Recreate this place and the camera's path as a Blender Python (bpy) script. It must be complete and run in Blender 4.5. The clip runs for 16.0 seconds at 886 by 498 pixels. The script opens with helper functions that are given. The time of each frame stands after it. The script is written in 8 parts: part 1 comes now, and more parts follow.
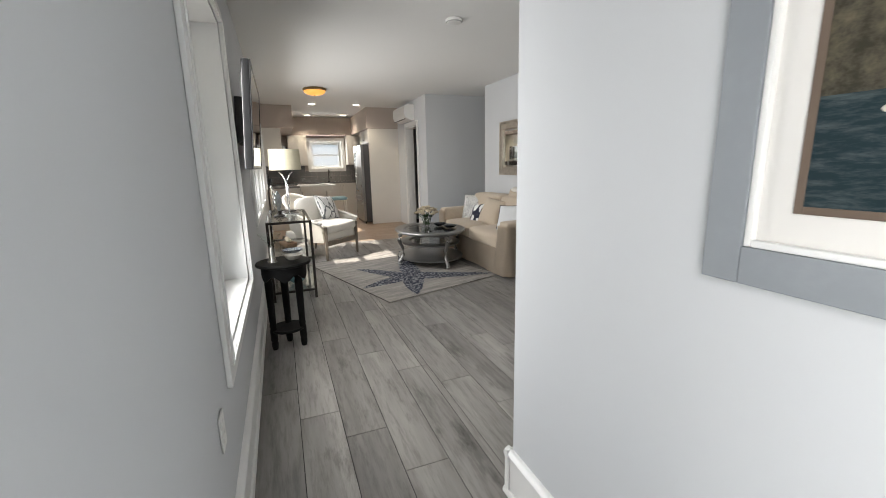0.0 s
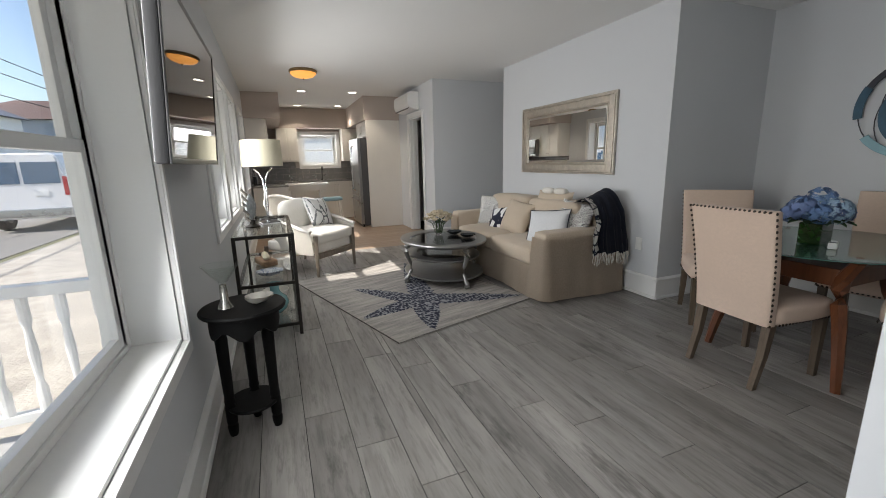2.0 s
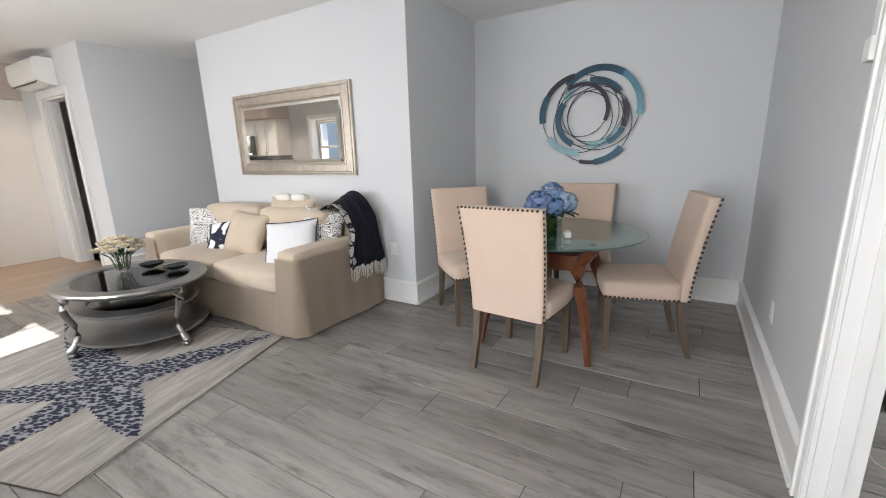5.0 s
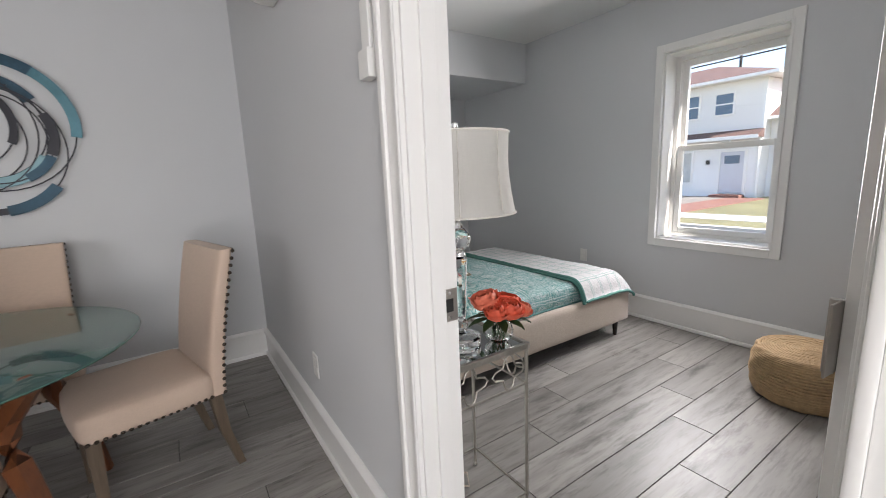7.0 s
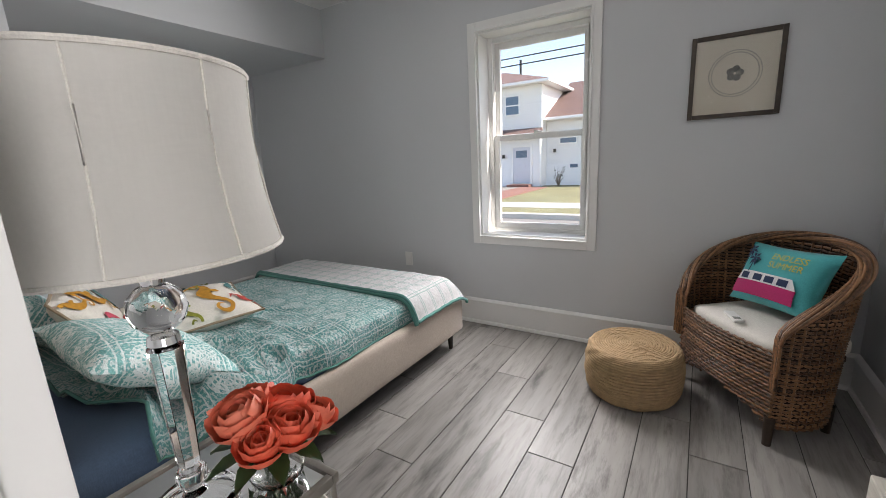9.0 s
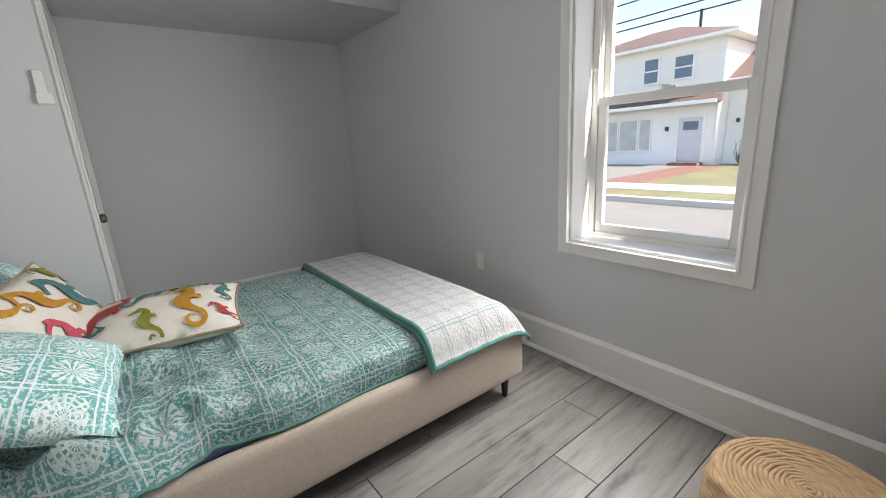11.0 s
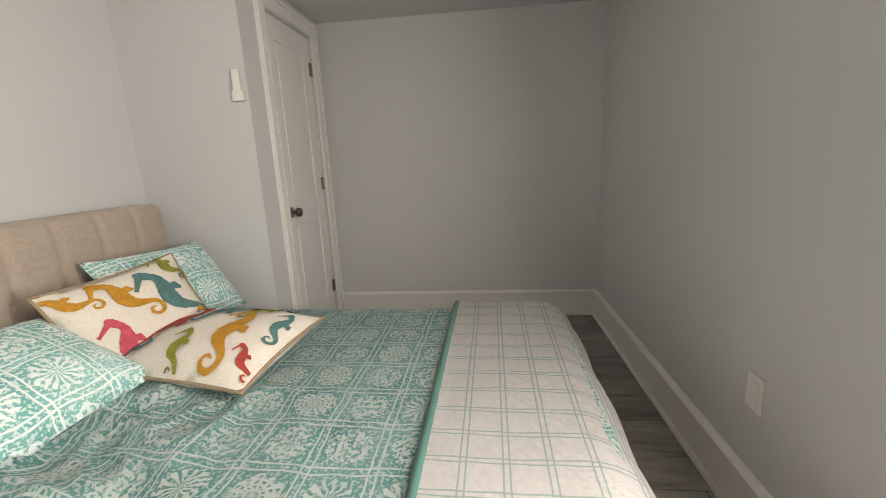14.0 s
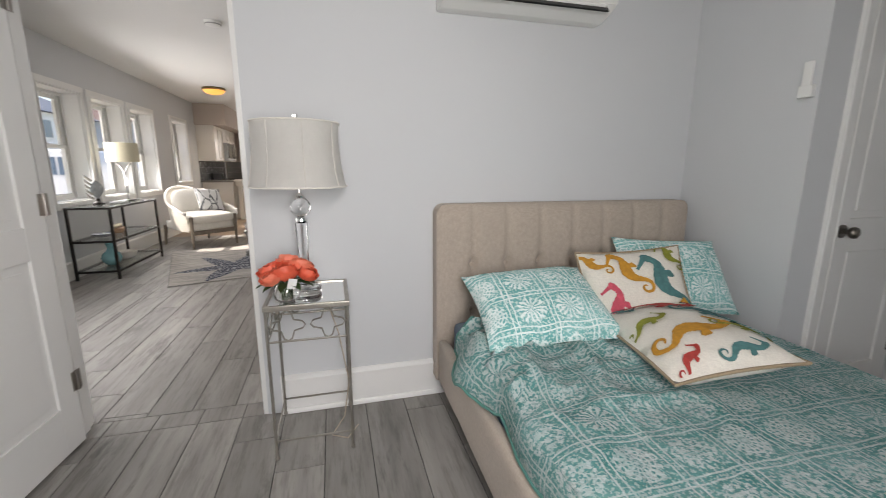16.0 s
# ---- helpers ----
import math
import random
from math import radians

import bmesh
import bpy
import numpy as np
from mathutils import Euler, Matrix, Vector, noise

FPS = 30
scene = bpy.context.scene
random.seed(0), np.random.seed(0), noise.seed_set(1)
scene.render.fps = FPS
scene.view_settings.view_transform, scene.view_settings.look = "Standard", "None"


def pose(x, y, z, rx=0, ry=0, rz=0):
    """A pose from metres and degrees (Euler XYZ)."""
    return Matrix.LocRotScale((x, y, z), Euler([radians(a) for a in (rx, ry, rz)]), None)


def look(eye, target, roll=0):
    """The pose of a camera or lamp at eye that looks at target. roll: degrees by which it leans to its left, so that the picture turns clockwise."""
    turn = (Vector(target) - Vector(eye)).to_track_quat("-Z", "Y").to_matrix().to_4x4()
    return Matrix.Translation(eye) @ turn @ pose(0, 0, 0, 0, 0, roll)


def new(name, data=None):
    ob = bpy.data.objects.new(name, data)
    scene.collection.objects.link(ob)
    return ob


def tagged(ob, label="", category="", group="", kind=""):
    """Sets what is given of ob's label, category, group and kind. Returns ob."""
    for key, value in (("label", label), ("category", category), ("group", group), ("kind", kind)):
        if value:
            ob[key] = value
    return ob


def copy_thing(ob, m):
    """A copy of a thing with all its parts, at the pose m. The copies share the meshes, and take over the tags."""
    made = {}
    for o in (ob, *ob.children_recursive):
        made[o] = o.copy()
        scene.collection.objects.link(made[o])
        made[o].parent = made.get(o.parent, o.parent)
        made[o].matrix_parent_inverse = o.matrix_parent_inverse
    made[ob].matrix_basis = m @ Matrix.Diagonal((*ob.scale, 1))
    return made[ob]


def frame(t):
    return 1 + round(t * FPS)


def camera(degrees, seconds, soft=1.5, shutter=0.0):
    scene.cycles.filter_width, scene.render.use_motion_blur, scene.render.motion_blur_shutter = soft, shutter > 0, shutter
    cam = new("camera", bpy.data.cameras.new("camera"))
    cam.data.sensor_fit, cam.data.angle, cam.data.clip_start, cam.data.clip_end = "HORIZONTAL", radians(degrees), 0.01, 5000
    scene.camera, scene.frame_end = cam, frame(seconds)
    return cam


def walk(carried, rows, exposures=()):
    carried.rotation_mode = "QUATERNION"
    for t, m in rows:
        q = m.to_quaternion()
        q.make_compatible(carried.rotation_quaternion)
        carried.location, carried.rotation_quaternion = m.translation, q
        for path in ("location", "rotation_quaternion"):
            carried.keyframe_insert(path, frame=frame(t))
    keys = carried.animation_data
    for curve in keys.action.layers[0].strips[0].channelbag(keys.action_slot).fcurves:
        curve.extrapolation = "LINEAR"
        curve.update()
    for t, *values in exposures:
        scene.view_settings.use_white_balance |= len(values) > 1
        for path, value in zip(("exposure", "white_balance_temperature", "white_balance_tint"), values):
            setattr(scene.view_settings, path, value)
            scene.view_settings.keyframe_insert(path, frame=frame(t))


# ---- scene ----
cam = camera(94.6, 16.0, 0.7, 0.12)
PATH = [
    (0, (0.373, 0.387, 1.298), (1.086, 2.211, 0.892), -1.3),
    (0.5, (0.427, 0.649, 1.301), (0.999, 2.526, 0.917), -0.8),
    (1, (0.472, 0.921, 1.303), (1.022, 2.809, 0.936), -1.2),
    (1.5, (0.494, 1.173, 1.28), (1.098, 3.037, 0.881), -1.2),
    (2, (0.538, 1.401, 1.283), (1.267, 3.216, 0.863), -1.3),
    (2.5, (0.579, 1.575, 1.276), (1.503, 3.295, 0.846), -1.5),
    (3, (0.574, 1.73, 1.282), (1.709, 3.316, 0.842), -1.4),
    (3.2, (0.569, 1.767, 1.283), (1.77, 3.301, 0.833), -1.4),
    (5.3, (0.985, 2.08, 1.277), (2.782, 2.838, 0.834), -1.4),
    (5.5, (1.071, 2.098, 1.267), (2.946, 2.643, 0.833), -1.4),
    (6, (1.31, 2.169, 1.277), (3.267, 2.087, 0.876), -3.0),
    (6.5, (1.481, 2.156, 1.269), (3.34, 1.52, 0.895), -2.5),
    (7, (1.683, 2.071, 1.274), (3.325, 0.988, 0.914), -2.4),
    (7.5, (1.857, 1.937, 1.265), (3.198, 0.499, 0.9), -2.9),
    (8, (1.973, 1.751, 1.26), (3.053, 0.116, 0.857), -3.0),
    (8.2, (2.007, 1.687, 1.257), (3.046, 0.029, 0.843), -2.7),
    (10.3, (2.127, 0.99, 1.265), (3.262, -0.592, 0.807), -4.5),
    (10.5, (2.115, 0.813, 1.276), (3.417, -0.614, 0.758), -5.6),
    (11, (2.191, 0.643, 1.237), (3.731, -0.532, 0.739), -3.4),
    (11.5, (2.289, 0.465, 1.237), (3.952, -0.517, 0.717), -3.0),
    (12, (2.394, 0.254, 1.225), (4.111, -0.629, 0.703), -3.4),
    (12.5, (2.5, 0.04, 1.209), (4.283, -0.694, 0.678), -3.7),
    (13, (2.596, -0.149, 1.231), (4.484, -0.561, 0.718), -2.4),
    (13.5, (2.744, -0.279, 1.214), (4.682, -0.385, 0.731), -2.3),
    (14, (2.927, -0.349, 1.204), (4.869, -0.137, 0.772), -2.7),
    (14.5, (3.02, -0.453, 1.188), (4.855, 0.22, 0.766), -1.9),
    (15, (3.06, -0.553, 1.217), (4.616, 0.626, 0.785), -0.3),
    (15.5, (3.026, -0.587, 1.224), (4.118, 1.037, 0.813), -0.0),
    (16, (2.937, -0.562, 1.224), (3.443, 1.333, 0.831), 0.2),
]
EXPOSURE = [(0.0, 0.88, 6700, 10), (1.0, 0.70, 6650, 10), (1.5, 0.62, 6550, 10), (2.5, 0.95, 6550, 11), (3.2, 1.32, 6550, 12), (5.5, 1.66, 6550, 13), (7.0, 1.42, 6750, 15), (8.0, 1.22, 6800, 15), (10.5, 1.50, 6850, 14), (12.5, 1.0, 6950, 11), (13.2, 1.05, 7200, 12), (14.0, 1.52, 8100, 16), (15.0, 1.45, 7450, 13), (16.0, 1.12, 6900, 14)]
walk(cam, [(t, look(eye, target, roll)) for t, eye, target, roll in PATH], EXPOSURE)

# ---- light ----
SUN_WAY = Vector((1.0, 0.2, -1.0)).normalized()
world = bpy.data.worlds.new("sky")
scene.world = world
world.use_nodes = True
wn = world.node_tree.nodes
sky = wn.new("ShaderNodeTexSky")
sky.sky_type, sky.sun_disc = "NISHITA", False
sky.sun_elevation = math.asin(-SUN_WAY.z)
sky.sun_rotation = math.atan2(-SUN_WAY.x, -SUN_WAY.y)
world.node_tree.links.new(sky.outputs[0], wn["Background"].inputs[0])
wn["Background"].inputs[1].default_value = 0.15
sun = new("sun", bpy.data.lights.new("sun", "SUN"))
sun.data.energy, sun.data.angle, sun.data.color = 5.0, radians(0.5), (1.0, 0.95, 0.88)
sun.matrix_world = look((-30, -6, 30), Vector((-30, -6, 30)) + SUN_WAY)


def window_light(name, at, way, w, h, watts, spread=180):
    """The sky's light in a window's opening."""
    lamp = new(name, bpy.data.lights.new(name, "AREA"))
    lamp.data.shape, lamp.data.size, lamp.data.size_y, lamp.data.energy = "RECTANGLE", w, h, watts
    lamp.data.color, lamp.data.spread = (0.98, 0.99, 1.0), radians(spread)
    lamp.matrix_world = look(at, Vector(at) + Vector(way))
    return lamp


# the first lamp, at y -0.35, is added to brighten the hall from out of view
for wy, ww, wz, wh in ((-0.35, 1.0, 1.35, 1.3), (2.6, 1.0, 1.35, 1.3), (4.96, 0.64, 1.44, 1.0), (5.96, 0.64, 1.44, 1.0), (6.96, 0.64, 1.44, 1.0)):
    window_light("window_light", (0.15, wy, wz), (1, 0, -0.2), ww, wh, (12.5 if wy < 0 else 12) * ww * wh, 160)
window_light("window_light", (3.07, -1.08, 1.4), (-0.03, 1, -0.2), 0.6, 1.1, 16.0, 169)
window_light("window_light", (1.62, 12.12, 1.6), (0, -1, 0), 0.7, 0.6, 5.5)


# ---- materials ----
def nodes_of(name):
    mat = bpy.data.materials.new(name)
    mat.use_nodes = True
    return mat, mat.node_tree.nodes, mat.node_tree.links, mat.node_tree.nodes["Principled BSDF"]


def mixed(nt, links, fac, a, b):
    """A colour mix; fac, a and b are values or sockets."""
    m = nt.new("ShaderNodeMix")
    m.data_type = "RGBA"
    for i, v in ((0, fac), (6, a), (7, b)):
        if isinstance(v, (int, float)):
            m.inputs[i].default_value = v
        elif isinstance(v, tuple):
            m.inputs[i].default_value = (*v[:3], 1)
        else:
            links.new(v, m.inputs[i])
    return m.outputs[2]


def ramp(nt, links, src, lo, hi):
    r = nt.new("ShaderNodeMapRange")
    r.inputs[1].default_value, r.inputs[2].default_value = lo, hi
    links.new(src, r.inputs[0])
    return r.outputs[0]


def noise_of(nt, links, vec, scale, detail=4, rough=0.55):
    n = nt.new("ShaderNodeTexNoise")
    n.inputs["Scale"].default_value, n.inputs["Detail"].default_value, n.inputs["Roughness"].default_value = scale, detail, rough
    if vec is not None:
        links.new(vec, n.inputs["Vector"])
    return n.outputs[0]


def coords(nt, links, scale=(1, 1, 1), jitter=False, kind="Object"):
    c = nt.new("ShaderNodeTexCoord")
    out = c.outputs[kind]
    m = nt.new("ShaderNodeMapping")
    m.inputs["Scale"].default_value = scale
    if jitter:
        info = nt.new("ShaderNodeObjectInfo")
        add = nt.new("ShaderNodeVectorMath")
        add.operation = "MULTIPLY_ADD"
        comb = nt.new("ShaderNodeCombineXYZ")
        for i in range(3):
            links.new(info.outputs["Random"], comb.inputs[i])
        links.new(comb.outputs[0], add.inputs[0])
        add.inputs[1].default_value = (37.0, 91.0, 53.0)
        links.new(out, add.inputs[2])
        out = add.outputs[0]
    links.new(out, m.inputs["Vector"])
    return m.outputs[0]


def bump_to(nt, links, bsdf, height, strength=0.2, dist=0.002):
    b = nt.new("ShaderNodeBump")
    b.inputs["Strength"].default_value, b.inputs["Distance"].default_value = strength, dist
    links.new(height, b.inputs["Height"])
    links.new(b.outputs[0], bsdf.inputs["Normal"])


def plain(name, colour, rough=0.5, metal=0.0, vary=0.08, scale=6.0, grain=60.0, bump=0.15, dist=0.001, coat=0.0, jitter=False):
    """A surface of one colour with broad and fine variation."""
    mat, nt, links, bsdf = nodes_of(name)
    vec = coords(nt, links, jitter=jitter)
    broad, fine = noise_of(nt, links, vec, scale), noise_of(nt, links, vec, grain, 6)
    dark, light = tuple(c * (1 - vary) for c in colour), tuple(min(1, c * (1 + vary)) for c in colour)
    col = mixed(nt, links, ramp(nt, links, broad, 0.3, 0.7), dark, light)
    col = mixed(nt, links, ramp(nt, links, fine, 0.2, 0.8), col, tuple(c * (1 - vary / 2) for c in colour))
    links.new(col, bsdf.inputs["Base Color"])
    r = nt.new("ShaderNodeMapRange")
    r.inputs[3].default_value, r.inputs[4].default_value = max(0.02, rough - 0.06), min(1, rough + 0.08)
    links.new(broad, r.inputs[0])
    links.new(r.outputs[0], bsdf.inputs["Roughness"])
    bsdf.inputs["Metallic"].default_value = metal
    bsdf.inputs["Coat Weight"].default_value = coat
    if bump:
        bump_to(nt, links, bsdf, fine, bump, dist)
    return mat


def wood(name, dark, light, rough=0.45, along="y", ring=9.0, jitter=True, bump=0.15):
    """Long grain along one axis."""
    mat, nt, links, bsdf = nodes_of(name)
    s = {"x": (0.6, ring, ring), "y": (ring, 0.6, ring), "z": (ring, ring, 0.6)}[along]
    vec = coords(nt, links, s, jitter)
    g1, g2 = noise_of(nt, links, vec, 1.6, 8, 0.62), noise_of(nt, links, vec, 9.0, 6, 0.7)
    col = mixed(nt, links, ramp(nt, links, g1, 0.3, 0.7), dark, light)
    col = mixed(nt, links, ramp(nt, links, g2, 0.45, 0.85), col, tuple(c * 0.7 for c in dark))
    links.new(col, bsdf.inputs["Base Color"])
    bsdf.inputs["Roughness"].default_value = rough
    bump_to(nt, links, bsdf, g2, bump, 0.001)
    return mat


def plank_tile(name):
    """Grey wood-look porcelain: each plank with its own tone, streaks and knots."""
    mat, nt, links, bsdf = nodes_of(name)
    vec = coords(nt, links, (7.0, 0.75, 7.0), True)
    soft, streak = noise_of(nt, links, vec, 1.1, 5, 0.6), noise_of(nt, links, vec, 5.0, 8, 0.7)
    vec2 = coords(nt, links, (5.0, 1.1, 5.0), True)
    dark = noise_of(nt, links, vec2, 1.7, 6, 0.7)
    col = mixed(nt, links, ramp(nt, links, soft, 0.3, 0.72), (0.180, 0.170, 0.160), (0.345, 0.328, 0.308))
    col = mixed(nt, links, ramp(nt, links, streak, 0.48, 0.84), col, (0.09, 0.083, 0.077))
    d = nt.new("ShaderNodeMath")
    d.operation = "MULTIPLY"
    links.new(ramp(nt, links, dark, 0.56, 0.72), d.inputs[0])
    d.inputs[1].default_value = 0.85
    col = mixed(nt, links, d.outputs[0], col, (0.055, 0.05, 0.046))
    info = nt.new("ShaderNodeObjectInfo")
    hsv = nt.new("ShaderNodeHueSaturation")
    v = nt.new("ShaderNodeMapRange")
    v.inputs[3].default_value, v.inputs[4].default_value = 0.82, 1.18
    links.new(info.outputs["Random"], v.inputs[0])
    links.new(v.outputs[0], hsv.inputs["Value"])
    links.new(col, hsv.inputs["Color"])
    links.new(hsv.outputs[0], bsdf.inputs["Base Color"])
    r = nt.new("ShaderNodeMapRange")
    r.inputs[3].default_value, r.inputs[4].default_value = 0.33, 0.50
    links.new(streak, r.inputs[0])
    links.new(r.outputs[0], bsdf.inputs["Roughness"])
    bump_to(nt, links, bsdf, streak, 0.12, 0.0008)
    return mat


def fabric(name, colour, vary=0.1, weave=900.0, rough=0.9, bump=0.35, thread=0.82):
    """Woven cloth: broad tone, fine crossed threads."""
    mat, nt, links, bsdf = nodes_of(name)
    vec = coords(nt, links)
    broad = noise_of(nt, links, vec, 5.0, 3)
    t1 = noise_of(nt, links, coords(nt, links, (1, 0.15, 1)), weave * 0.5, 2)
    t2 = noise_of(nt, links, coords(nt, links, (0.15, 1, 0.15)), weave * 0.5, 2)
    add = nt.new("ShaderNodeMath")
    links.new(t1, add.inputs[0]), links.new(t2, add.inputs[1])
    col = mixed(nt, links, ramp(nt, links, broad, 0.3, 0.7), tuple(c * (1 - vary) for c in colour), tuple(min(1, c * (1 + vary)) for c in colour))
    col = mixed(nt, links, ramp(nt, links, add.outputs[0], 0.75, 1.3), tuple(c * thread for c in colour), col)
    links.new(col, bsdf.inputs["Base Color"])
    bsdf.inputs["Roughness"].default_value = rough
    bsdf.inputs["Sheen Weight"].default_value = 0.15
    bump_to(nt, links, bsdf, add.outputs[0], bump, 0.0012)
    return mat


def glass(name, tint=(1, 1, 1), rough=0.0, ior=1.45):
    mat, nt, links, bsdf = nodes_of(name)
    bsdf.inputs["Base Color"].default_value = (*tint, 1)
    bsdf.inputs["Transmission Weight"].default_value = 1.0
    bsdf.inputs["Roughness"].default_value, bsdf.inputs["IOR"].default_value = rough, ior
    return mat


def thin_glass(name, tint=(1, 1, 1), gloss=0.12):
    """A clear pane: see-through with a Fresnel shine."""
    mat, nt, links, bsdf = nodes_of(name)
    clear, shine, mix_n = nt.new("ShaderNodeBsdfTransparent"), nt.new("ShaderNodeBsdfGlossy"), nt.new("ShaderNodeMixShader")
    clear.inputs[0].default_value = (*tint, 1)
    shine.inputs["Roughness"].default_value = 0.01
    lw = nt.new("ShaderNodeLayerWeight")
    lw.inputs[0].default_value = 0.5
    p = nt.new("ShaderNodeMath")
    p.operation = "POWER"
    links.new(lw.outputs["Facing"], p.inputs[0])
    p.inputs[1].default_value = 5.0
    q = nt.new("ShaderNodeMath")
    q.operation = "MULTIPLY_ADD"
    links.new(p.outputs[0], q.inputs[0])
    q.inputs[1].default_value, q.inputs[2].default_value = 0.7, 0.03
    links.new(q.outputs[0], mix_n.inputs[0])
    links.new(clear.outputs[0], mix_n.inputs[1]), links.new(shine.outputs[0], mix_n.inputs[2])
    links.new(mix_n.outputs[0], nt["Material Output"].inputs[0])
    return mat


def glow(name, colour, strength, base=(0.8, 0.8, 0.8)):
    mat, nt, links, bsdf = nodes_of(name)
    bsdf.inputs["Base Color"].default_value = (*base, 1)
    bsdf.inputs["Emission Color"].default_value = (*colour, 1)
    bsdf.inputs["Emission Strength"].default_value = strength
    return mat


WALL = plain("wall_paint", (0.61, 0.625, 0.64), 0.75, vary=0.02, scale=1.5, grain=220, bump=0.12, dist=0.0006)
CEIL = plain("ceiling_paint", (0.78, 0.78, 0.77), 0.85, vary=0.02, scale=1.2, grain=180, bump=0.12, dist=0.0006)
TRIM = plain("white_trim_paint", (0.80, 0.80, 0.785), 0.32, vary=0.03, scale=4, grain=90, bump=0.06, dist=0.0005)
VINYL = plain("white_window_vinyl", (0.82, 0.82, 0.80), 0.3, vary=0.03, scale=5, grain=120, bump=0.04, dist=0.0004)
GROUT = plain("dark_grey_grout", (0.045, 0.043, 0.040), 0.9, vary=0.2, scale=12, grain=300)
PLANK = plank_tile("grey_wood_look_tile")
PANE = thin_glass("window_glass")
CHROME = plain("chrome", (0.75, 0.75, 0.75), 0.1, 1.0, vary=0.02, bump=0)
NICKEL = plain("brushed_nickel", (0.44, 0.415, 0.385), 0.3, 1.0, vary=0.06, grain=300, bump=0.05)
PLASTIC = plain("white_plastic", (0.80, 0.80, 0.78), 0.35, vary=0.02, bump=0)


# ---- mesh helpers ----
def box(bm, lo, hi, bev=0.0, seg=2, m=None):
    """A box between two corners, its edges rounded."""
    made = bmesh.ops.create_cube(bm, size=1.0)["verts"]
    size = [hi[i] - lo[i] for i in range(3)]
    mid = [(hi[i] + lo[i]) / 2 for i in range(3)]
    bmesh.ops.transform(bm, matrix=(m or Matrix()) @ Matrix.Translation(mid) @ Matrix.Diagonal((*size, 1)), verts=made)
    if bev:
        edges = list({e for v in made for e in v.link_edges})
        bmesh.ops.bevel(bm, geom=edges, offset=bev, segments=seg, affect="EDGES", profile=0.5)


def rod(bm, a, b, r, r2=None, seg=14):
    """A round bar from a to b."""
    a, b = Vector(a), Vector(b)
    m = Matrix.Translation((a + b) / 2) @ (b - a).to_track_quat("Z", "Y").to_matrix().to_4x4()
    bmesh.ops.create_cone(bm, cap_ends=True, segments=seg, radius1=r, radius2=r if r2 is None else r2, depth=(b - a).length, matrix=m)


def lathe(bm, profile, seg=24, at=(0, 0, 0), m=None, sx=1.0, sy=1.0):
    """A turned body from (radius, height) pairs."""
    rings = []
    for r, z in profile:
        ring = []
        for i in range(seg):
            a = 2 * math.pi * i / seg
            p = Vector((at[0] + r * sx * math.cos(a), at[1] + r * sy * math.sin(a), at[2] + z))
            ring.append(bm.verts.new(m @ p if m else p))
        rings.append(ring)
    for lo, hi in zip(rings, rings[1:]):
        for i in range(seg):
            bm.faces.new((lo[i], lo[(i + 1) % seg], hi[(i + 1) % seg], hi[i]))
    for ring, r, flip in ((rings[0], profile[0][0], True), (rings[-1], profile[-1][0], False)):
        if r > 1e-4:
            bm.faces.new(ring[::-1] if flip else ring)


def tube(bm, pts, r, seg=8, closed=False):
    """A round bar bent through points; r may be a list."""
    pts = [Vector(p) for p in pts]
    n = len(pts)
    rings, up = [], Vector((0.0, 0.0, 1.0))
    for i, p in enumerate(pts):
        if closed:
            t = (pts[(i + 1) % n] - pts[i - 1]).normalized()
        else:
            t = (pts[min(i + 1, n - 1)] - pts[max(i - 1, 0)]).normalized()
        side = t.cross(up)
        if side.length < 0.05:
            side = t.cross(Vector((1.0, 0.0, 0.0)))
        side.normalize()
        top = side.cross(t)
        rr = r[i] if isinstance(r, (list, tuple)) else r
        rings.append([bm.verts.new(p + rr * (math.cos(2 * math.pi * k / seg) * side + math.sin(2 * math.pi * k / seg) * top)) for k in range(seg)])
    pairs = list(zip(rings, rings[1:])) + ([(rings[-1], rings[0])] if closed else [])
    for lo, hi in pairs:
        for k in range(seg):
            bm.faces.new((lo[k], lo[(k + 1) % seg], hi[(k + 1) % seg], hi[k]))
    if not closed:
        bm.faces.new(rings[0][::-1]), bm.faces.new(rings[-1])


def sheet(bm, nu, nv, f, closed_u=False):
    """A grid of points f(u, v), u and v from 0 to 1."""
    vs = [[bm.verts.new(f(i / (nu if closed_u else nu - 1), j / (nv - 1))) for j in range(nv)] for i in range(nu)]
    for i in range(nu if closed_u else nu - 1):
        for j in range(nv - 1):
            k = (i + 1) % nu
            bm.faces.new((vs[i][j], vs[k][j], vs[k][j + 1], vs[i][j + 1]))
    return vs


def smooth_mesh(name, bm, mat, angle=40):
    bmesh.ops.recalc_face_normals(bm, faces=bm.faces)
    normals = []
    if angle <= 40 and len(bm.faces) < 2500:
        # corner normals weighted by area, so that flat faces stay flat beside their rounded edges
        bm.normal_update()
        near = math.cos(radians(max(angle, 32)))
        size = {f: f.calc_area() for f in bm.faces}
        for f in bm.faces:
            for v in f.verts:
                n = Vector((0.0, 0.0, 0.0))
                for g in v.link_faces:
                    if g.normal.dot(f.normal) > near:
                        n += g.normal * size[g]
                normals.append(n.normalized() if n.length > 1e-12 else f.normal.copy())
    me = bpy.data.meshes.new(name)
    bm.to_mesh(me)
    bm.free()
    me.shade_smooth()
    me.set_sharp_from_angle(angle=radians(angle))
    if normals:
        me.normals_split_custom_set(normals)
    me.materials.append(mat)
    return me


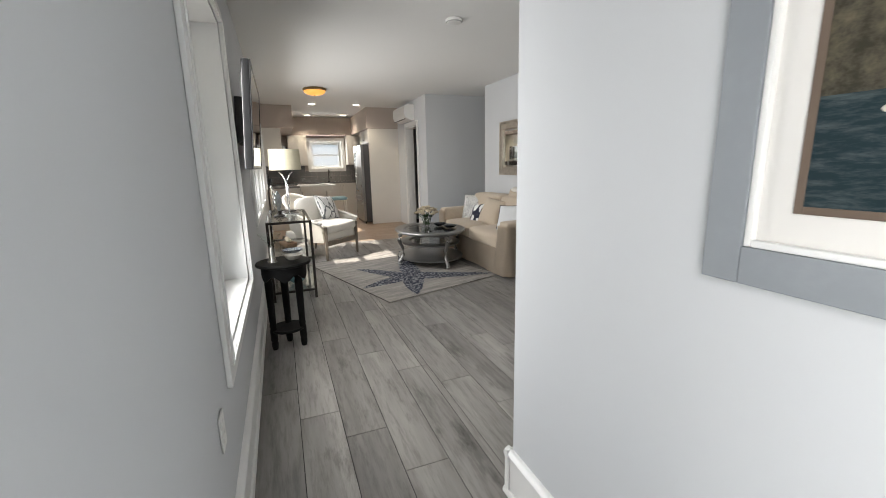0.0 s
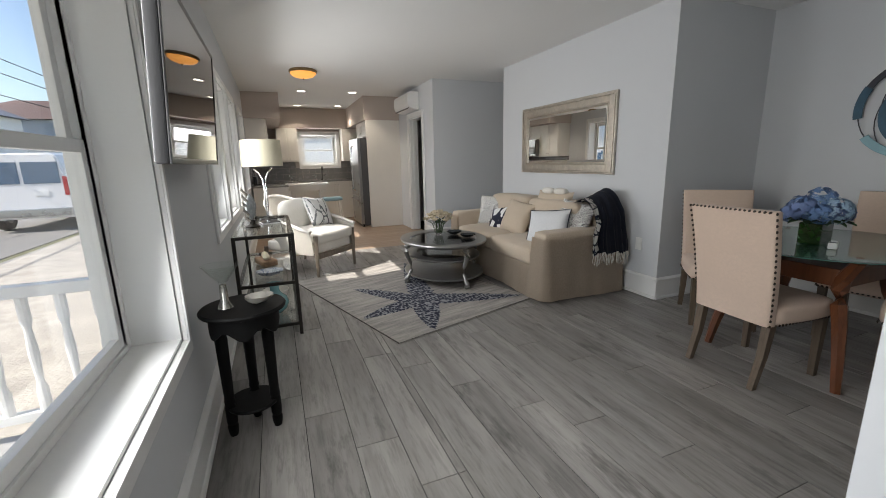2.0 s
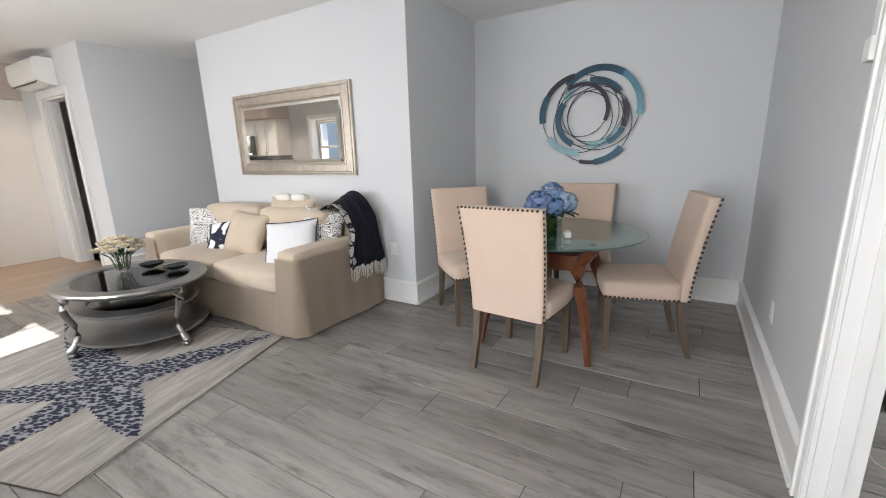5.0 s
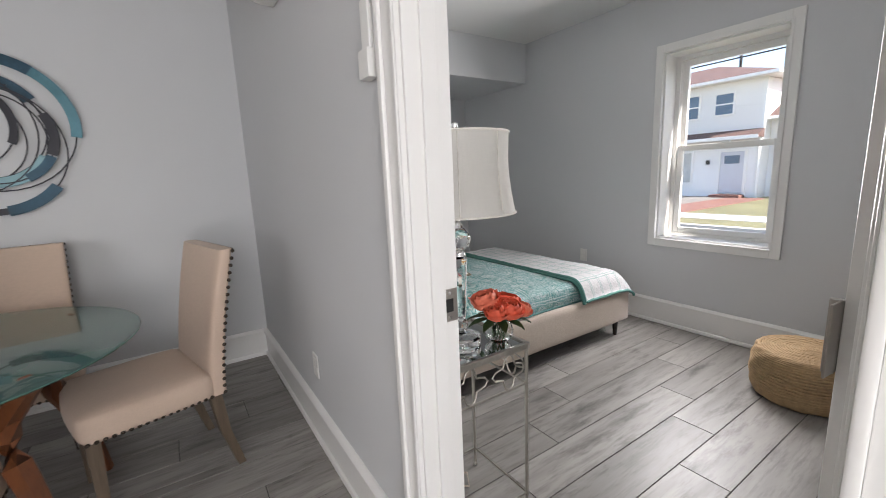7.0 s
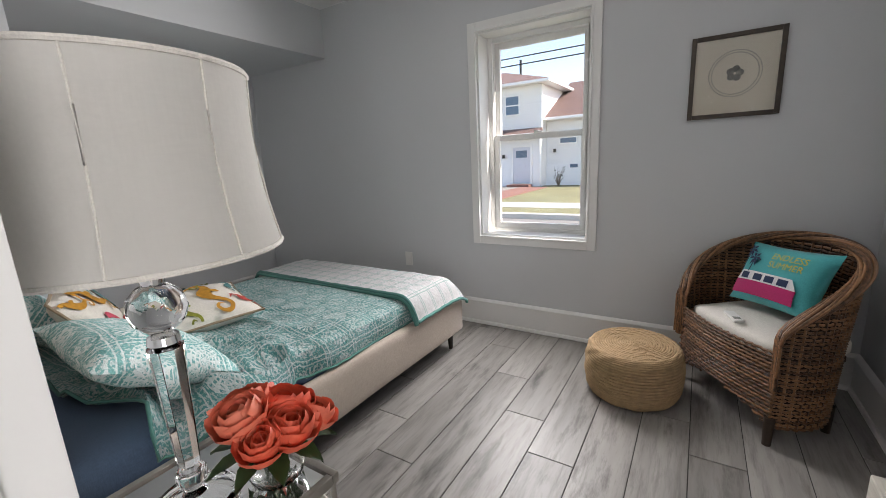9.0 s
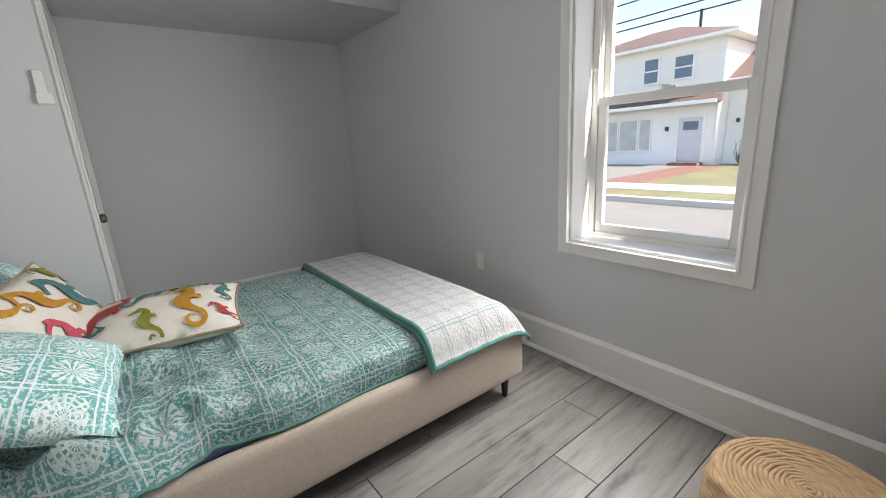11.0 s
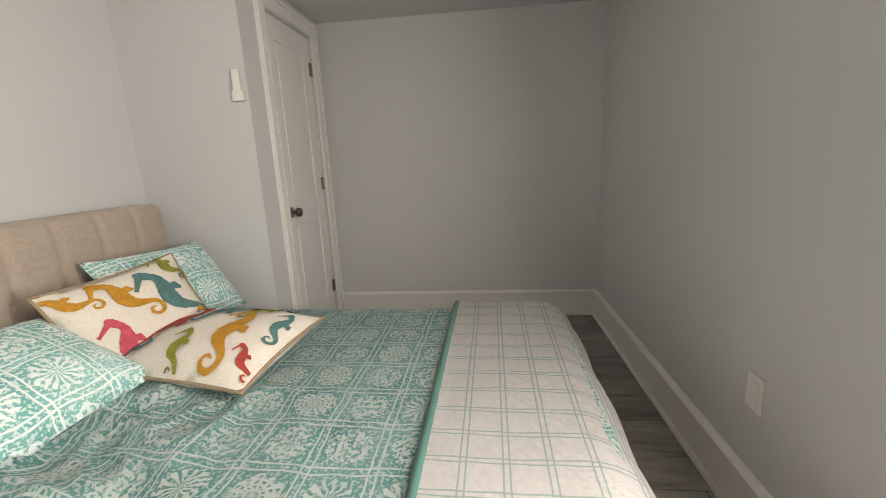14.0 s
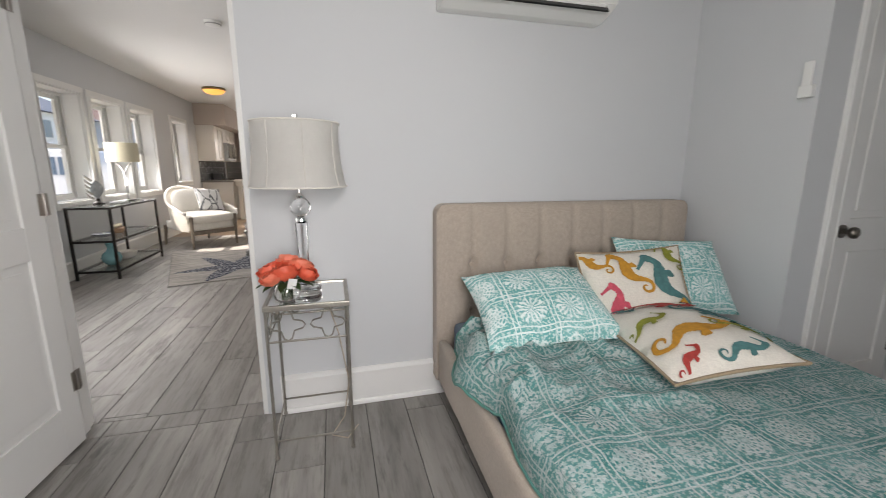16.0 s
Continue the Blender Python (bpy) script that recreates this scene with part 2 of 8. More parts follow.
def part(name, bm, mat, parent=None, label="", angle=40):
    """Links a bmesh as one mesh object under a thing or a part."""
    ob = new(name, smooth_mesh(name, bm, mat, angle))
    if parent is not None:
        ob.parent = parent
    return tagged(ob, label)


def box_part(name, lo, hi, mat, parent=None, bev=0.003, label="", seg=2):
    bm = bmesh.new()
    box(bm, lo, hi, bev, seg)
    return part(name, bm, mat, parent, label)


def thing(name, label, category, m=None, group=""):
    """An Empty at the base of a thing."""
    ob = tagged(new(name), label, category, group)
    ob.empty_display_size = 0.1
    if m is not None:
        ob.matrix_basis = m
    return ob


def wall(name, lo, hi, openings=(), label="light grey painted plaster wall"):
    """A wall with thickness; openings (a, b, z0, z1) go through it along its longer side."""
    along = 0 if hi[0] - lo[0] > hi[1] - lo[1] else 1
    bm = bmesh.new()

    def piece(a, b, z0, z1):
        p, q = list(lo), list(hi)
        p[along], q[along], p[2], q[2] = a, b, z0, z1
        if b - a > 1e-4 and z1 - z0 > 1e-4:
            box(bm, p, q)

    at = lo[along]
    for a, b, z0, z1 in sorted(openings):
        piece(at, a, lo[2], hi[2]), piece(a, b, lo[2], z0), piece(a, b, z1, hi[2])
        at = b
    piece(at, hi[along], lo[2], hi[2])
    return tagged(part(name, bm, WALL), label, "wall", kind="structure")


def baseboard(a, b, out):
    """A tall white baseboard along the floor from a to b; out: the way the room lies."""
    a, b, out = Vector((*a, 0)), Vector((*b, 0)), Vector((*out, 0)).normalized()
    bm = bmesh.new()
    outline = ((0.0, 0.0), (0.030, 0.0), (0.030, 0.012), (0.024, 0.022), (0.017, 0.024), (0.017, 0.165), (0.026, 0.168), (0.027, 0.182), (0.020, 0.192), (0.008, 0.198), (0.0, 0.198))
    ends = [[bm.verts.new(p + out * d + Vector((0, 0, z + 0.001))) for d, z in outline] for p in (a, b)]
    n = len(outline)
    for i in range(n):
        bm.faces.new((ends[0][i], ends[0][(i + 1) % n], ends[1][(i + 1) % n], ends[1][i]))
    bm.faces.new(ends[0]), bm.faces.new(ends[1][::-1])
    return tagged(part("baseboard", bm, TRIM, angle=25), "tall white moulded wooden baseboard along the wall", "baseboard", kind="structure")


# ---- structure ----
H = 2.54
wall("wall_west", (-0.12, -1.41, -0.1), (0.13, 12.2, H), ((-0.95, 0.25, 0.60, 2.12), (1.98, 3.22, 0.60, 2.12), (4.60, 5.36, 0.83, 2.05), (5.56, 6.36, 0.83, 2.05), (6.56, 7.36, 0.83, 2.05), (8.20, 8.98, 0.92, 2.06)))
wall("wall_south", (0.13, -1.41, -0.1), (6.15, -1.16, H), ((2.69, 3.45, 0.70, 2.09),))
wall("wall_hall", (1.125, -1.16, -0.1), (1.34, 1.46, H))
wall("wall_hall_end", (1.125, 1.46, -0.1), (1.62, 1.605, H))
wall("wall_bedroom_north", (1.62, 1.46, -0.1), (5.06, 1.585, H), ((1.745, 2.57, -0.1, 2.05),))
wall("wall_closet_side", (4.955, 0.80, -0.1), (5.055, 1.46, H))
wall("wall_closet", (5.055, 0.80, -0.1), (5.95, 0.90, 2.16), ((5.20, 5.80, -0.1, 2.03),))
wall("wall_east", (5.95, -1.16, -0.1), (6.15, 1.60, H))
wall("wall_dining_east", (4.86, 1.585, -0.1), (5.06, 4.00, H))
wall("wall_pier", (3.67, 4.00, -0.1), (5.06, 4.14, H))
wall("wall_sofa", (3.67, 4.14, -0.1), (3.81, 6.76, H))
wall("wall_passage_south", (3.81, 6.62, -0.1), (5.50, 6.76, H))
wall("wall_passage_east", (5.50, 6.62, -0.1), (5.64, 7.84, H))
wall("wall_passage_north", (2.95, 7.70, -0.1), (5.50, 7.84, H))
wall("wall_kitchen_east", (2.95, 7.84, -0.1), (3.09, 12.0, H), ((8.22, 8.92, -0.1, 2.05),))
wall("wall_back_room_east", (4.60, 7.84, -0.1), (4.70, 10.0, H))
wall("wall_back_room_north", (3.09, 9.90, -0.1), (4.60, 10.0, H))
wall("wall_north", (0.13, 12.0, -0.1), (3.09, 12.2, H), ((1.20, 2.03, 1.25, 1.97),))
wall("soffit_bedroom", (4.90, -1.16, 2.16), (5.95, 0.80, H), label="light grey painted dropped soffit over the alcove")
wall("soffit_closet", (5.055, 0.80, 2.16), (5.95, 1.46, H))
wall("soffit_kitchen_west", (0.13, 9.6, 2.10), (0.74, 12.0, H), label="painted soffit above the kitchen cabinets")
wall("soffit_kitchen_east", (2.25, 9.6, 2.10), (2.95, 12.0, H), label="painted soffit above the refrigerator")
wall("soffit_kitchen_north", (0.74, 11.66, 2.10), (2.25, 12.0, H), label="painted soffit above the kitchen window")
KITCHEN_PAINT = plain("warm_beige_wall_paint", (0.52, 0.45, 0.40), 0.75, vary=0.03, scale=1.5, grain=220, bump=0.12, dist=0.0006)
for ob in scene.objects:
    if ob.name in ("wall_north", "soffit_kitchen_west", "soffit_kitchen_east", "soffit_kitchen_north"):
        ob.data.materials[0] = KITCHEN_PAINT
        ob["label"] = "warm beige painted kitchen wall"
ceiling_bm = bmesh.new()
box(ceiling_bm, (-0.12, -1.41, H), (6.15, 12.2, H + 0.2))
tagged(part("ceiling", ceiling_bm, CEIL), "flat white painted ceiling", "ceiling", kind="structure")

for a, b, out in (((0.13, -1.16), (0.13, 9.6), (1, 0)), ((1.125, -1.16), (1.125, 1.632), (-1, 0)), ((1.098, 1.605), (1.62, 1.605), (0, 1)), ((2.66, 1.585), (4.86, 1.585), (0, 1)),
                  ((4.86, 1.585), (4.86, 4.00), (-1, 0)), ((3.655, 4.00), (4.86, 4.00), (0, -1)), ((3.67, 3.985), (3.67, 6.775), (-1, 0)), ((3.655, 6.76), (5.5, 6.76), (0, 1)), ((2.935, 7.70), (5.5, 7.70), (0, -1)), ((2.95, 7.685), (2.95, 8.15), (-1, 0)),
                  ((1.34, -1.16), (5.95, -1.16), (0, 1)), ((5.95, -1.16), (5.95, 0.80), (-1, 0)), ((1.34, -1.16), (1.34, 1.46), (1, 0)), ((2.64, 1.46), (4.955, 1.46), (0, -1)), ((4.955, 0.80), (4.955, 1.46), (-1, 0)), ((4.94, 0.80), (5.13, 0.80), (0, -1)), ((5.87, 0.80), (5.95, 0.80), (0, -1))):
    baseboard(a, b, out)


# ---- windows ----
def sash_window(name, m, w, h, depth, label, trim=0.07, sill_drop=0.0):
    """A double-hung window: opening w by h, its lower corner at the origin, x along the wall, y towards the room, wall face at y = 0."""
    win = thing(name, label, "window", m)
    win["kind"] = "structure"
    bm = bmesh.new()
    t = trim
    for lo, hi in (((-t, 0.001, -t), (0.0, 0.020, h + t)), ((w, 0.001, -t), (w + t, 0.020, h + t)), ((0.0, 0.001, h), (w, 0.020, h + t)), ((0.0, 0.001, -t), (w, 0.020, 0.0))):
        box(bm, lo, hi, 0.003)
    for lo, hi in (((-0.012, 0.020, -0.012), (0.0, 0.028, h + 0.012)), ((w, 0.020, -0.012), (w + 0.012, 0.028, h + 0.012)), ((0.0, 0.020, h), (w, 0.028, h + 0.012)), ((0.0, 0.020, -0.012), (w, 0.028, 0.0))):
        box(bm, lo, hi, 0.002)
    part("window_trim", bm, TRIM, win)
    bm = bmesh.new()
    d = depth
    box(bm, (0.0, -d, 0.0), (0.012, 0.0, h)), box(bm, (w - 0.012, -d, 0.0), (w, 0.0, h)), box(bm, (0.012, -d, h - 0.012), (w - 0.012, 0.0, h))
    part("window_jamb", bm, TRIM, win)
    box_part("window_sill", (0.012, -d, 0.0), (w - 0.012, 0.0, 0.014), TRIM, win, 0.002)
    bm = bmesh.new()
    f = 0.045
    y0, y1 = -d - 0.075, -d
    box(bm, (0.0, y0, 0.0), (f, y1, h), 0.003), box(bm, (w - f, y0, 0.0), (w, y1, h), 0.003), box(bm, (f, y0, h - f), (w - f, y1, h), 0.003), box(bm, (f, y0, 0.0), (w - f, y1, f * 0.8), 0.003)
    for s in (0.012, 0.028):
        box(bm, (f, y1 - 0.012, f), (f + 0.006, y1 - 0.002, h - f)), box(bm, (w - f - 0.006, y1 - 0.012 - s, f), (w - f, y1 - 0.002 - s, h - f))
    part("window_frame", bm, VINYL, win)
    mid = h * 0.5
    for nm, z0, z1, yc in (("lower_sash", f * 0.8, mid + 0.02, -d - 0.022), ("upper_sash", mid - 0.02, h - f, -d - 0.052)):
        bm = bmesh.new()
        r = 0.042
        a, b = f, w - f
        for lo, hi in (((a, yc - 0.014, z0), (a + r, yc + 0.014, z1)), ((b - r, yc - 0.014, z0), (b, yc + 0.014, z1)), ((a + r, yc - 0.014, z0), (b - r, yc + 0.014, z0 + r)), ((a + r, yc - 0.014, z1 - r), (b - r, yc + 0.014, z1))):
            box(bm, lo, hi, 0.003)
        sash = part(nm, bm, VINYL, win)
        pane = box_part("pane", (a + r - 0.004, yc - 0.002, z0 + r - 0.004), (b - r + 0.004, yc + 0.002, z1 - r + 0.004), PANE, sash, 0.0)
        pane.visible_shadow = False
        if nm == "lower_sash":
            bm = bmesh.new()
            box(bm, (w / 2 - 0.03, yc + 0.0, z1), (w / 2 + 0.03, yc + 0.022, z1 + 0.012), 0.004)
            box(bm, (w / 2 - 0.004, yc + 0.004, z1 + 0.012), (w / 2 + 0.034, yc + 0.016, z1 + 0.020), 0.003)
            part("sash_lock", bm, PLASTIC, sash)
    return win


def west_window(name, y0, y1, z0, z1, label, trim=0.07):
    m = Matrix(((0, 1, 0, 0.13), (-1, 0, 0, y1), (0, 0, 1, z0), (0, 0, 0, 1)))
    return sash_window(name, m, y1 - y0, z1 - z0, 0.165, label, trim)


# this first window is made up, never in view; it lets light into the hall
west_window("window_8", -0.95, 0.25, 0.60, 2.12, "unseen double-hung window added to light the hall")
west_window("window_1", 1.98, 3.22, 0.60, 2.12, "large white double-hung window with a deep sill")
west_window("window_2", 4.60, 5.36, 0.83, 2.05, "white double-hung window, one of a row of three")
west_window("window_3", 5.56, 6.36, 0.83, 2.05, "white double-hung window, one of a row of three")
west_window("window_4", 6.56, 7.36, 0.83, 2.05, "white double-hung window, one of a row of three")
west_window("window_5", 8.20, 8.98, 0.92, 2.06, "white double-hung window beside the kitchen")
sash_window("window_6", Matrix(((1, 0, 0, 2.69), (0, 1, 0, -1.16), (0, 0, 1, 0.70), (0, 0, 0, 1))), 0.76, 1.39, 0.15, "white double-hung bedroom window facing the street", 0.06)
sash_window("window_7", Matrix(((-1, 0, 0, 2.03), (0, -1, 0, 12.0), (0, 0, 1, 1.25), (0, 0, 0, 1))), 0.83, 0.72, 0.10, "small white double-hung window over the kitchen sink", 0.075)


# ---- pattern materials ----
def calc(nt, links, op, a, b=None, c=None):
    """One Math node; a, b and c are values or sockets."""
    n = nt.new("ShaderNodeMath")
    n.operation = op
    for i, v in enumerate((a, b, c)):
        if v is None:
            continue
        if isinstance(v, (int, float)):
            n.inputs[i].default_value = v
        else:
            links.new(v, n.inputs[i])
    return n.outputs[0]


def squiggle(name, ground, ink, scale=16.0, lines=9.0, cut=0.62):
    """Winding lines, as the level lines of a smooth noise."""
    mat, nt, links, bsdf = nodes_of(name)
    n = noise_of(nt, links, coords(nt, links), scale, 0)
    wave = calc(nt, links, "SINE", calc(nt, links, "MULTIPLY", n, lines * 6.283))
    mask = ramp(nt, links, calc(nt, links, "ABSOLUTE", wave), cut + 0.12, cut - 0.12)
    links.new(mixed(nt, links, mask, ground, ink), bsdf.inputs["Base Color"])
    bsdf.inputs["Roughness"].default_value = 0.9
    bump_to(nt, links, bsdf, noise_of(nt, links, coords(nt, links), 500, 2), 0.25, 0.001)
    return mat


def branches(name, ground, ink, scale=9.0, cut=0.1):
    """Leafy strokes: the borders of stretched cells."""
    mat, nt, links, bsdf = nodes_of(name)
    v = nt.new("ShaderNodeTexVoronoi")
    v.feature = "DISTANCE_TO_EDGE"
    v.inputs["Scale"].default_value = scale
    vec = coords(nt, links, (1.0, 0.45, 1.0))
    links.new(vec, v.inputs["Vector"])
    n = noise_of(nt, links, coords(nt, links), 22, 3)
    d = calc(nt, links, "ADD", v.outputs["Distance"], calc(nt, links, "MULTIPLY", calc(nt, links, "SUBTRACT", n, 0.5), 0.35))
    links.new(mixed(nt, links, ramp(nt, links, d, cut - 0.02, cut + 0.02), ink, ground), bsdf.inputs["Base Color"])
    bsdf.inputs["Roughness"].default_value = 0.9
    bump_to(nt, links, bsdf, noise_of(nt, links, coords(nt, links), 500, 2), 0.25, 0.001)
    return mat


def rug_cloth(name):
    """Grey and cream pile with brushed stripes along its length."""
    mat, nt, links, bsdf = nodes_of(name)
    vec = coords(nt, links, (1.2, 9.0, 1.0))
    a, b = noise_of(nt, links, vec, 1.6, 6, 0.7), noise_of(nt, links, coords(nt, links, (6, 30, 6)), 3.0, 5, 0.7)
    pile = noise_of(nt, links, coords(nt, links), 420, 3)
    col = mixed(nt, links, ramp(nt, links, a, 0.40, 0.60), (0.13, 0.122, 0.115), (0.46, 0.42, 0.37))
    col = mixed(nt, links, ramp(nt, links, b, 0.45, 0.8), col, (0.27, 0.26, 0.25))
    col = mixed(nt, links, ramp(nt, links, pile, 0.3, 0.75), col, (0.33, 0.31, 0.29))
    links.new(col, bsdf.inputs["Base Color"])
    bsdf.inputs["Roughness"].default_value = 0.95
    bump_to(nt, links, bsdf, pile, 0.6, 0.003)
    return mat


def star_cloth(name):
    mat, nt, links, bsdf = nodes_of(name)
    v = nt.new("ShaderNodeTexVoronoi")
    v.inputs["Scale"].default_value = 55
    links.new(coords(nt, links, (1, 0.5, 1)), v.inputs["Vector"])
    col = mixed(nt, links, ramp(nt, links, v.outputs["Distance"], 0.45, 0.7), (0.008, 0.012, 0.032), (0.26, 0.265, 0.28))
    links.new(col, bsdf.inputs["Base Color"])
    bsdf.inputs["Roughness"].default_value = 0.95
    bump_to(nt, links, bsdf, v.outputs["Distance"], 0.6, 0.004)
    return mat


BEIGE = fabric("beige_slipcover_linen", (0.55, 0.455, 0.35), 0.06)
LINEN = fabric("cream_linen_upholstery", (0.60, 0.465, 0.37), 0.05, weave=700, bump=0.18, thread=0.93)
CREAM = fabric("cream_cotton", (0.78, 0.75, 0.69), 0.05)
WHITE_CLOTH = fabric("white_cotton", (0.72, 0.73, 0.74), 0.05)
NAVY = fabric("navy_knit", (0.012, 0.016, 0.032), 0.25)
WAVY = squiggle("black_squiggle_print", (0.75, 0.74, 0.71), (0.012, 0.012, 0.016), 24.0, 3.2, 0.5)
LEAFY = branches("navy_leaf_print", (0.74, 0.74, 0.73), (0.014, 0.016, 0.035), 9.0, 0.14)
STARRY = branches("grey_starfish_print", (0.78, 0.78, 0.77), (0.16, 0.17, 0.18), 8.0, 0.05)
SHADE = fabric("linen_lamp_shade", (0.66, 0.61, 0.45), 0.03, weave=500, bump=0.1, thread=0.95)
SILVER_WOOD = plain("antique_silver_painted_wood", (0.30, 0.295, 0.285), 0.3, 0.8, vary=0.22, scale=9, grain=45, bump=0.2)
MIRROR_FRAME = plain("champagne_silver_leaf", (0.52, 0.47, 0.40), 0.38, 0.7, vary=0.25, scale=14, grain=50, bump=0.35, dist=0.002)
MIRROR, _, _, silvered = nodes_of("mirror_glass")
silvered.inputs["Base Color"].default_value, silvered.inputs["Metallic"].default_value, silvered.inputs["Roughness"].default_value = (0.88, 0.89, 0.88, 1), 1.0, 0.004
BLACK_WOOD = plain("black_lacquered_wood", (0.004, 0.004, 0.004), 0.55, vary=0.2, scale=8, bump=0.05)
for node in BLACK_WOOD.node_tree.nodes:
    if node.type == "BSDF_PRINCIPLED":
        node.inputs["Specular IOR Level"].default_value = 0.15
BRONZE = plain("dark_bronze_metal", (0.05, 0.046, 0.042), 0.35, 0.9, vary=0.2, scale=8, grain=60, bump=0.1)
GREY_OAK = wood("weathered_grey_oak", (0.13, 0.105, 0.08), (0.25, 0.21, 0.165), 0.5, "z")
CHAIR_LEG = wood("weathered_brown_oak", (0.085, 0.062, 0.043), (0.17, 0.125, 0.085), 0.5, "z")
CHERRY = wood("cherry_stained_wood", (0.10, 0.032, 0.012), (0.19, 0.065, 0.025), 0.32, "z", 6)
NAIL = plain("antique_brass_nailhead", (0.07, 0.055, 0.045), 0.35, 0.9, vary=0.2, bump=0)
CLEAR = glass("clear_glass")
TABLE_GLASS = thin_glass("table_glass", (0.97, 0.99, 0.98))
BLACK_PLASTIC = plain("black_plastic", (0.012, 0.012, 0.013), 0.3, vary=0.1, bump=0)
SCREEN, _, _, gloss_black = nodes_of("glossy_black_screen")
gloss_black.inputs["Base Color"].default_value, gloss_black.inputs["Roughness"].default_value = (0.008, 0.007, 0.007, 1), 0.02
PEARL = plain("nacre_shell", (0.55, 0.52, 0.47), 0.15, 0.3, vary=0.3, scale=30, bump=0.05)
DARK_DISH = plain("dark_glazed_dish", (0.05, 0.055, 0.06), 0.15, 0.3, vary=0.4, scale=25, bump=0.05)
PETAL_WHITE = plain("cream_petals", (0.70, 0.62, 0.46), 0.6, vary=0.15, scale=30, bump=0.1)
LEAF = plain("green_leaf", (0.03, 0.07, 0.022), 0.45, vary=0.35, scale=25, bump=0.15)


def pillow(name, label, m, w, h, t, mat, group="", piping=None, category="pillow"):
    """A stuffed cushion, w by h, its face along local z."""
    bm = bmesh.new()
    n = 18

    def side(s):
        def f(u, v):
            x, y = 2 * u - 1, 2 * v - 1
            px = x * (1 - 0.07 * (1 - y * y)) * w / 2
            py = y * (1 - 0.07 * (1 - x * x)) * h / 2
            z = t / 2 * max(0.0, (1 - abs(x) ** 2.6) * (1 - abs(y) ** 2.6)) ** 0.5
            z += 0.006 * noise.noise(Vector((x * 2.2 + w * 9, y * 2.2, s * 3.0)))
            return (px, py, s * z)
        return f

    sheet(bm, n, n, side(1)), sheet(bm, n, n, side(-1))
    bmesh.ops.remove_doubles(bm, verts=bm.verts, dist=0.012 * 0.2)
    ob = part(name, bm, mat, None, angle=80)
    ob.matrix_basis = m
    tagged(ob, label, category, group)
    if piping:
        bm = bmesh.new()
        pts = []
        for k in range(4):
            for i in range(8):
                a = -1 + 2 * i / 8
                x, y = ((a, -1), (1, a), (-a, 1), (-1, -a))[k]
                pts.append((x * (1 - 0.07 * (1 - y * y)) * w / 2, y * (1 - 0.07 * (1 - x * x)) * h / 2, 0))
        tube(bm, pts, 0.006, 6, True)
        part("piping", bm, piping, ob, "contrasting corded edge")
    return ob


def lean(at, normal, up=(0, 0, 1), spin=0):
    """A pose with local z along normal, local y as near up as may be."""
    z = Vector(normal).normalized()
    x = Vector(up).cross(z).normalized()
    y = z.cross(x)
    m = Matrix((x, y, z)).transposed().to_4x4()
    return Matrix.Translation(at) @ m @ pose(0, 0, 0, 0, 0, spin)


# ---- sofa ----
def puffy(bm, lo, hi, r, bulge=0.02, n=10):
    """A soft block: a rounded box whose faces swell a little."""
    made = bmesh.new()
    box(made, lo, hi)
    bmesh.ops.subdivide_edges(made, edges=made.edges[:], cuts=n, use_grid_fill=True)
    mid = [(lo[i] + hi[i]) / 2 for i in range(3)]
    half = [(hi[i] - lo[i]) / 2 for i in range(3)]
    for v in made.verts:
        p = [(v.co[i] - mid[i]) for i in range(3)]
        inner = [max(-half[i] + r, min(half[i] - r, p[i])) for i in range(3)]
        d = Vector([p[i] - inner[i] for i in range(3)])
        q = Vector(inner) + (d.normalized() * r if d.length > 1e-6 else d)
        for i in range(3):
            a, b = (i + 1) % 3, (i + 2) % 3
            k = (1 - (q[a] / half[a]) ** 2) * (1 - (q[b] / half[b]) ** 2)
            q[i] += math.copysign(bulge * max(0, k), q[i]) if abs(q[i]) > half[i] * 0.6 else 0
        v.co = Vector(mid) + q + 0.004 * noise.noise_vector(Vector(mid) + q * 4)
    me = bpy.data.meshes.new("tmp")
    made.to_mesh(me)
    made.free()
    bm.from_mesh(me)
    bpy.data.meshes.remove(me)


def soft_part(name, lo, hi, r, mat, parent, bulge=0.02, label=""):
    bm = bmesh.new()
    puffy(bm, lo, hi, r, bulge)
    return part(name, bm, mat, parent, label, angle=80)


sofa = thing("sofa", "beige slipcovered two-seat sofa with a skirt to the floor", "sofa", pose(2.70, 4.34, 0))
SL, SD = 2.09, 0.88
soft_part("base", (0.03, 0.05, 0.16), (SD - 0.05, SL - 0.05, 0.30), 0.03, BEIGE, sofa, 0.0)
for y0, y1 in ((0.20, SL / 2), (SL / 2, SL - 0.20)):
    soft_part("seat_cushion", (-0.01, y0 + 0.005, 0.29), (SD - 0.22, y1 - 0.005, 0.47), 0.05, BEIGE, sofa, 0.025)
    soft_part("back_cushion", (SD - 0.40, y0 + 0.01, 0.44), (SD - 0.14, y1 - 0.01, 0.85), 0.055, BEIGE, sofa, 0.018)
soft_part("backrest", (SD - 0.20, 0.02, 0.2), (SD - 0.01, SL - 0.02, 0.84), 0.06, BEIGE, sofa, 0.01)
for y0, y1 in ((0.0, 0.20), (SL - 0.20, SL)):
    soft_part("arm", (0.0, y0, 0.2), (SD - 0.03, y1, 0.635), 0.028, BEIGE, sofa, 0.006)
bm = bmesh.new()


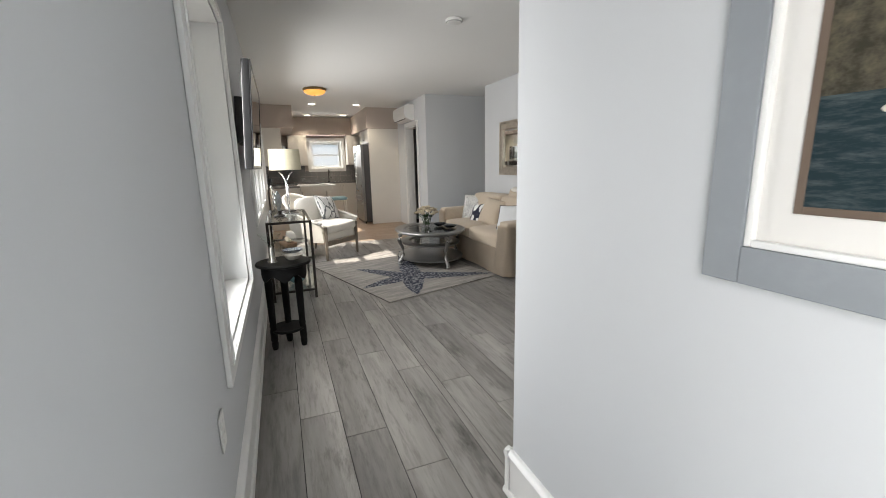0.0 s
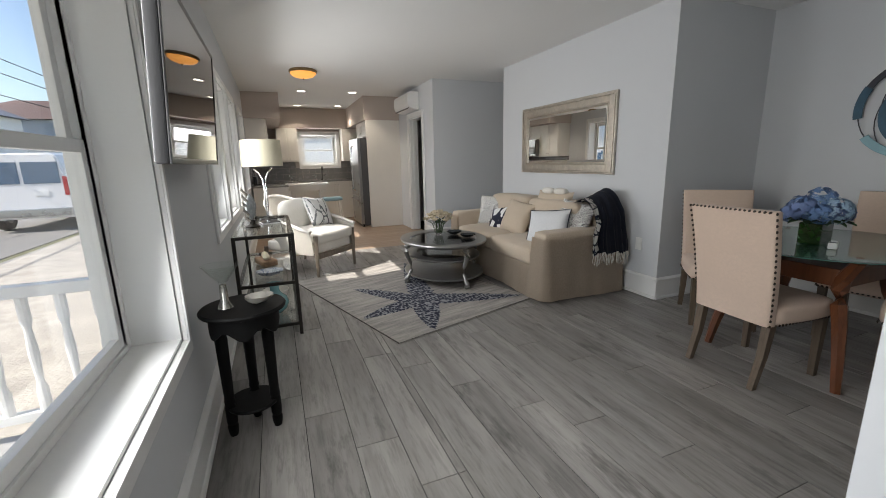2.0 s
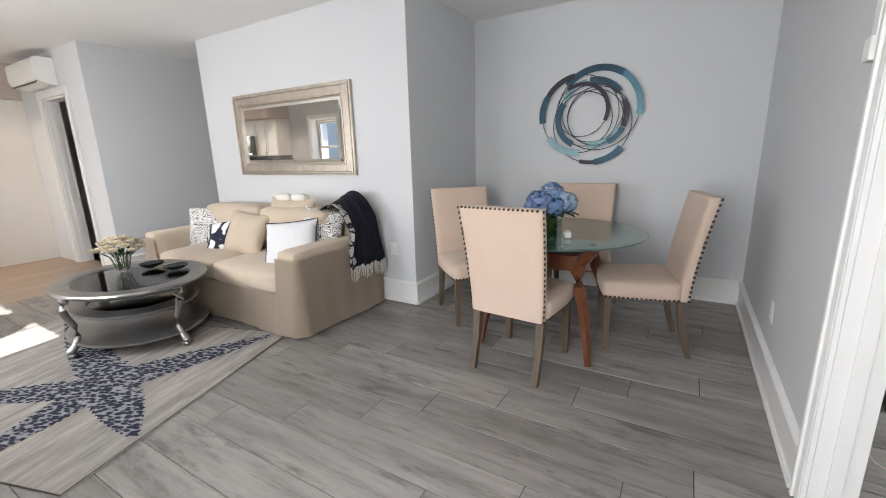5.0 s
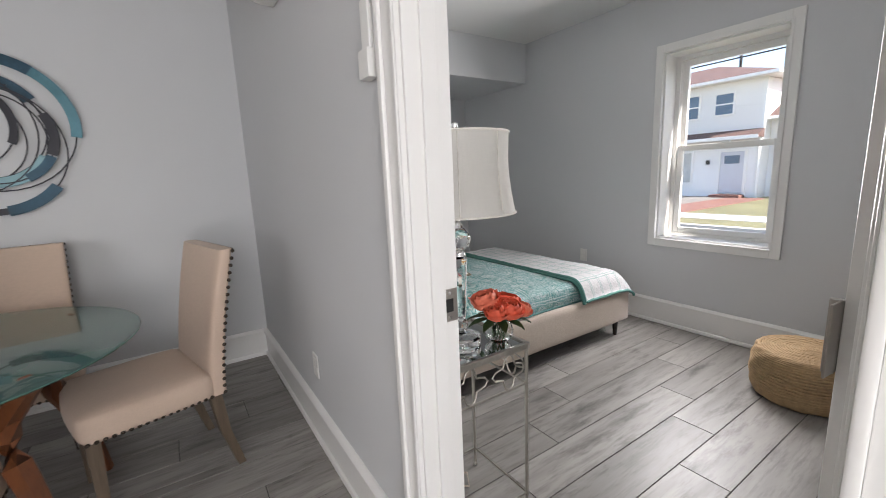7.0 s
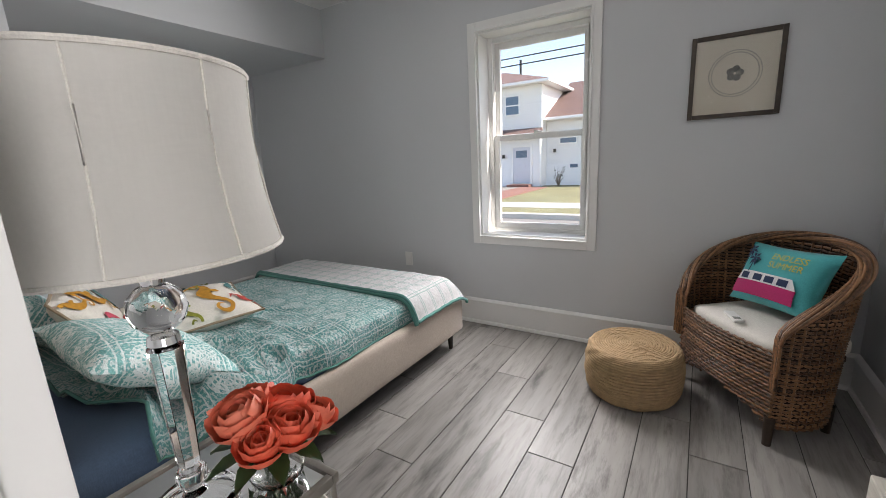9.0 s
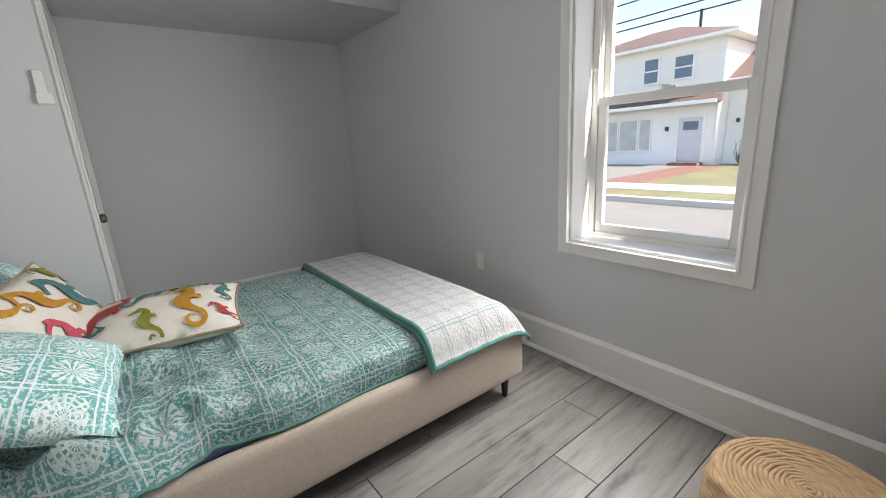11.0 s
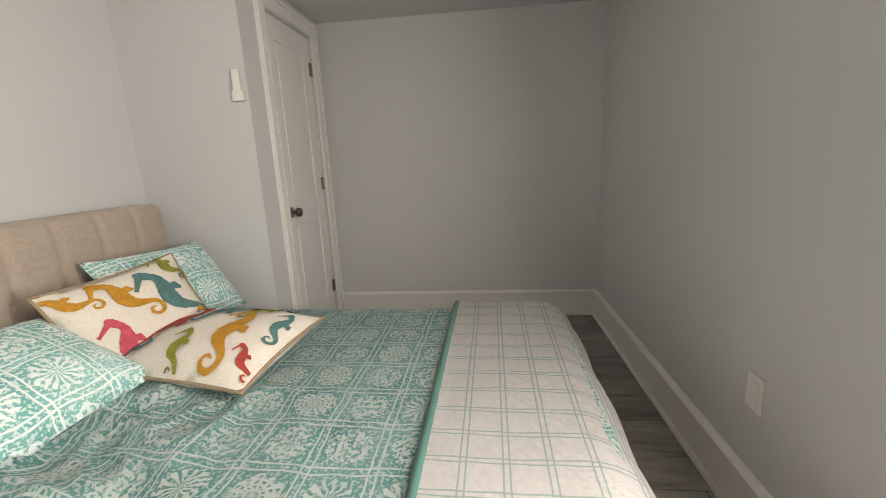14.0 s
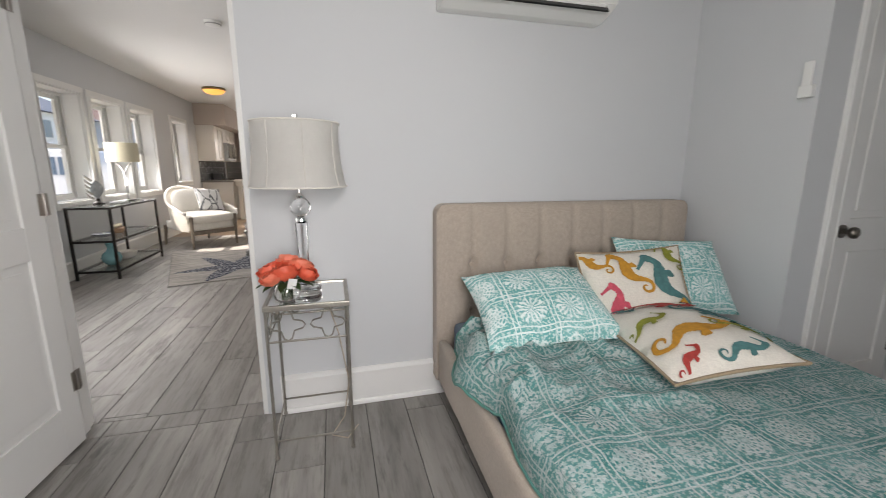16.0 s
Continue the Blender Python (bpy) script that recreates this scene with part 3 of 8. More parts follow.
def skirt_at(u, v):
    run = u * (2 * SD + SL)
    if run < SD:
        x, y, nx, ny = SD - run, 0.0, 0.0, -1.0
    elif run < SD + SL:
        x, y, nx, ny = 0.0, run - SD, -1.0, 0.0
    else:
        x, y, nx, ny = run - SD - SL, SL, 0.0, 1.0
    fold = 0.012 * math.sin(run * 7.0) * v + 0.004 * math.sin(run * 31.0) * v
    pleat = min(abs(run - SD), abs(run - SD - SL))
    flare = 0.006 + 0.03 * v + fold - 0.03 * v * math.exp(-(pleat / 0.018) ** 2)
    top = 0.585 if run < SD + 0.21 or run > SD + SL - 0.21 else 0.31
    return (x + nx * (flare + 0.010), y + ny * (flare + 0.010), top - (top - 0.015) * v)


sheet(bm, 180, 12, skirt_at)
bmesh.ops.solidify(bm, geom=bm.faces[:], thickness=0.006)
part("skirt", bm, BEIGE, sofa, "pleated skirt of the slipcover", angle=80)

pillow("pillow", "white throw pillow with a black squiggle print", lean((3.16, 6.10, 0.63), (-0.75, -0.55, 0.35)), 0.44, 0.42, 0.15, WAVY, "sofa pillows")
pillow("pillow", "small white throw pillow with a navy leaf print", lean((3.05, 5.72, 0.585), (-0.80, -0.25, 0.55), spin=12), 0.34, 0.32, 0.12, LEAFY, "sofa pillows")
pillow("pillow", "beige throw pillow matching the sofa slipcover", lean((3.08, 5.42, 0.63), (-0.9, -0.15, 0.42), spin=-6), 0.44, 0.40, 0.16, BEIGE, "sofa pillows")
tie = pillow("pillow", "beige back pillow with a knotted tie on top", lean((3.28, 5.05, 0.72), (-0.93, -0.1, 0.25)), 0.52, 0.46, 0.18, BEIGE, "sofa pillows")
bm = bmesh.new()
for s in (-1, 1):
    puffy(bm, (s * 0.09 - 0.075, 0.195, -0.03), (s * 0.09 + 0.075, 0.25, 0.06), 0.02, 0.012, 5)
part("tie", bm, CREAM, tie, "cream knotted bow", angle=80)
pillow("pillow", "white throw pillow with a dark trim", lean((2.99, 4.72, 0.615), (-0.80, -0.35, 0.42), spin=6), 0.44, 0.38, 0.14, WHITE_CLOTH, "sofa pillows", NAVY)
pillow("pillow", "white throw pillow with a black squiggle print", lean((3.22, 4.62, 0.69), (-0.80, -0.30, 0.38), spin=-8), 0.38, 0.38, 0.14, WAVY, "sofa pillows")

throw = thing("throw_blanket", "navy and white throw blanket draped over the sofa arm", "blanket", pose(2.70, 4.34, 0))
bm = bmesh.new()


def throw_at(u, v):
    x = 0.50 + 0.36 * u + 0.04 * math.sin(v * 5 + u * 3)
    s = v * 1.05
    if s < 0.45:
        y, z = 0.46 - s * 0.9, 0.70 + 0.18 * math.sin(s / 0.45 * math.pi * 0.8) + 0.10 * u
    elif s < 0.55:
        a = (s - 0.45) / 0.1
        y, z = 0.055 - 0.085 * a, 0.805 + 0.10 * u - 0.12 * a
    else:
        a = (s - 0.55) / 0.5
        y, z = -0.03 - 0.03 * a, 0.685 + 0.10 * u - 0.36 * a * (0.75 + 0.35 * u)
    fold = 0.022 * math.sin(u * 19 + v * 3) + 0.012 * math.sin(u * 43 + v * 8)
    return (x, y - abs(fold) * 0.8, z + fold * 0.5)


sheet(bm, 36, 40, throw_at)
bmesh.ops.solidify(bm, geom=bm.faces[:], thickness=0.010)
part("cloth", bm, NAVY, throw, angle=80)
bm = bmesh.new()


def band_at(u, v):
    p = Vector(throw_at(0.02 + 0.17 * u + 0.05 * math.sin(v * 7), v * 0.97))
    return p + Vector((-0.012, -0.014, 0.012))


sheet(bm, 8, 40, band_at)
bmesh.ops.solidify(bm, geom=bm.faces[:], thickness=0.008)
part("white_band", bm, branches("white_knit_with_navy", (0.72, 0.70, 0.66), (0.02, 0.024, 0.04), 16.0, 0.08), throw, "white patterned band", angle=80)
bm = bmesh.new()
rng = random.Random(4)
for i in range(34):
    u = 0.02 + 0.9 * i / 33
    p = Vector(throw_at(u, 1.0)) + Vector((0, -0.012, 0.01))
    pts = [p + Vector((rng.uniform(-0.008, 0.008), rng.uniform(-0.006, 0.004), -0.035 * k)) for k in range(4)]
    tube(bm, pts, [0.006, 0.0045, 0.0045, 0.002], 5)
part("fringe", bm, CREAM, throw, "cream tassel fringe")

# ---- rug ----
rug = thing("area_rug", "grey and cream area rug with a navy starfish", "rug", pose(1.25, 4.06, 0, 0, 0, 17))
bm = bmesh.new()
box(bm, (0, 0, 0.001), (1.53, 2.14, 0.009), 0.003)
part("rug_body", bm, rug_cloth("grey_cream_rug_pile"), rug)
bm = bmesh.new()
tube(bm, [(0.004, 0.004, 0.006), (1.526, 0.004, 0.006), (1.526, 2.136, 0.006), (0.004, 2.136, 0.006)], 0.005, 6, True)
part("binding", bm, BRONZE, rug, "dark bound edge")
bm = bmesh.new()
CENTRE = Vector((0.68, 0.66))
tips = [Vector(p) for p in ((0.03, 0.60), (0.36, 1.40), (1.38, 1.98), (1.48, 0.10), (0.34, 0.03))]
order = sorted(tips, key=lambda p: math.atan2(p.y - CENTRE.y, p.x - CENTRE.x))
edge = []
for i, p in enumerate(order):
    q = order[(i + 1) % 5]
    a0 = math.atan2(p.y - CENTRE.y, p.x - CENTRE.x)
    a1 = math.atan2(q.y - CENTRE.y, q.x - CENTRE.x)
    a1 += 2 * math.pi if a1 < a0 else 0
    notch = CENTRE + 0.205 * Vector((math.cos((a0 + a1) / 2), math.sin((a0 + a1) / 2)))
    for c, d in ((p, notch), (notch, q)):
        n = (d - c).orthogonal().normalized()
        for k in range(26):
            f = k / 26
            edge.append(c.lerp(d, f) + n * (0.017 * ((k % 2) * 2 - 1) - 0.02 * math.sin(f * math.pi)))
mid = bm.verts.new((CENTRE.x, CENTRE.y, 0.0125))
ring = [bm.verts.new((max(0.01, p.x), max(0.01, p.y), 0.0118)) for p in edge]
for i in range(len(ring)):
    bm.faces.new((mid, ring[i], ring[(i + 1) % len(ring)]))
part("starfish_motif", bm, star_cloth("navy_tufted_pile"), rug, "navy tufted starfish", angle=80)

# ---- coffee table ----
RX, RY = 0.46, 0.56
coffee = thing("coffee_table", "oval antique silver coffee table with a glass top and two shelves", "coffee table", pose(2.20, 5.54, 0))
bm = bmesh.new()
for r0, r1, z0, z1 in ((0.76, 1.0, 0.425, 0.462),):
    prof = ((r0, z0 + 0.012), (r0 + 0.06, z0), (r1 - 0.05, z0), (r1 - 0.015, z0 + 0.012), (r1, z1 - 0.012), (r1 - 0.01, z1), (r0 + 0.03, z1), (r0, z1 - 0.010), (r0, z0 + 0.012))
    lathe(bm, [(r * 1.0, z) for r, z in prof], 56, sx=RX, sy=RY)
part("top_rim", bm, SILVER_WOOD, coffee, angle=35)
bm = bmesh.new()
lathe(bm, [(0.785, 0.448), (0.785, 0.456)], 56, sx=RX, sy=RY)
part("glass_top", bm, TABLE_GLASS, coffee, "bevelled clear glass inset").visible_shadow = False
for nm, z, r in (("middle_shelf_ring", 0.27, 0.84), ("lower_shelf", 0.085, 0.92)):
    bm = bmesh.new()
    inner = 0.62 if nm == "middle_shelf_ring" else 0.001
    lathe(bm, [(inner, z), (r - 0.03, z), (r, z + 0.010), (r, z + 0.022), (r - 0.03, z + 0.030), (inner, z + 0.030), (inner, z)], 56, sx=RX, sy=RY)
    part(nm, bm, SILVER_WOOD, coffee, angle=35)
bm = bmesh.new()
lathe(bm, [(0.64, 0.282), (0.64, 0.288)], 56, sx=RX, sy=RY)
part("glass_shelf", bm, TABLE_GLASS, coffee, "clear glass shelf").visible_shadow = False
for ang in (5, 95, 185, 275):
    a = radians(ang)
    ca, sa = math.cos(a) * RX, math.sin(a) * RY
    bm = bmesh.new()
    path = [(0.88, 0.43), (0.94, 0.40), (0.97, 0.35), (0.93, 0.29), (0.86, 0.22), (0.85, 0.15), (0.90, 0.09), (0.98, 0.055), (1.0, 0.045)]
    tube(bm, [(r * ca, r * sa, z) for r, z in path], [0.026, 0.030, 0.028, 0.022, 0.018, 0.018, 0.022, 0.028, 0.022], 10)
    leg = part("leg", bm, SILVER_WOOD, coffee, "scrolled cabriole leg", angle=60)
    bm = bmesh.new()
    lathe(bm, [(0.012, 0.0), (0.028, 0.006), (0.034, 0.018), (0.030, 0.03), (0.018, 0.036), (0.026, 0.044), (0.014, 0.056)], 16, (0.97 * ca, 0.97 * sa, 0.012))
    part("bun_foot", bm, SILVER_WOOD, leg)


def bowl(name, label, at, r, h, mat, flute=0, category="dish", lip=0.0):
    bm = bmesh.new()
    n = 40
    for s, off in ((1, 0.0), (-1, -0.004)):
        vs = []
        for i in range(n):
            a = 2 * math.pi * i / n
            k = 1 + (flute * math.cos(a * 12) if flute else 0) + lip * math.cos(a)
            vs.append([bm.verts.new((rr * r * k * math.cos(a), rr * r * k * math.sin(a) * 0.85, h * rr ** 2 + 0.004 + off * (rr > 0.3) + (0.004 if s > 0 else 0))) for rr in (0.05, 0.35, 0.7, 1.0)])
        for i in range(n):
            for j in range(3):
                bm.faces.new((vs[i][j], vs[(i + 1) % n][j], vs[(i + 1) % n][j + 1], vs[i][j + 1]))
        bm.faces.new([v[0] for v in vs])
    bmesh.ops.remove_doubles(bm, verts=bm.verts, dist=0.0005)
    ob = part(name, bm, mat, None, angle=60)
    ob.location = at
    return tagged(ob, label, category)


bowl("shell_dish", "dark glazed shell-shaped dish on the coffee table", (2.38, 5.66, 0.457), 0.085, 0.035, DARK_DISH, 0.05, lip=0.2)
bowl("shell_dish", "dark glazed shell-shaped dish with a pale rim", (2.44, 5.42, 0.457), 0.085, 0.03, DARK_DISH, 0.06, lip=0.15)


def blossom(bm, at, r, petals, rng, layers=3, open_=0.6):
    """A flower head of cupped petals."""
    at = Vector(at)
    for k in range(layers):
        f = (k + 1) / layers
        for i in range(petals):
            a = 2 * math.pi * (i + 0.5 * k) / petals + rng.uniform(-0.2, 0.2)
            tilt = open_ * f + rng.uniform(-0.1, 0.1)
            out, up = Vector((math.cos(a), math.sin(a), 0)), Vector((0, 0, 1))
            side = Vector((-math.sin(a), math.cos(a), 0))
            along = (out * math.sin(tilt) + up * math.cos(tilt)) * r * (0.75 + 0.3 * f)
            vs = []
            for u in (0.0, 0.4, 0.8, 1.0):
                wd = r * (0.18, 0.52, 0.5, 0.22)[(0.0, 0.4, 0.8, 1.0).index(u)]
                base = at + along * u + out * r * 0.28 * math.sin(u * 2.6) * (0.4 + f)
                vs.append([bm.verts.new(base + side * wd * s - out * (0.12 * r * (1 - abs(s)))) for s in (-1, 0, 1)])
            for j in range(3):
                for c in range(2):
                    bm.faces.new((vs[j][c], vs[j][c + 1], vs[j + 1][c + 1], vs[j + 1][c]))


def leaf_blade(bm, at, way, length, width):
    at, way = Vector(at), Vector(way).normalized()
    side = way.cross(Vector((0, 0, 1))).normalized()
    rows = []
    for u, w in ((0, 0.15), (0.3, 0.9), (0.6, 1.0), (0.85, 0.5), (1, 0.04)):
        c = at + way * length * u - Vector((0, 0, 0.35 * length * u * u))
        rows.append([bm.verts.new(c + side * width / 2 * w * s + Vector((0, 0, 0.15 * width * abs(s)))) for s in (-1, 0, 1)])
    for a, b in zip(rows, rows[1:]):
        for c in range(2):
            bm.faces.new((a[c], a[c + 1], b[c + 1], b[c]))


tulips = thing("flower_vase", "cream tulips in a small clear glass vase", "flowers", pose(2.24, 5.76, 0.457))
bm = bmesh.new()
lathe(bm, [(0.028, 0.0), (0.034, 0.03), (0.027, 0.07), (0.036, 0.11), (0.033, 0.11), (0.024, 0.07), (0.030, 0.03), (0.022, 0.006)], 24)
part("vase", bm, CLEAR, tulips)
rng = random.Random(8)
bm, stems = bmesh.new(), bmesh.new()
for i in range(24):
    a, rr = i * 2.4, 0.031 * math.sqrt(i + 0.3)
    p = Vector((rr * math.cos(a), rr * math.sin(a), 0.20 + 0.07 * (1 - (rr / 0.13) ** 2) + rng.uniform(-0.012, 0.012)))
    blossom(bm, p - Vector((0, 0, 0.02)), 0.042, 5, rng, 2, 0.45 + rr * 3)
    tube(stems, [(0.3 * rr * math.cos(a), 0.3 * rr * math.sin(a), 0.02), (0.5 * p.x, 0.5 * p.y, 0.12), p - Vector((0, 0, 0.018))], 0.0028, 5)
    if i % 2:
        leaf_blade(stems, (0.4 * p.x, 0.4 * p.y, 0.12), (math.cos(a), math.sin(a), 1.2), 0.1, 0.025)
part("blooms", bm, PETAL_WHITE, tulips, "cream tulip heads", angle=80)
part("stems", stems, LEAF, tulips, angle=80)

# ---- armchair ----
arm_chair = thing("armchair", "white upholstered armchair with an exposed grey wood frame", "armchair", pose(1.13, 6.40, 0, 0, 0, 43) @ Matrix.Scale(1.06, 4))
AW, AD = 0.70, 0.78
for sx in (-1, 1):
    for y, h, spread in ((-0.02, 0.46, 0.0), (AD - 0.06, 0.30, 0.05)):
        bm = bmesh.new()
        rod(bm, (sx * (AW / 2 - 0.03), y + spread, 0.0), (sx * (AW / 2 - 0.035), y, h), 0.019, 0.033, 4)
        bmesh.ops.bevel(bm, geom=bm.edges[:], offset=0.004, segments=1, affect="EDGES")
        part("leg", bm, GREY_OAK, arm_chair, "tapered grey wooden leg")
box_part("front_rail", (-AW / 2 + 0.05, -0.03, 0.20), (AW / 2 - 0.05, 0.005, 0.255), GREY_OAK, arm_chair, 0.005)
soft_part("seat_base", (-AW / 2 + 0.03, 0.0, 0.25), (AW / 2 - 0.03, AD - 0.08, 0.38), 0.03, CREAM, arm_chair, 0.01)
soft_part("seat_cushion", (-AW / 2 + 0.05, -0.05, 0.36), (AW / 2 - 0.05, AD - 0.18, 0.49), 0.045, CREAM, arm_chair, 0.025)
bm = bmesh.new()


def shell_at(u, v):
    a = math.pi * (u * 1.16 - 0.08)
    x, y = -math.cos(a) * (AW / 2 + 0.01), 0.26 + math.sin(a) * (AD - 0.26)
    if math.sin(a) < 0.35:
        y = 0.26 + 0.35 * (AD - 0.26) - (0.35 - math.sin(a)) * 0.75
    top = 0.60 + 0.24 * max(0.0, math.sin(a)) ** 1.5
    if math.sin(a) < 0.5:
        top = 0.50 + 0.2 * max(0.0, math.sin(a) + 0.25)
    lean_ = 1 + 0.08 * v
    return (x * lean_, y + 0.10 * v * max(0, math.sin(a)), 0.25 + (top - 0.25) * v)


sheet(bm, 44, 12, shell_at)
bmesh.ops.solidify(bm, geom=bm.faces[:], thickness=-0.05)
part("backrest", bm, CREAM, arm_chair, "curved upholstered back and arms", angle=80)
bm = bmesh.new()
tube(bm, [Vector(shell_at(i / 40, 1.0)) + Vector((0, 0, 0.004)) for i in range(41)], 0.020, 8)
part("top_roll", bm, CREAM, arm_chair, "rounded upholstered top edge", angle=60)
bm = bmesh.new()
puffy(bm, (-0.27, 0.42, 0.47), (0.27, 0.56, 0.80), 0.06, 0.03)
part("back_cushion", bm, CREAM, arm_chair, angle=80)
CHAIR_M = pose(1.13, 6.40, 0, 0, 0, 43) @ Matrix.Scale(1.06, 4)
pillow("pillow", "white throw pillow with a grey starfish print", CHAIR_M @ lean((0.16, 0.34, 0.66), (0.15, -0.9, 0.42), spin=-6), 0.42, 0.36, 0.13, STARRY)

# ---- console shelf ----
shelf = thing("console_shelf", "dark metal console table with three glass shelves", "console table", pose(0.21, 4.56, 0))
CW, CL, CH = 0.42, 1.22, 0.79
for x in (0.014, CW - 0.014):
    for y in (0.014, CL - 0.014):
        box_part("post", (x - 0.0125, y - 0.0125, 0.0), (x + 0.0125, y + 0.0125, CH), BRONZE, shelf, 0.002)
for z in (0.10, 0.43, CH):
    bm = bmesh.new()
    for lo, hi in (((0.026, 0.002, z - 0.022), (CW - 0.026, 0.026, z)), ((0.026, CL - 0.026, z - 0.022), (CW - 0.026, CL - 0.002, z)), ((0.002, 0.026, z - 0.022), (0.026, CL - 0.026, z)), ((CW - 0.026, 0.026, z - 0.022), (CW - 0.002, CL - 0.026, z))):
        box(bm, lo, hi, 0.002)
    part("shelf_frame", bm, BRONZE, shelf)
    box_part("glass_shelf", (0.006, 0.006, z + 0.0015), (CW - 0.006, CL - 0.006, z + 0.008), TABLE_GLASS, shelf, 0.001, "clear glass shelf").visible_shadow = False

lamp = thing("table_lamp", "silver table lamp with twin curved stems and an ivory drum shade", "table lamp", pose(0.45, 5.44, CH + 0.009))
bm = bmesh.new()
lathe(bm, [(0.075, 0.0), (0.078, 0.006), (0.072, 0.014), (0.012, 0.018)], 28)
part("base", bm, BRONZE, lamp)
for s in (-1, 1):
    bm = bmesh.new()
    tube(bm, [(0.004 * s, 0, 0.015), (0.010 * s, 0, 0.12), (0.006 * s, 0, 0.27), (0.012 * s, 0.0, 0.36), (0.038 * s, 0, 0.42), (0.075 * s, 0, 0.455), (0.06 * s, 0, 0.50)], 0.0075, 10)
    part("stem", bm, CHROME, lamp)
bm = bmesh.new()
lathe(bm, [(0.172, 0.475), (0.166, 0.70)], 40)
lathe(bm, [(0.170, 0.475), (0.164, 0.70)], 40)
bm.faces.ensure_lookup_table()
bmesh.ops.delete(bm, geom=[f for f in bm.faces if len(f.verts) > 4], context="FACES_ONLY")
part("shade", bm, SHADE, lamp, "ivory fabric drum shade", angle=80)
bm = bmesh.new()
rod(bm, (0, 0, 0.50), (0, 0, 0.66), 0.012)
rod(bm, (-0.165, 0, 0.66), (0.165, 0, 0.66), 0.003)
part("harp", bm, CHROME, lamp)

# things on the console
fish = thing("ornament", "pale grey ceramic angelfish ornament on the console", "ornament", pose(0.34, 4.98, CH + 0.009, 0, 0, 70))
bm = bmesh.new()
sheet(bm, 20, 14, lambda u, v: (0.10 * math.cos(2 * math.pi * u) * math.sin(math.pi * v) * (0.7 + 0.3 * v), 0.028 * math.sin(2 * math.pi * u) * math.sin(math.pi * v), 0.05 + 0.22 * v), True)
part("body", bm, plain("pale_glazed_ceramic", (0.42, 0.45, 0.46), 0.25, vary=0.25, scale=30), fish, angle=80)
bm = bmesh.new()
for k in range(5):
    tube(bm, [(-0.05, 0, 0.06 + 0.05 * k), (-0.11, 0.004 * k, 0.09 + 0.055 * k), (-0.13, 0, 0.13 + 0.05 * k)], [0.012, 0.010, 0.002], 6)
part("fin", bm, PEARL, fish)
bm = bmesh.new()
lathe(bm, [(0.055, 0.0), (0.06, 0.01), (0.02, 0.03), (0.018, 0.06)], 20)
part("base", bm, BRONZE, fish)
book = thing("book", "white paperback book lying on the glass console", "book", pose(0.46, 5.18, CH + 0.009, 0, 0, 12))
box_part("pages", (-0.07, -0.10, 0.002), (0.07, 0.10, 0.014), PLASTIC, book, 0.001)
box_part("cover", (-0.073, -0.103, 0.014), (0.073, 0.103, 0.016), DARK_DISH, book, 0.0005)
bowl("dish", "blue and white fluted shell dish on the glass shelf", (0.42, 4.76, 0.441), 0.10, 0.035, squiggle("blue_white_glaze", (0.55, 0.57, 0.58), (0.04, 0.07, 0.16), 20, 4, 0.5), 0.05, lip=0.15)
driftwood = thing("driftwood", "weathered driftwood block with small shells on top", "ornament", pose(0.40, 5.18, 0.441, 0, 0, 20))
soft_part("block", (-0.06, -0.12, 0.0), (0.06, 0.12, 0.055), 0.015, wood("driftwood", (0.24, 0.14, 0.08), (0.40, 0.27, 0.17), 0.7, "y"), driftwood, 0.006)
for i in range(4):
    bm = bmesh.new()
    lathe(bm, [(0.003, 0.0), (0.028, 0.008), (0.030, 0.022), (0.016, 0.038), (0.003, 0.045)], 14, (-0.02 + 0.012 * i, -0.08 + 0.05 * i, 0.058))
    part("shell", bm, PETAL_WHITE, driftwood, "cream seashell")
vase = thing("vase", "aqua glass vase with a round belly on the lower shelf", "vase", pose(0.45, 4.84, 0.111))
bm = bmesh.new()
lathe(bm, [(0.045, 0.0), (0.085, 0.04), (0.10, 0.085), (0.085, 0.13), (0.045, 0.165), (0.032, 0.20), (0.048, 0.25), (0.044, 0.25), (0.028, 0.20), (0.04, 0.165), (0.08, 0.13), (0.095, 0.085), (0.08, 0.04), (0.04, 0.006)], 32)
part("body", bm, plain("aqua_glazed_glass", (0.20, 0.42, 0.45), 0.08, vary=0.15, scale=8, bump=0, coat=0.5), vase, angle=60)
vase2 = thing("bowl", "white and black round bowl on the lower shelf", "bowl", pose(0.45, 5.2, 0.111))
bm = bmesh.new()
lathe(bm, [(0.05, 0.0), (0.09, 0.03), (0.11, 0.09), (0.105, 0.09), (0.08, 0.03), (0.03, 0.01)], 28)
part("body", bm, CREAM, vase2, angle=60)

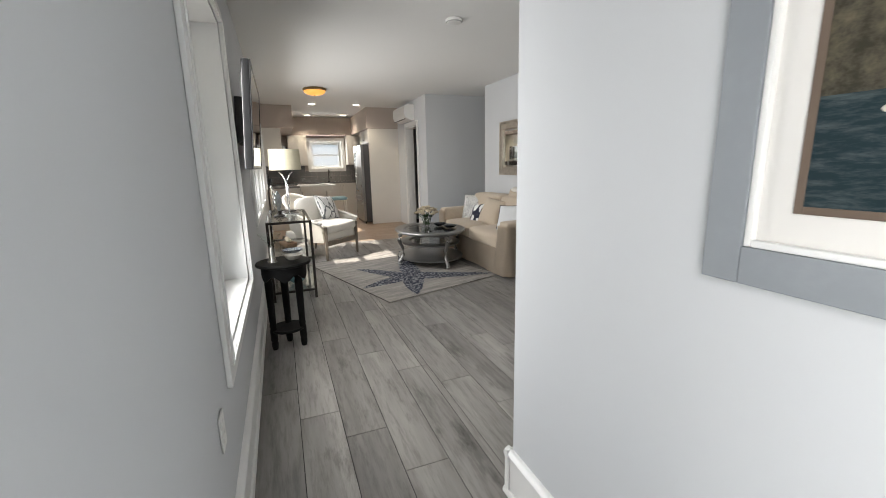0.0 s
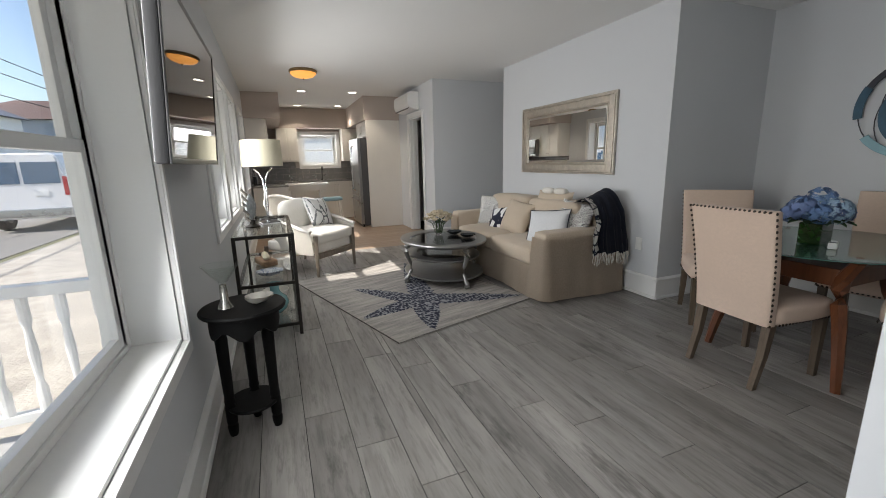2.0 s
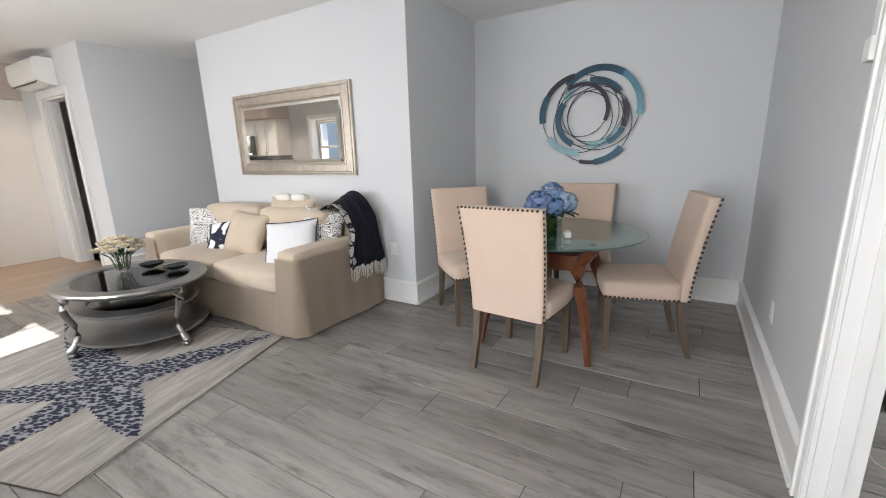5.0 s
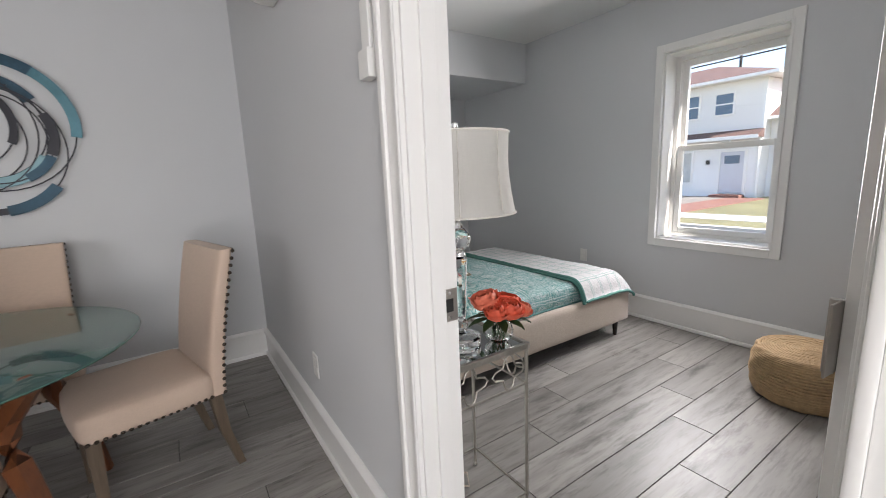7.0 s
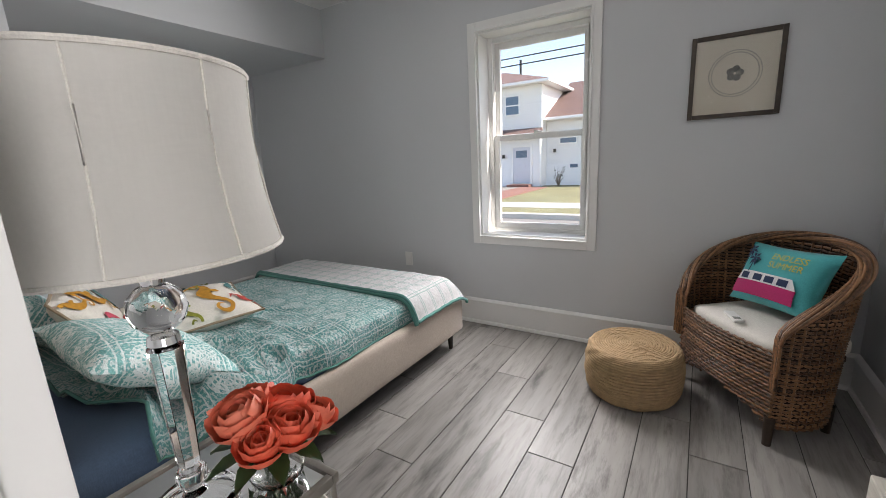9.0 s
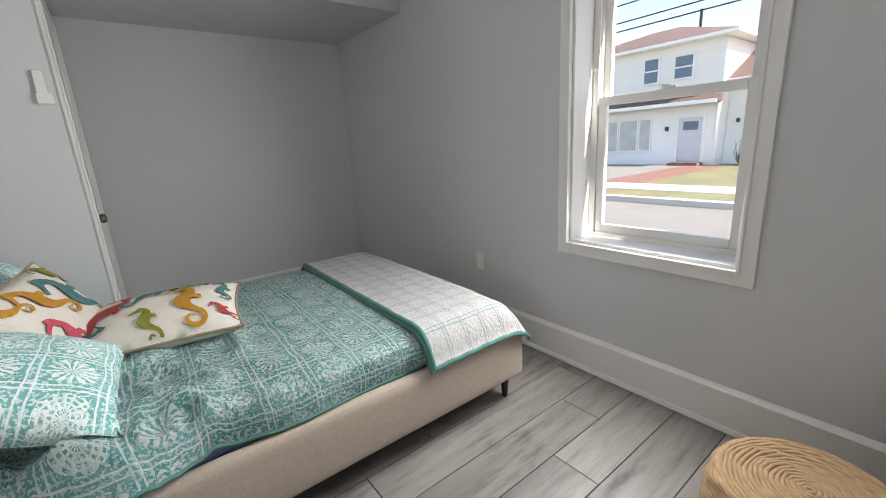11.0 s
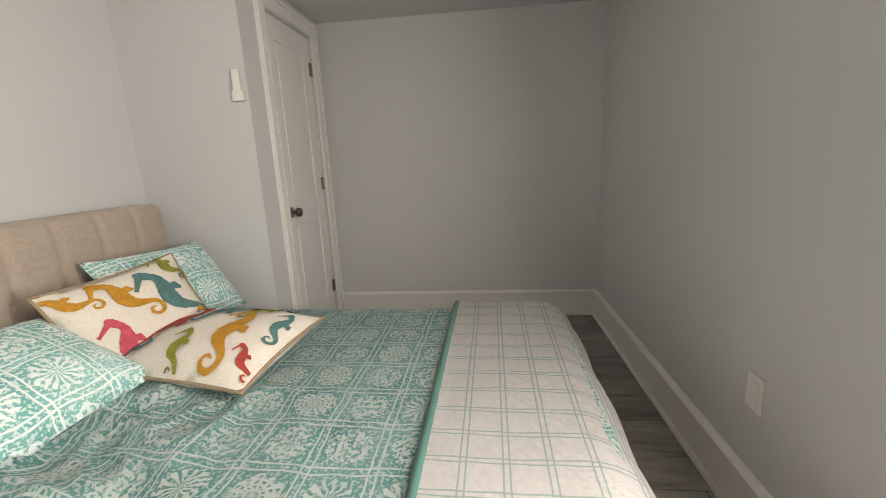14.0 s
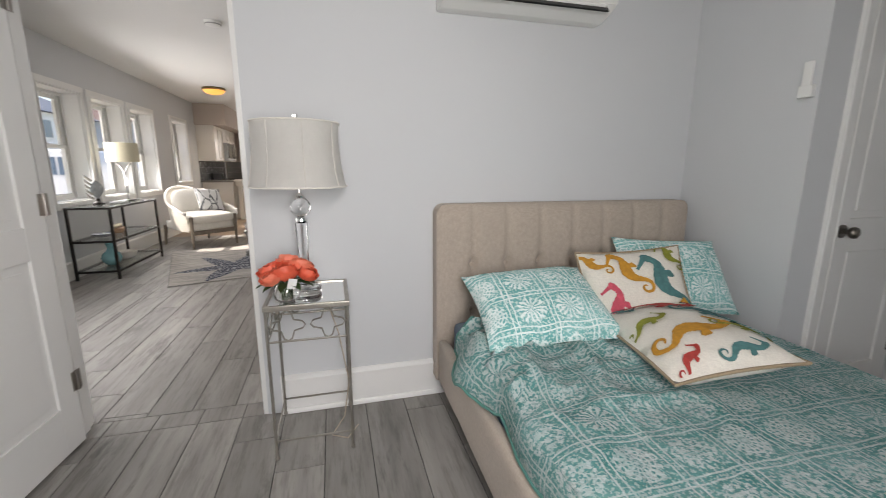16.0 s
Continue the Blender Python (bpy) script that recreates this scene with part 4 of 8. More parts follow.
# ---- black accent table ----
stand = thing("accent_table", "small black lacquered round accent table with turned legs", "accent table", pose(0.345, 3.41, 0))
bm = bmesh.new()
lathe(bm, [(0.165, 0.632), (0.182, 0.638), (0.185, 0.648), (0.178, 0.656), (0.0001, 0.656)], 44)
bmesh.ops.contextual_create(bm, geom=[])
part("tabletop", bm, BLACK_WOOD, stand, angle=35)
bm = bmesh.new()
n = 48
for k in range(n):
    a0, a1 = 2 * math.pi * k / n, 2 * math.pi * (k + 1) / n
    d = [0.555 + 0.022 * math.cos(6 * a) for a in (a0, a1)]
    vs = [bm.verts.new((r * math.cos(a), r * math.sin(a), z)) for r, z0 in ((0.15, 0), (0.138, 0)) for a, z in ((a0, d[0]), (a1, d[1]), (a1, 0.633), (a0, 0.633))]
    bm.faces.new(vs[:4]), bm.faces.new(vs[4:][::-1]), bm.faces.new((vs[0], vs[1], vs[5], vs[4]))
bmesh.ops.remove_doubles(bm, verts=bm.verts, dist=0.0002)
part("apron", bm, BLACK_WOOD, stand, "scalloped black apron")
for x, y in ((-0.112, 0.02), (0.088, 0.02), (-0.01, 0.145)):
    bm = bmesh.new()
    lathe(bm, [(0.018, 0.0), (0.022, 0.02), (0.025, 0.05), (0.021, 0.06), (0.025, 0.075), (0.025, 0.15), (0.021, 0.165), (0.025, 0.18), (0.022, 0.20), (0.025, 0.35), (0.028, 0.50), (0.023, 0.52), (0.029, 0.535), (0.029, 0.63)], 16, (x, y, 0))
    part("leg", bm, BLACK_WOOD, stand, "turned black leg", angle=35)
bm = bmesh.new()
lathe(bm, [(0.0001, 0.135), (0.118, 0.135), (0.124, 0.145), (0.118, 0.153), (0.0001, 0.153)], 36, (-0.012, 0.055, 0))
part("lower_shelf", bm, BLACK_WOOD, stand)
martini = thing("martini_glass", "tall clear martini glass with a thick stem", "glass", pose(0.275, 3.40, 0.657))
bm = bmesh.new()
lathe(bm, [(0.034, 0.0), (0.034, 0.006), (0.020, 0.03), (0.015, 0.11), (0.020, 0.118), (0.078, 0.20), (0.076, 0.201), (0.018, 0.124), (0.0001, 0.116)], 32)
part("bowl", bm, TABLE_GLASS, martini, angle=50)
bm = bmesh.new()
lathe(bm, [(0.033, 0.001), (0.019, 0.03), (0.014, 0.108), (0.0001, 0.112)], 24)
part("stem", bm, plain("smoked_silver_glass", (0.42, 0.40, 0.37), 0.1, 0.8, vary=0.2, bump=0), martini)
bowl("shell_dish", "small pearly shell-shaped dish on the black table", (0.40, 3.40, 0.657), 0.062, 0.032, PEARL, 0.03, lip=0.3)

# ---- television ----
tv = thing("television", "black flat-screen television mounted on the wall", "television", pose(0.13, 2.90, 1.30, 0, 4, 0))
box_part("wall_mount", (0.002, 0.42, 0.16), (0.075, 0.80, 0.44), BLACK_PLASTIC, tv, 0.004)
box_part("housing", (0.075, 0.0, 0.0), (0.116, 1.17, 0.575), BLACK_PLASTIC, tv, 0.008)
box_part("screen", (0.1165, 0.018, 0.022), (0.119, 1.152, 0.557), SCREEN, tv, 0.0005, "glossy black screen")
bm = bmesh.new()
for lo, hi in (((0.116, 0.001, 0.001), (0.122, 0.017, 0.574)), ((0.116, 1.153, 0.001), (0.122, 1.169, 0.574)), ((0.116, 0.017, 0.001), (0.122, 1.153, 0.021)), ((0.116, 0.017, 0.558), (0.122, 1.153, 0.574))):
    box(bm, lo, hi, 0.002)
part("bezel", bm, BLACK_PLASTIC, tv)

# ---- mirror ----
wall_mirror = thing("wall_mirror", "large rectangular mirror in a champagne silver frame", "mirror", pose(3.668, 4.58, 1.115))
ML, MH = 1.63, 0.80
bm = bmesh.new()
for d0, d1, x0, x1 in ((0.0, 0.016, -0.030, 0.0), (0.016, 0.034, -0.042, 0.0), (0.034, 0.098, -0.030, 0.0), (0.098, 0.112, -0.037, 0.0), (0.112, 0.124, -0.024, 0.0)):
    for lo, hi in (((x0, d0, d0), (x1, d1, MH - d0)), ((x0, ML - d1, d0), (x1, ML - d0, MH - d0)), ((x0, d1, d0), (x1, ML - d1, d1)), ((x0, d1, MH - d1), (x1, ML - d1, MH - d0))):
        box(bm, lo, hi, 0.005)
part("frame", bm, MIRROR_FRAME, wall_mirror)
bm = bmesh.new()
rims = [[bm.verts.new((x, y, z)) for y, z in ((d, d), (ML - d, d), (ML - d, MH - d), (d, MH - d))] for d, x in ((0.122, -0.013), (0.150, -0.016))]
for k in range(4):
    bm.faces.new((rims[0][k], rims[0][(k + 1) % 4], rims[1][(k + 1) % 4], rims[1][k]))
part("bevelled_border", bm, MIRROR, wall_mirror, "bevelled mirror edge", angle=1)
box_part("mirror_pane", (-0.016, 0.150, 0.150), (-0.004, ML - 0.150, MH - 0.150), MIRROR, wall_mirror, 0.0, "clear mirror glass")
# ---- dining set ----
dining = thing("dining_table", "round glass dining table on a curved cherry wood base", "dining table", pose(3.61, 2.83, 0))
bm = bmesh.new()
lathe(bm, [(0.0001, 0.742), (0.598, 0.742), (0.604, 0.748), (0.598, 0.754), (0.0001, 0.754)], 72)
part("glass_top", bm, TABLE_GLASS, dining, "clear round glass tabletop").visible_shadow = False
bm = bmesh.new()
lathe(bm, [(0.6045, 0.7455), (0.606, 0.748), (0.6045, 0.7505)], 72)
part("glass_edge", bm, plain("green_glass_edge", (0.05, 0.13, 0.11), 0.1, vary=0.1, bump=0), dining, "dark green polished edge")
for sx, sy in ((-1, -1), (-1, 1), (1, 1), (1, -1)):
    bm = bmesh.new()
    pts = [(0.36, 0.36, 0.0), (0.335, 0.335, 0.18), (0.30, 0.30, 0.36), (0.27, 0.27, 0.46), (0.25, 0.25, 0.54), (0.27, 0.27, 0.62), (0.33, 0.33, 0.70), (0.36, 0.36, 0.738)]
    tube(bm, [(sx * x, sy * y, z) for x, y, z in pts], [0.024, 0.030, 0.036, 0.040, 0.042, 0.038, 0.032, 0.028], 6)
    part("leg", bm, CHERRY, dining, "curved cherry wood leg", angle=35)
for lo, hi in (((-0.27, -0.285, 0.56), (0.27, -0.255, 0.66)), ((-0.27, 0.255, 0.56), (0.27, 0.285, 0.66)), ((-0.285, -0.255, 0.56), (-0.255, 0.255, 0.66)), ((0.255, -0.255, 0.56), (0.285, 0.255, 0.66))):
    box_part("stretcher", lo, hi, CHERRY, dining, 0.006)
box_part("under_shelf", (-0.255, -0.255, 0.60), (0.255, 0.255, 0.615), CHERRY, dining, 0.002)
for sx, sy in ((-1, -1), (-1, 1), (1, 1), (1, -1)):
    bm = bmesh.new()
    lathe(bm, [(0.016, 0.736), (0.016, 0.7415)], 16, (sx * 0.35, sy * 0.35, 0))
    part("glass_pad", bm, CHROME, dining)


def dining_chair(m):
    ch = thing("dining_chair", "cream linen upholstered dining chair with bronze nailhead trim", "dining chair", m, "chairs round the dining table")
    soft_part("seat", (-0.235, -0.20, 0.36), (0.235, 0.25, 0.485), 0.035, LINEN, ch, 0.018)
    bm = bmesh.new()

    def back(u, v):
        z = 0.37 + 0.63 * v
        wd = 0.225 + 0.022 * v
        y = -0.215 - 0.10 * v ** 1.5
        a = 2 * math.pi * u
        c, s = math.cos(a), math.sin(a)
        return (math.copysign(abs(c) ** 0.25, c) * wd, y + math.copysign(abs(s) ** 0.5, s) * 0.040 * (1 - 0.2 * v), z + 0.0)

    rows = sheet(bm, 48, 22, back, True)
    bm.faces.new([r[-1] for r in rows]), bm.faces.new([r[0] for r in rows][::-1])
    part("backrest", bm, LINEN, ch, angle=50)
    nails = bmesh.new()

    def nail(p, way):
        mm = Matrix.Translation(p) @ Vector(way).to_track_quat("Z", "Y").to_matrix().to_4x4()
        lathe(nails, [(0.0085, 0.0), (0.0076, 0.0028), (0.0045, 0.005), (0.0005, 0.0058)], 8, m=mm)

    for k in range(21):
        v = k / 20
        z, wd, y = 0.375 + 0.615 * v, 0.225 + 0.022 * v, -0.215 - 0.10 * v ** 1.5
        for s in (-1, 1):
            nail((s * (wd - 0.0), y - 0.022, z), (s, 0, 0))
    for k in range(18):
        x = -0.22 + 0.44 * k / 17
        nail((x, -0.235, 0.371), (0, -0.4, -1)), nail((x, -0.345, 0.994), (0, -0.7, 0.7)), nail((x, 0.252, 0.378), (0, 1, -0.1))
    for k in range(17):
        y = -0.18 + 0.41 * k / 16
        for s in (-1, 1):
            nail((s * 0.237, y, 0.378), (s, 0, 0))
    tagged(part("nailhead_trim", nails, NAIL, ch, "bronze nailheads along the edges", angle=60), kind="stuff")
    for x, y, dx, dy in ((-0.20, 0.215, 0, 0.0), (0.20, 0.215, 0, 0.0), (-0.20, -0.20, 0, -0.07), (0.20, -0.20, 0, -0.07)):
        bm = bmesh.new()
        t, b = 0.023, 0.016
        top = [bm.verts.new((x + sx * t, y + sy * t, 0.375)) for sx, sy in ((-1, -1), (1, -1), (1, 1), (-1, 1))]
        midv = [bm.verts.new((x + sx * (t + b) / 2, y + dy * 0.3 + sy * (t + b) / 2, 0.19)) for sx, sy in ((-1, -1), (1, -1), (1, 1), (-1, 1))]
        low = [bm.verts.new((x + sx * b, y + dy + sy * b, 0.0)) for sx, sy in ((-1, -1), (1, -1), (1, 1), (-1, 1))]
        for r0, r1 in ((low, midv), (midv, top)):
            for i in range(4):
                bm.faces.new((r0[i], r0[(i + 1) % 4], r1[(i + 1) % 4], r1[i]))
        bm.faces.new(low[::-1]), bm.faces.new(top)
        part("leg", bm, CHAIR_LEG, ch, "tapered weathered oak leg", angle=30)
    return ch


chair = dining_chair(pose(3.17, 2.855, 0, 0, 0, -95))
for x, y, rz in ((3.77, 2.26, 14), (3.71, 3.47, 137), (4.25, 2.77, 97)):
    copy_thing(chair, pose(x, y, 0, 0, 0, rz))

hydrangea = thing("hydrangea_arrangement", "blue hydrangeas in a square green glass vase", "flowers", pose(3.48, 2.79, 0.755))
bm = bmesh.new()
box(bm, (-0.058, -0.058, 0.0), (0.058, 0.058, 0.125), 0.004)
part("vase", bm, plain("green_vase_glass", (0.022, 0.06, 0.014), 0.06, vary=0.35, scale=20, bump=0, coat=1.0), hydrangea, "square vase lined with green leaves")
rng = random.Random(21)
blues = [plain("hydrangea_blue", (0.16, 0.28, 0.52), 0.6, vary=0.25, scale=40), plain("hydrangea_pale_blue", (0.36, 0.52, 0.68), 0.6, vary=0.25, scale=40), plain("hydrangea_violet", (0.19, 0.27, 0.50), 0.6, vary=0.25, scale=40)]
heads = [(0.0, 0.0, 0.245, 0.085), (0.095, 0.02, 0.215, 0.07), (-0.09, 0.03, 0.21, 0.07), (0.02, 0.10, 0.205, 0.07), (-0.02, -0.095, 0.205, 0.072), (0.09, -0.075, 0.185, 0.055), (-0.10, -0.065, 0.185, 0.055), (0.10, 0.09, 0.175, 0.05), (-0.08, 0.10, 0.175, 0.05)]
for i, (x, y, z, r) in enumerate(heads):
    bm = bmesh.new()
    for k in range(75):
        d = Vector((rng.gauss(0, 1), rng.gauss(0, 1), rng.gauss(0.25, 1))).normalized()
        c = Vector((x, y, z)) + d * r * rng.uniform(0.88, 1.05)
        a = d.orthogonal().normalized()
        b = d.cross(a)
        spin = rng.uniform(0, 1.57)
        for q in range(4):
            t = spin + q * math.pi / 2
            w1, w2 = a * math.cos(t) + b * math.sin(t), a * math.cos(t + 1.1) + b * math.sin(t + 1.1)
            s = 0.0125
            vs = [bm.verts.new(c), bm.verts.new(c + w1 * s + d * 0.003), bm.verts.new(c + (w1 + w2) * s * 0.95 - d * 0.002), bm.verts.new(c + w2 * s + d * 0.003)]
            bm.faces.new(vs)
    part("bloom", bm, blues[i % 3], hydrangea, "blue hydrangea head", angle=30)
bm = bmesh.new()
for k in range(12):
    a = k * 0.55
    leaf_blade(bm, (0.045 * math.cos(a), 0.045 * math.sin(a), 0.135), (math.cos(a), math.sin(a), 0.25), 0.13, 0.06)
part("leaves", bm, LEAF, hydrangea, angle=80)
note = thing("salt_shaker", "small white ceramic shaker on the glass table", "shaker", pose(3.40, 2.66, 0.755, 0, 0, 20))
box_part("body", (-0.03, -0.02, 0.0), (0.03, 0.02, 0.035), PLASTIC, note, 0.005)
box_part("cap", (-0.026, -0.017, 0.035), (0.026, 0.017, 0.042), CHROME, note, 0.002)

art = thing("wall_art", "round metal wall sculpture of overlapping teal and navy rings", "wall art", pose(4.858, 2.87, 1.58))
paints = [plain("teal_navy_metal", (0.018, 0.055, 0.085), 0.4, 0.5, vary=0.35, scale=12), plain("teal_metal", (0.06, 0.16, 0.20), 0.4, 0.5, vary=0.3, scale=12), plain("pale_aqua_metal", (0.15, 0.26, 0.29), 0.4, 0.4, vary=0.25, scale=12), plain("dark_brown_metal", (0.014, 0.015, 0.024), 0.45, 0.3, vary=0.3), plain("pale_grey_metal", (0.42, 0.42, 0.40), 0.4, 0.4, vary=0.15)]
rng = random.Random(12)


def ring_arc(rad, cy, cz, a0, a1, w0, tone, depth):
    bm = bmesh.new()
    n = 40
    rows = []
    for i in range(n + 1):
        f = i / n
        a = radians(a0 + (a1 - a0) * f)
        w = w0
        rows.append([bm.verts.new((-depth + dx, cy + (rad + s * w / 2) * math.cos(a), cz + (rad + s * w / 2) * math.sin(a))) for s, dx in ((-1, 0), (1, 0), (1, 0.004), (-1, 0.004))])
    for p, q in zip(rows, rows[1:]):
        for k in range(4):
            bm.faces.new((p[k], p[(k + 1) % 4], q[(k + 1) % 4], q[k]))
    bm.faces.new(rows[0]), bm.faces.new(rows[-1][::-1])
    part("ring", bm, paints[tone], art)


# each ring: centre offset and radius, thin hoop's tone, then painted stretches (from, to, width, tone)
for cy, cz, rad, hoop, stretches in ((-0.075, 0.045, 0.345, 3, ((40, 125, 0.055, 0), (125, 190, 0.05, 1))),
                                     (0.078, 0.012, 0.335, 3, ((30, 82, 0.045, 3), (-10, 30, 0.058, 0), (-92, -36, 0.058, 2))),
                                     (-0.03, -0.075, 0.335, 3, ((218, 262, 0.055, 0), (262, 285, 0.035, 3))),
                                     (0.06, 0.045, 0.225, 3, ((56, 205, 0.035, 3),)),
                                     (-0.03, 0.03, 0.262, 3, ((28, 78, 0.05, 2), (84, 146, 0.06, 0))),
                                     (0.03, -0.03, 0.235, 3, ((-66, 38, 0.052, 0),)),
                                     (-0.055, -0.02, 0.235, 3, ((205, 282, 0.055, 2),)),
                                     (-0.07, -0.01, 0.250, 3, ((152, 204, 0.045, 3), (206, 244, 0.045, 0)))):
    depth = 0.018 + rng.uniform(0, 0.016)
    ring_arc(rad, cy, cz, 0, 360, 0.007, hoop, depth)
    for a0, a1, w, tone in stretches:
        ring_arc(rad, cy, cz, a0, a1, w, tone, depth + 0.006)
for k in range(4):
    a = k * 1.57 + 0.6
    bm = bmesh.new()
    rod(bm, (0.0, 0.3 * math.cos(a), 0.3 * math.sin(a)), (-0.035, 0.3 * math.cos(a), 0.3 * math.sin(a)), 0.004)
    part("wall_peg", bm, paints[3], art)


# ---- air conditioners ----
def mini_split(m, w=0.84, h=0.29, d=0.20):
    ac = thing("air_conditioner", "white wall-mounted mini-split air conditioner", "air conditioner", m, "mini-split units")
    bm = bmesh.new()
    n = 14
    prof = [(0.0, h), (d * 0.75, h), (d * 0.94, h - 0.02), (d, h * 0.8), (d, h * 0.35), (d * 0.92, h * 0.18), (d * 0.62, 0.02), (d * 0.3, 0.0), (0.0, 0.0)]
    ends = [[bm.verts.new((x, y, z)) for y, z in prof] for x in (0.0, w)]
    for i in range(len(prof)):
        j = (i + 1) % len(prof)
        bm.faces.new((ends[0][i], ends[0][j], ends[1][j], ends[1][i]))
    bm.faces.new(ends[0][::-1]), bm.faces.new(ends[1])
    bmesh.ops.bevel(bm, geom=bm.edges[:], offset=0.004, segments=2, affect="EDGES")
    part("casing", bm, PLASTIC, ac, angle=35)
    bm = bmesh.new()
    mm = Matrix.Translation((0, d * 0.77, 0.055)) @ pose(0, 0, 0, -52, 0, 0)
    box(bm, (0.05, -0.055, -0.003), (w - 0.05, 0.055, 0.006), 0.002, m=mm)
    part("outlet", bm, BLACK_PLASTIC, ac, "dark air outlet")
    for k in range(2):
        bm = bmesh.new()
        box(bm, (0.06, -0.040 + 0.045 * k, 0.004), (w - 0.06, -0.012 + 0.045 * k, 0.012), 0.002, m=mm)
        part("louver", bm, PLASTIC, ac)
    box_part("intake_grille", (0.04, 0.02, h + 0.0005), (w - 0.04, d * 0.7, h + 0.004), BLACK_PLASTIC, ac, 0.001)
    return ac


unit = mini_split(Matrix(((-1, 0, 0, 4.28), (0, -1, 0, 1.458), (0, 0, 1, 1.93), (0, 0, 0, 1))))
copy_thing(unit, pose(2.80, 1.587, 2.0))
copy_thing(unit, Matrix(((0, -1, 0, 2.948), (1, 0, 0, 8.36), (0, 0, 1, 2.16), (0, 0, 0, 1))))


# ---- doors and casings ----
def casing(name, m, w, h, label="white moulded door casing"):
    """A casing round an opening w wide and h high; x along the wall, y out of it."""
    ob = thing(name, label, "door casing", m)
    ob["kind"] = "structure"
    for nm, flat, band, bead in (("side_casing", ((-0.088, 0.0, 0.0), (-0.006, 0.016, h + 0.088)), ((-0.088, 0.016, 0.0), (-0.066, 0.028, h + 0.088)), ((-0.020, 0.016, 0.0), (-0.006, 0.022, h + 0.02))),
                                 ("side_casing", ((w + 0.006, 0.0, 0.0), (w + 0.088, 0.016, h + 0.088)), ((w + 0.066, 0.016, 0.0), (w + 0.088, 0.028, h + 0.088)), ((w + 0.006, 0.016, 0.0), (w + 0.020, 0.022, h + 0.02))),
                                 ("head_casing", ((-0.006, 0.0, h + 0.006), (w + 0.006, 0.016, h + 0.088)), ((-0.066, 0.016, h + 0.066), (w + 0.066, 0.028, h + 0.088)), ((-0.006, 0.016, h + 0.006), (w + 0.006, 0.022, h + 0.02)))):
        bm = bmesh.new()
        box(bm, *flat, 0.003), box(bm, *band, 0.004), box(bm, *bead, 0.004)
        part(nm, bm, TRIM, ob)
    return ob


def jamb(name, m, w, h, depth):
    ob = thing(name, "white painted door jamb", "door jamb", m)
    ob["kind"] = "structure"
    for nm, lo, hi in (("side_jamb", (-0.002, -depth, 0.0), (0.018, 0.0, h)), ("side_jamb", (w - 0.018, -depth, 0.0), (w + 0.002, 0.0, h)), ("head_jamb", (0.018, -depth, h - 0.018), (w - 0.018, 0.0, h + 0.002)),
                       ("door_stop", (0.0185, -depth * 0.66, 0.0), (0.028, -depth * 0.34, h - 0.0185)), ("door_stop", (w - 0.028, -depth * 0.66, 0.0), (w - 0.0185, -depth * 0.34, h - 0.0185))):
        box_part(nm, lo, hi, TRIM, ob, 0.002)
    return ob


def panel_door(name, m, w, h, label, knob_side=1, hinge_zs=(0.30, 1.07, 1.83), metal=None):
    """A two-panel door, hinge edge at x = 0, front face at y = 0, 35 mm thick."""
    d = thing(name, label, "door", m)
    d["kind"] = "structure"
    bm = bmesh.new()
    t = -0.035
    s = 0.11
    rails = ((0.012, 0.22), (0.86, 0.99), (h - 0.13, h - 0.004))
    box(bm, (0.0, t, 0.012), (s, 0.0, h - 0.004), 0.002), box(bm, (w - s, t, 0.012), (w, 0.0, h - 0.004), 0.002)
    for z0, z1 in rails:
        box(bm, (s, t, z0), (w - s, 0.0, z1), 0.002)
    part("slab_frame", bm, TRIM, d)
    for z0, z1 in ((0.22, 0.86), (0.99, h - 0.13)):
        bm = bmesh.new()
        box(bm, (s - 0.001, t + 0.010, z0 - 0.001), (w - s + 0.001, -0.010, z1 + 0.001))
        box(bm, (s + 0.035, t + 0.004, z0 + 0.035), (w - s - 0.035, -0.004, z1 - 0.035), 0.004)
        part("panel", bm, TRIM, d, "raised door panel")
    for s_, y0 in ((1, 0.0), (-1, t)):
        bm = bmesh.new()
        k = Matrix.Translation((w - 0.065, y0, 0.93)) @ pose(0, 0, 0, -90 * s_, 0, 0)
        lathe(bm, [(0.032, 0.0), (0.032, 0.006), (0.013, 0.010), (0.011, 0.028), (0.020, 0.034), (0.028, 0.046), (0.026, 0.060), (0.014, 0.068), (0.0004, 0.069)], 24, m=k)
        part("door_knob", bm, metal or NICKEL, d, "dark bronze round knob" if metal else "brushed nickel round knob", angle=50)
    for z in hinge_zs:
        bm = bmesh.new()
        rod(bm, (-0.004, 0.006, z - 0.045), (-0.004, 0.006, z + 0.045), 0.006, seg=10)
        box(bm, (-0.030, 0.0, z - 0.044), (-0.004, 0.003, z + 0.044), 0.001), box(bm, (-0.004, 0.0, z - 0.044), (0.024, 0.003, z + 0.044), 0.001)
        part("hinge", bm, metal or NICKEL, d)
    return d


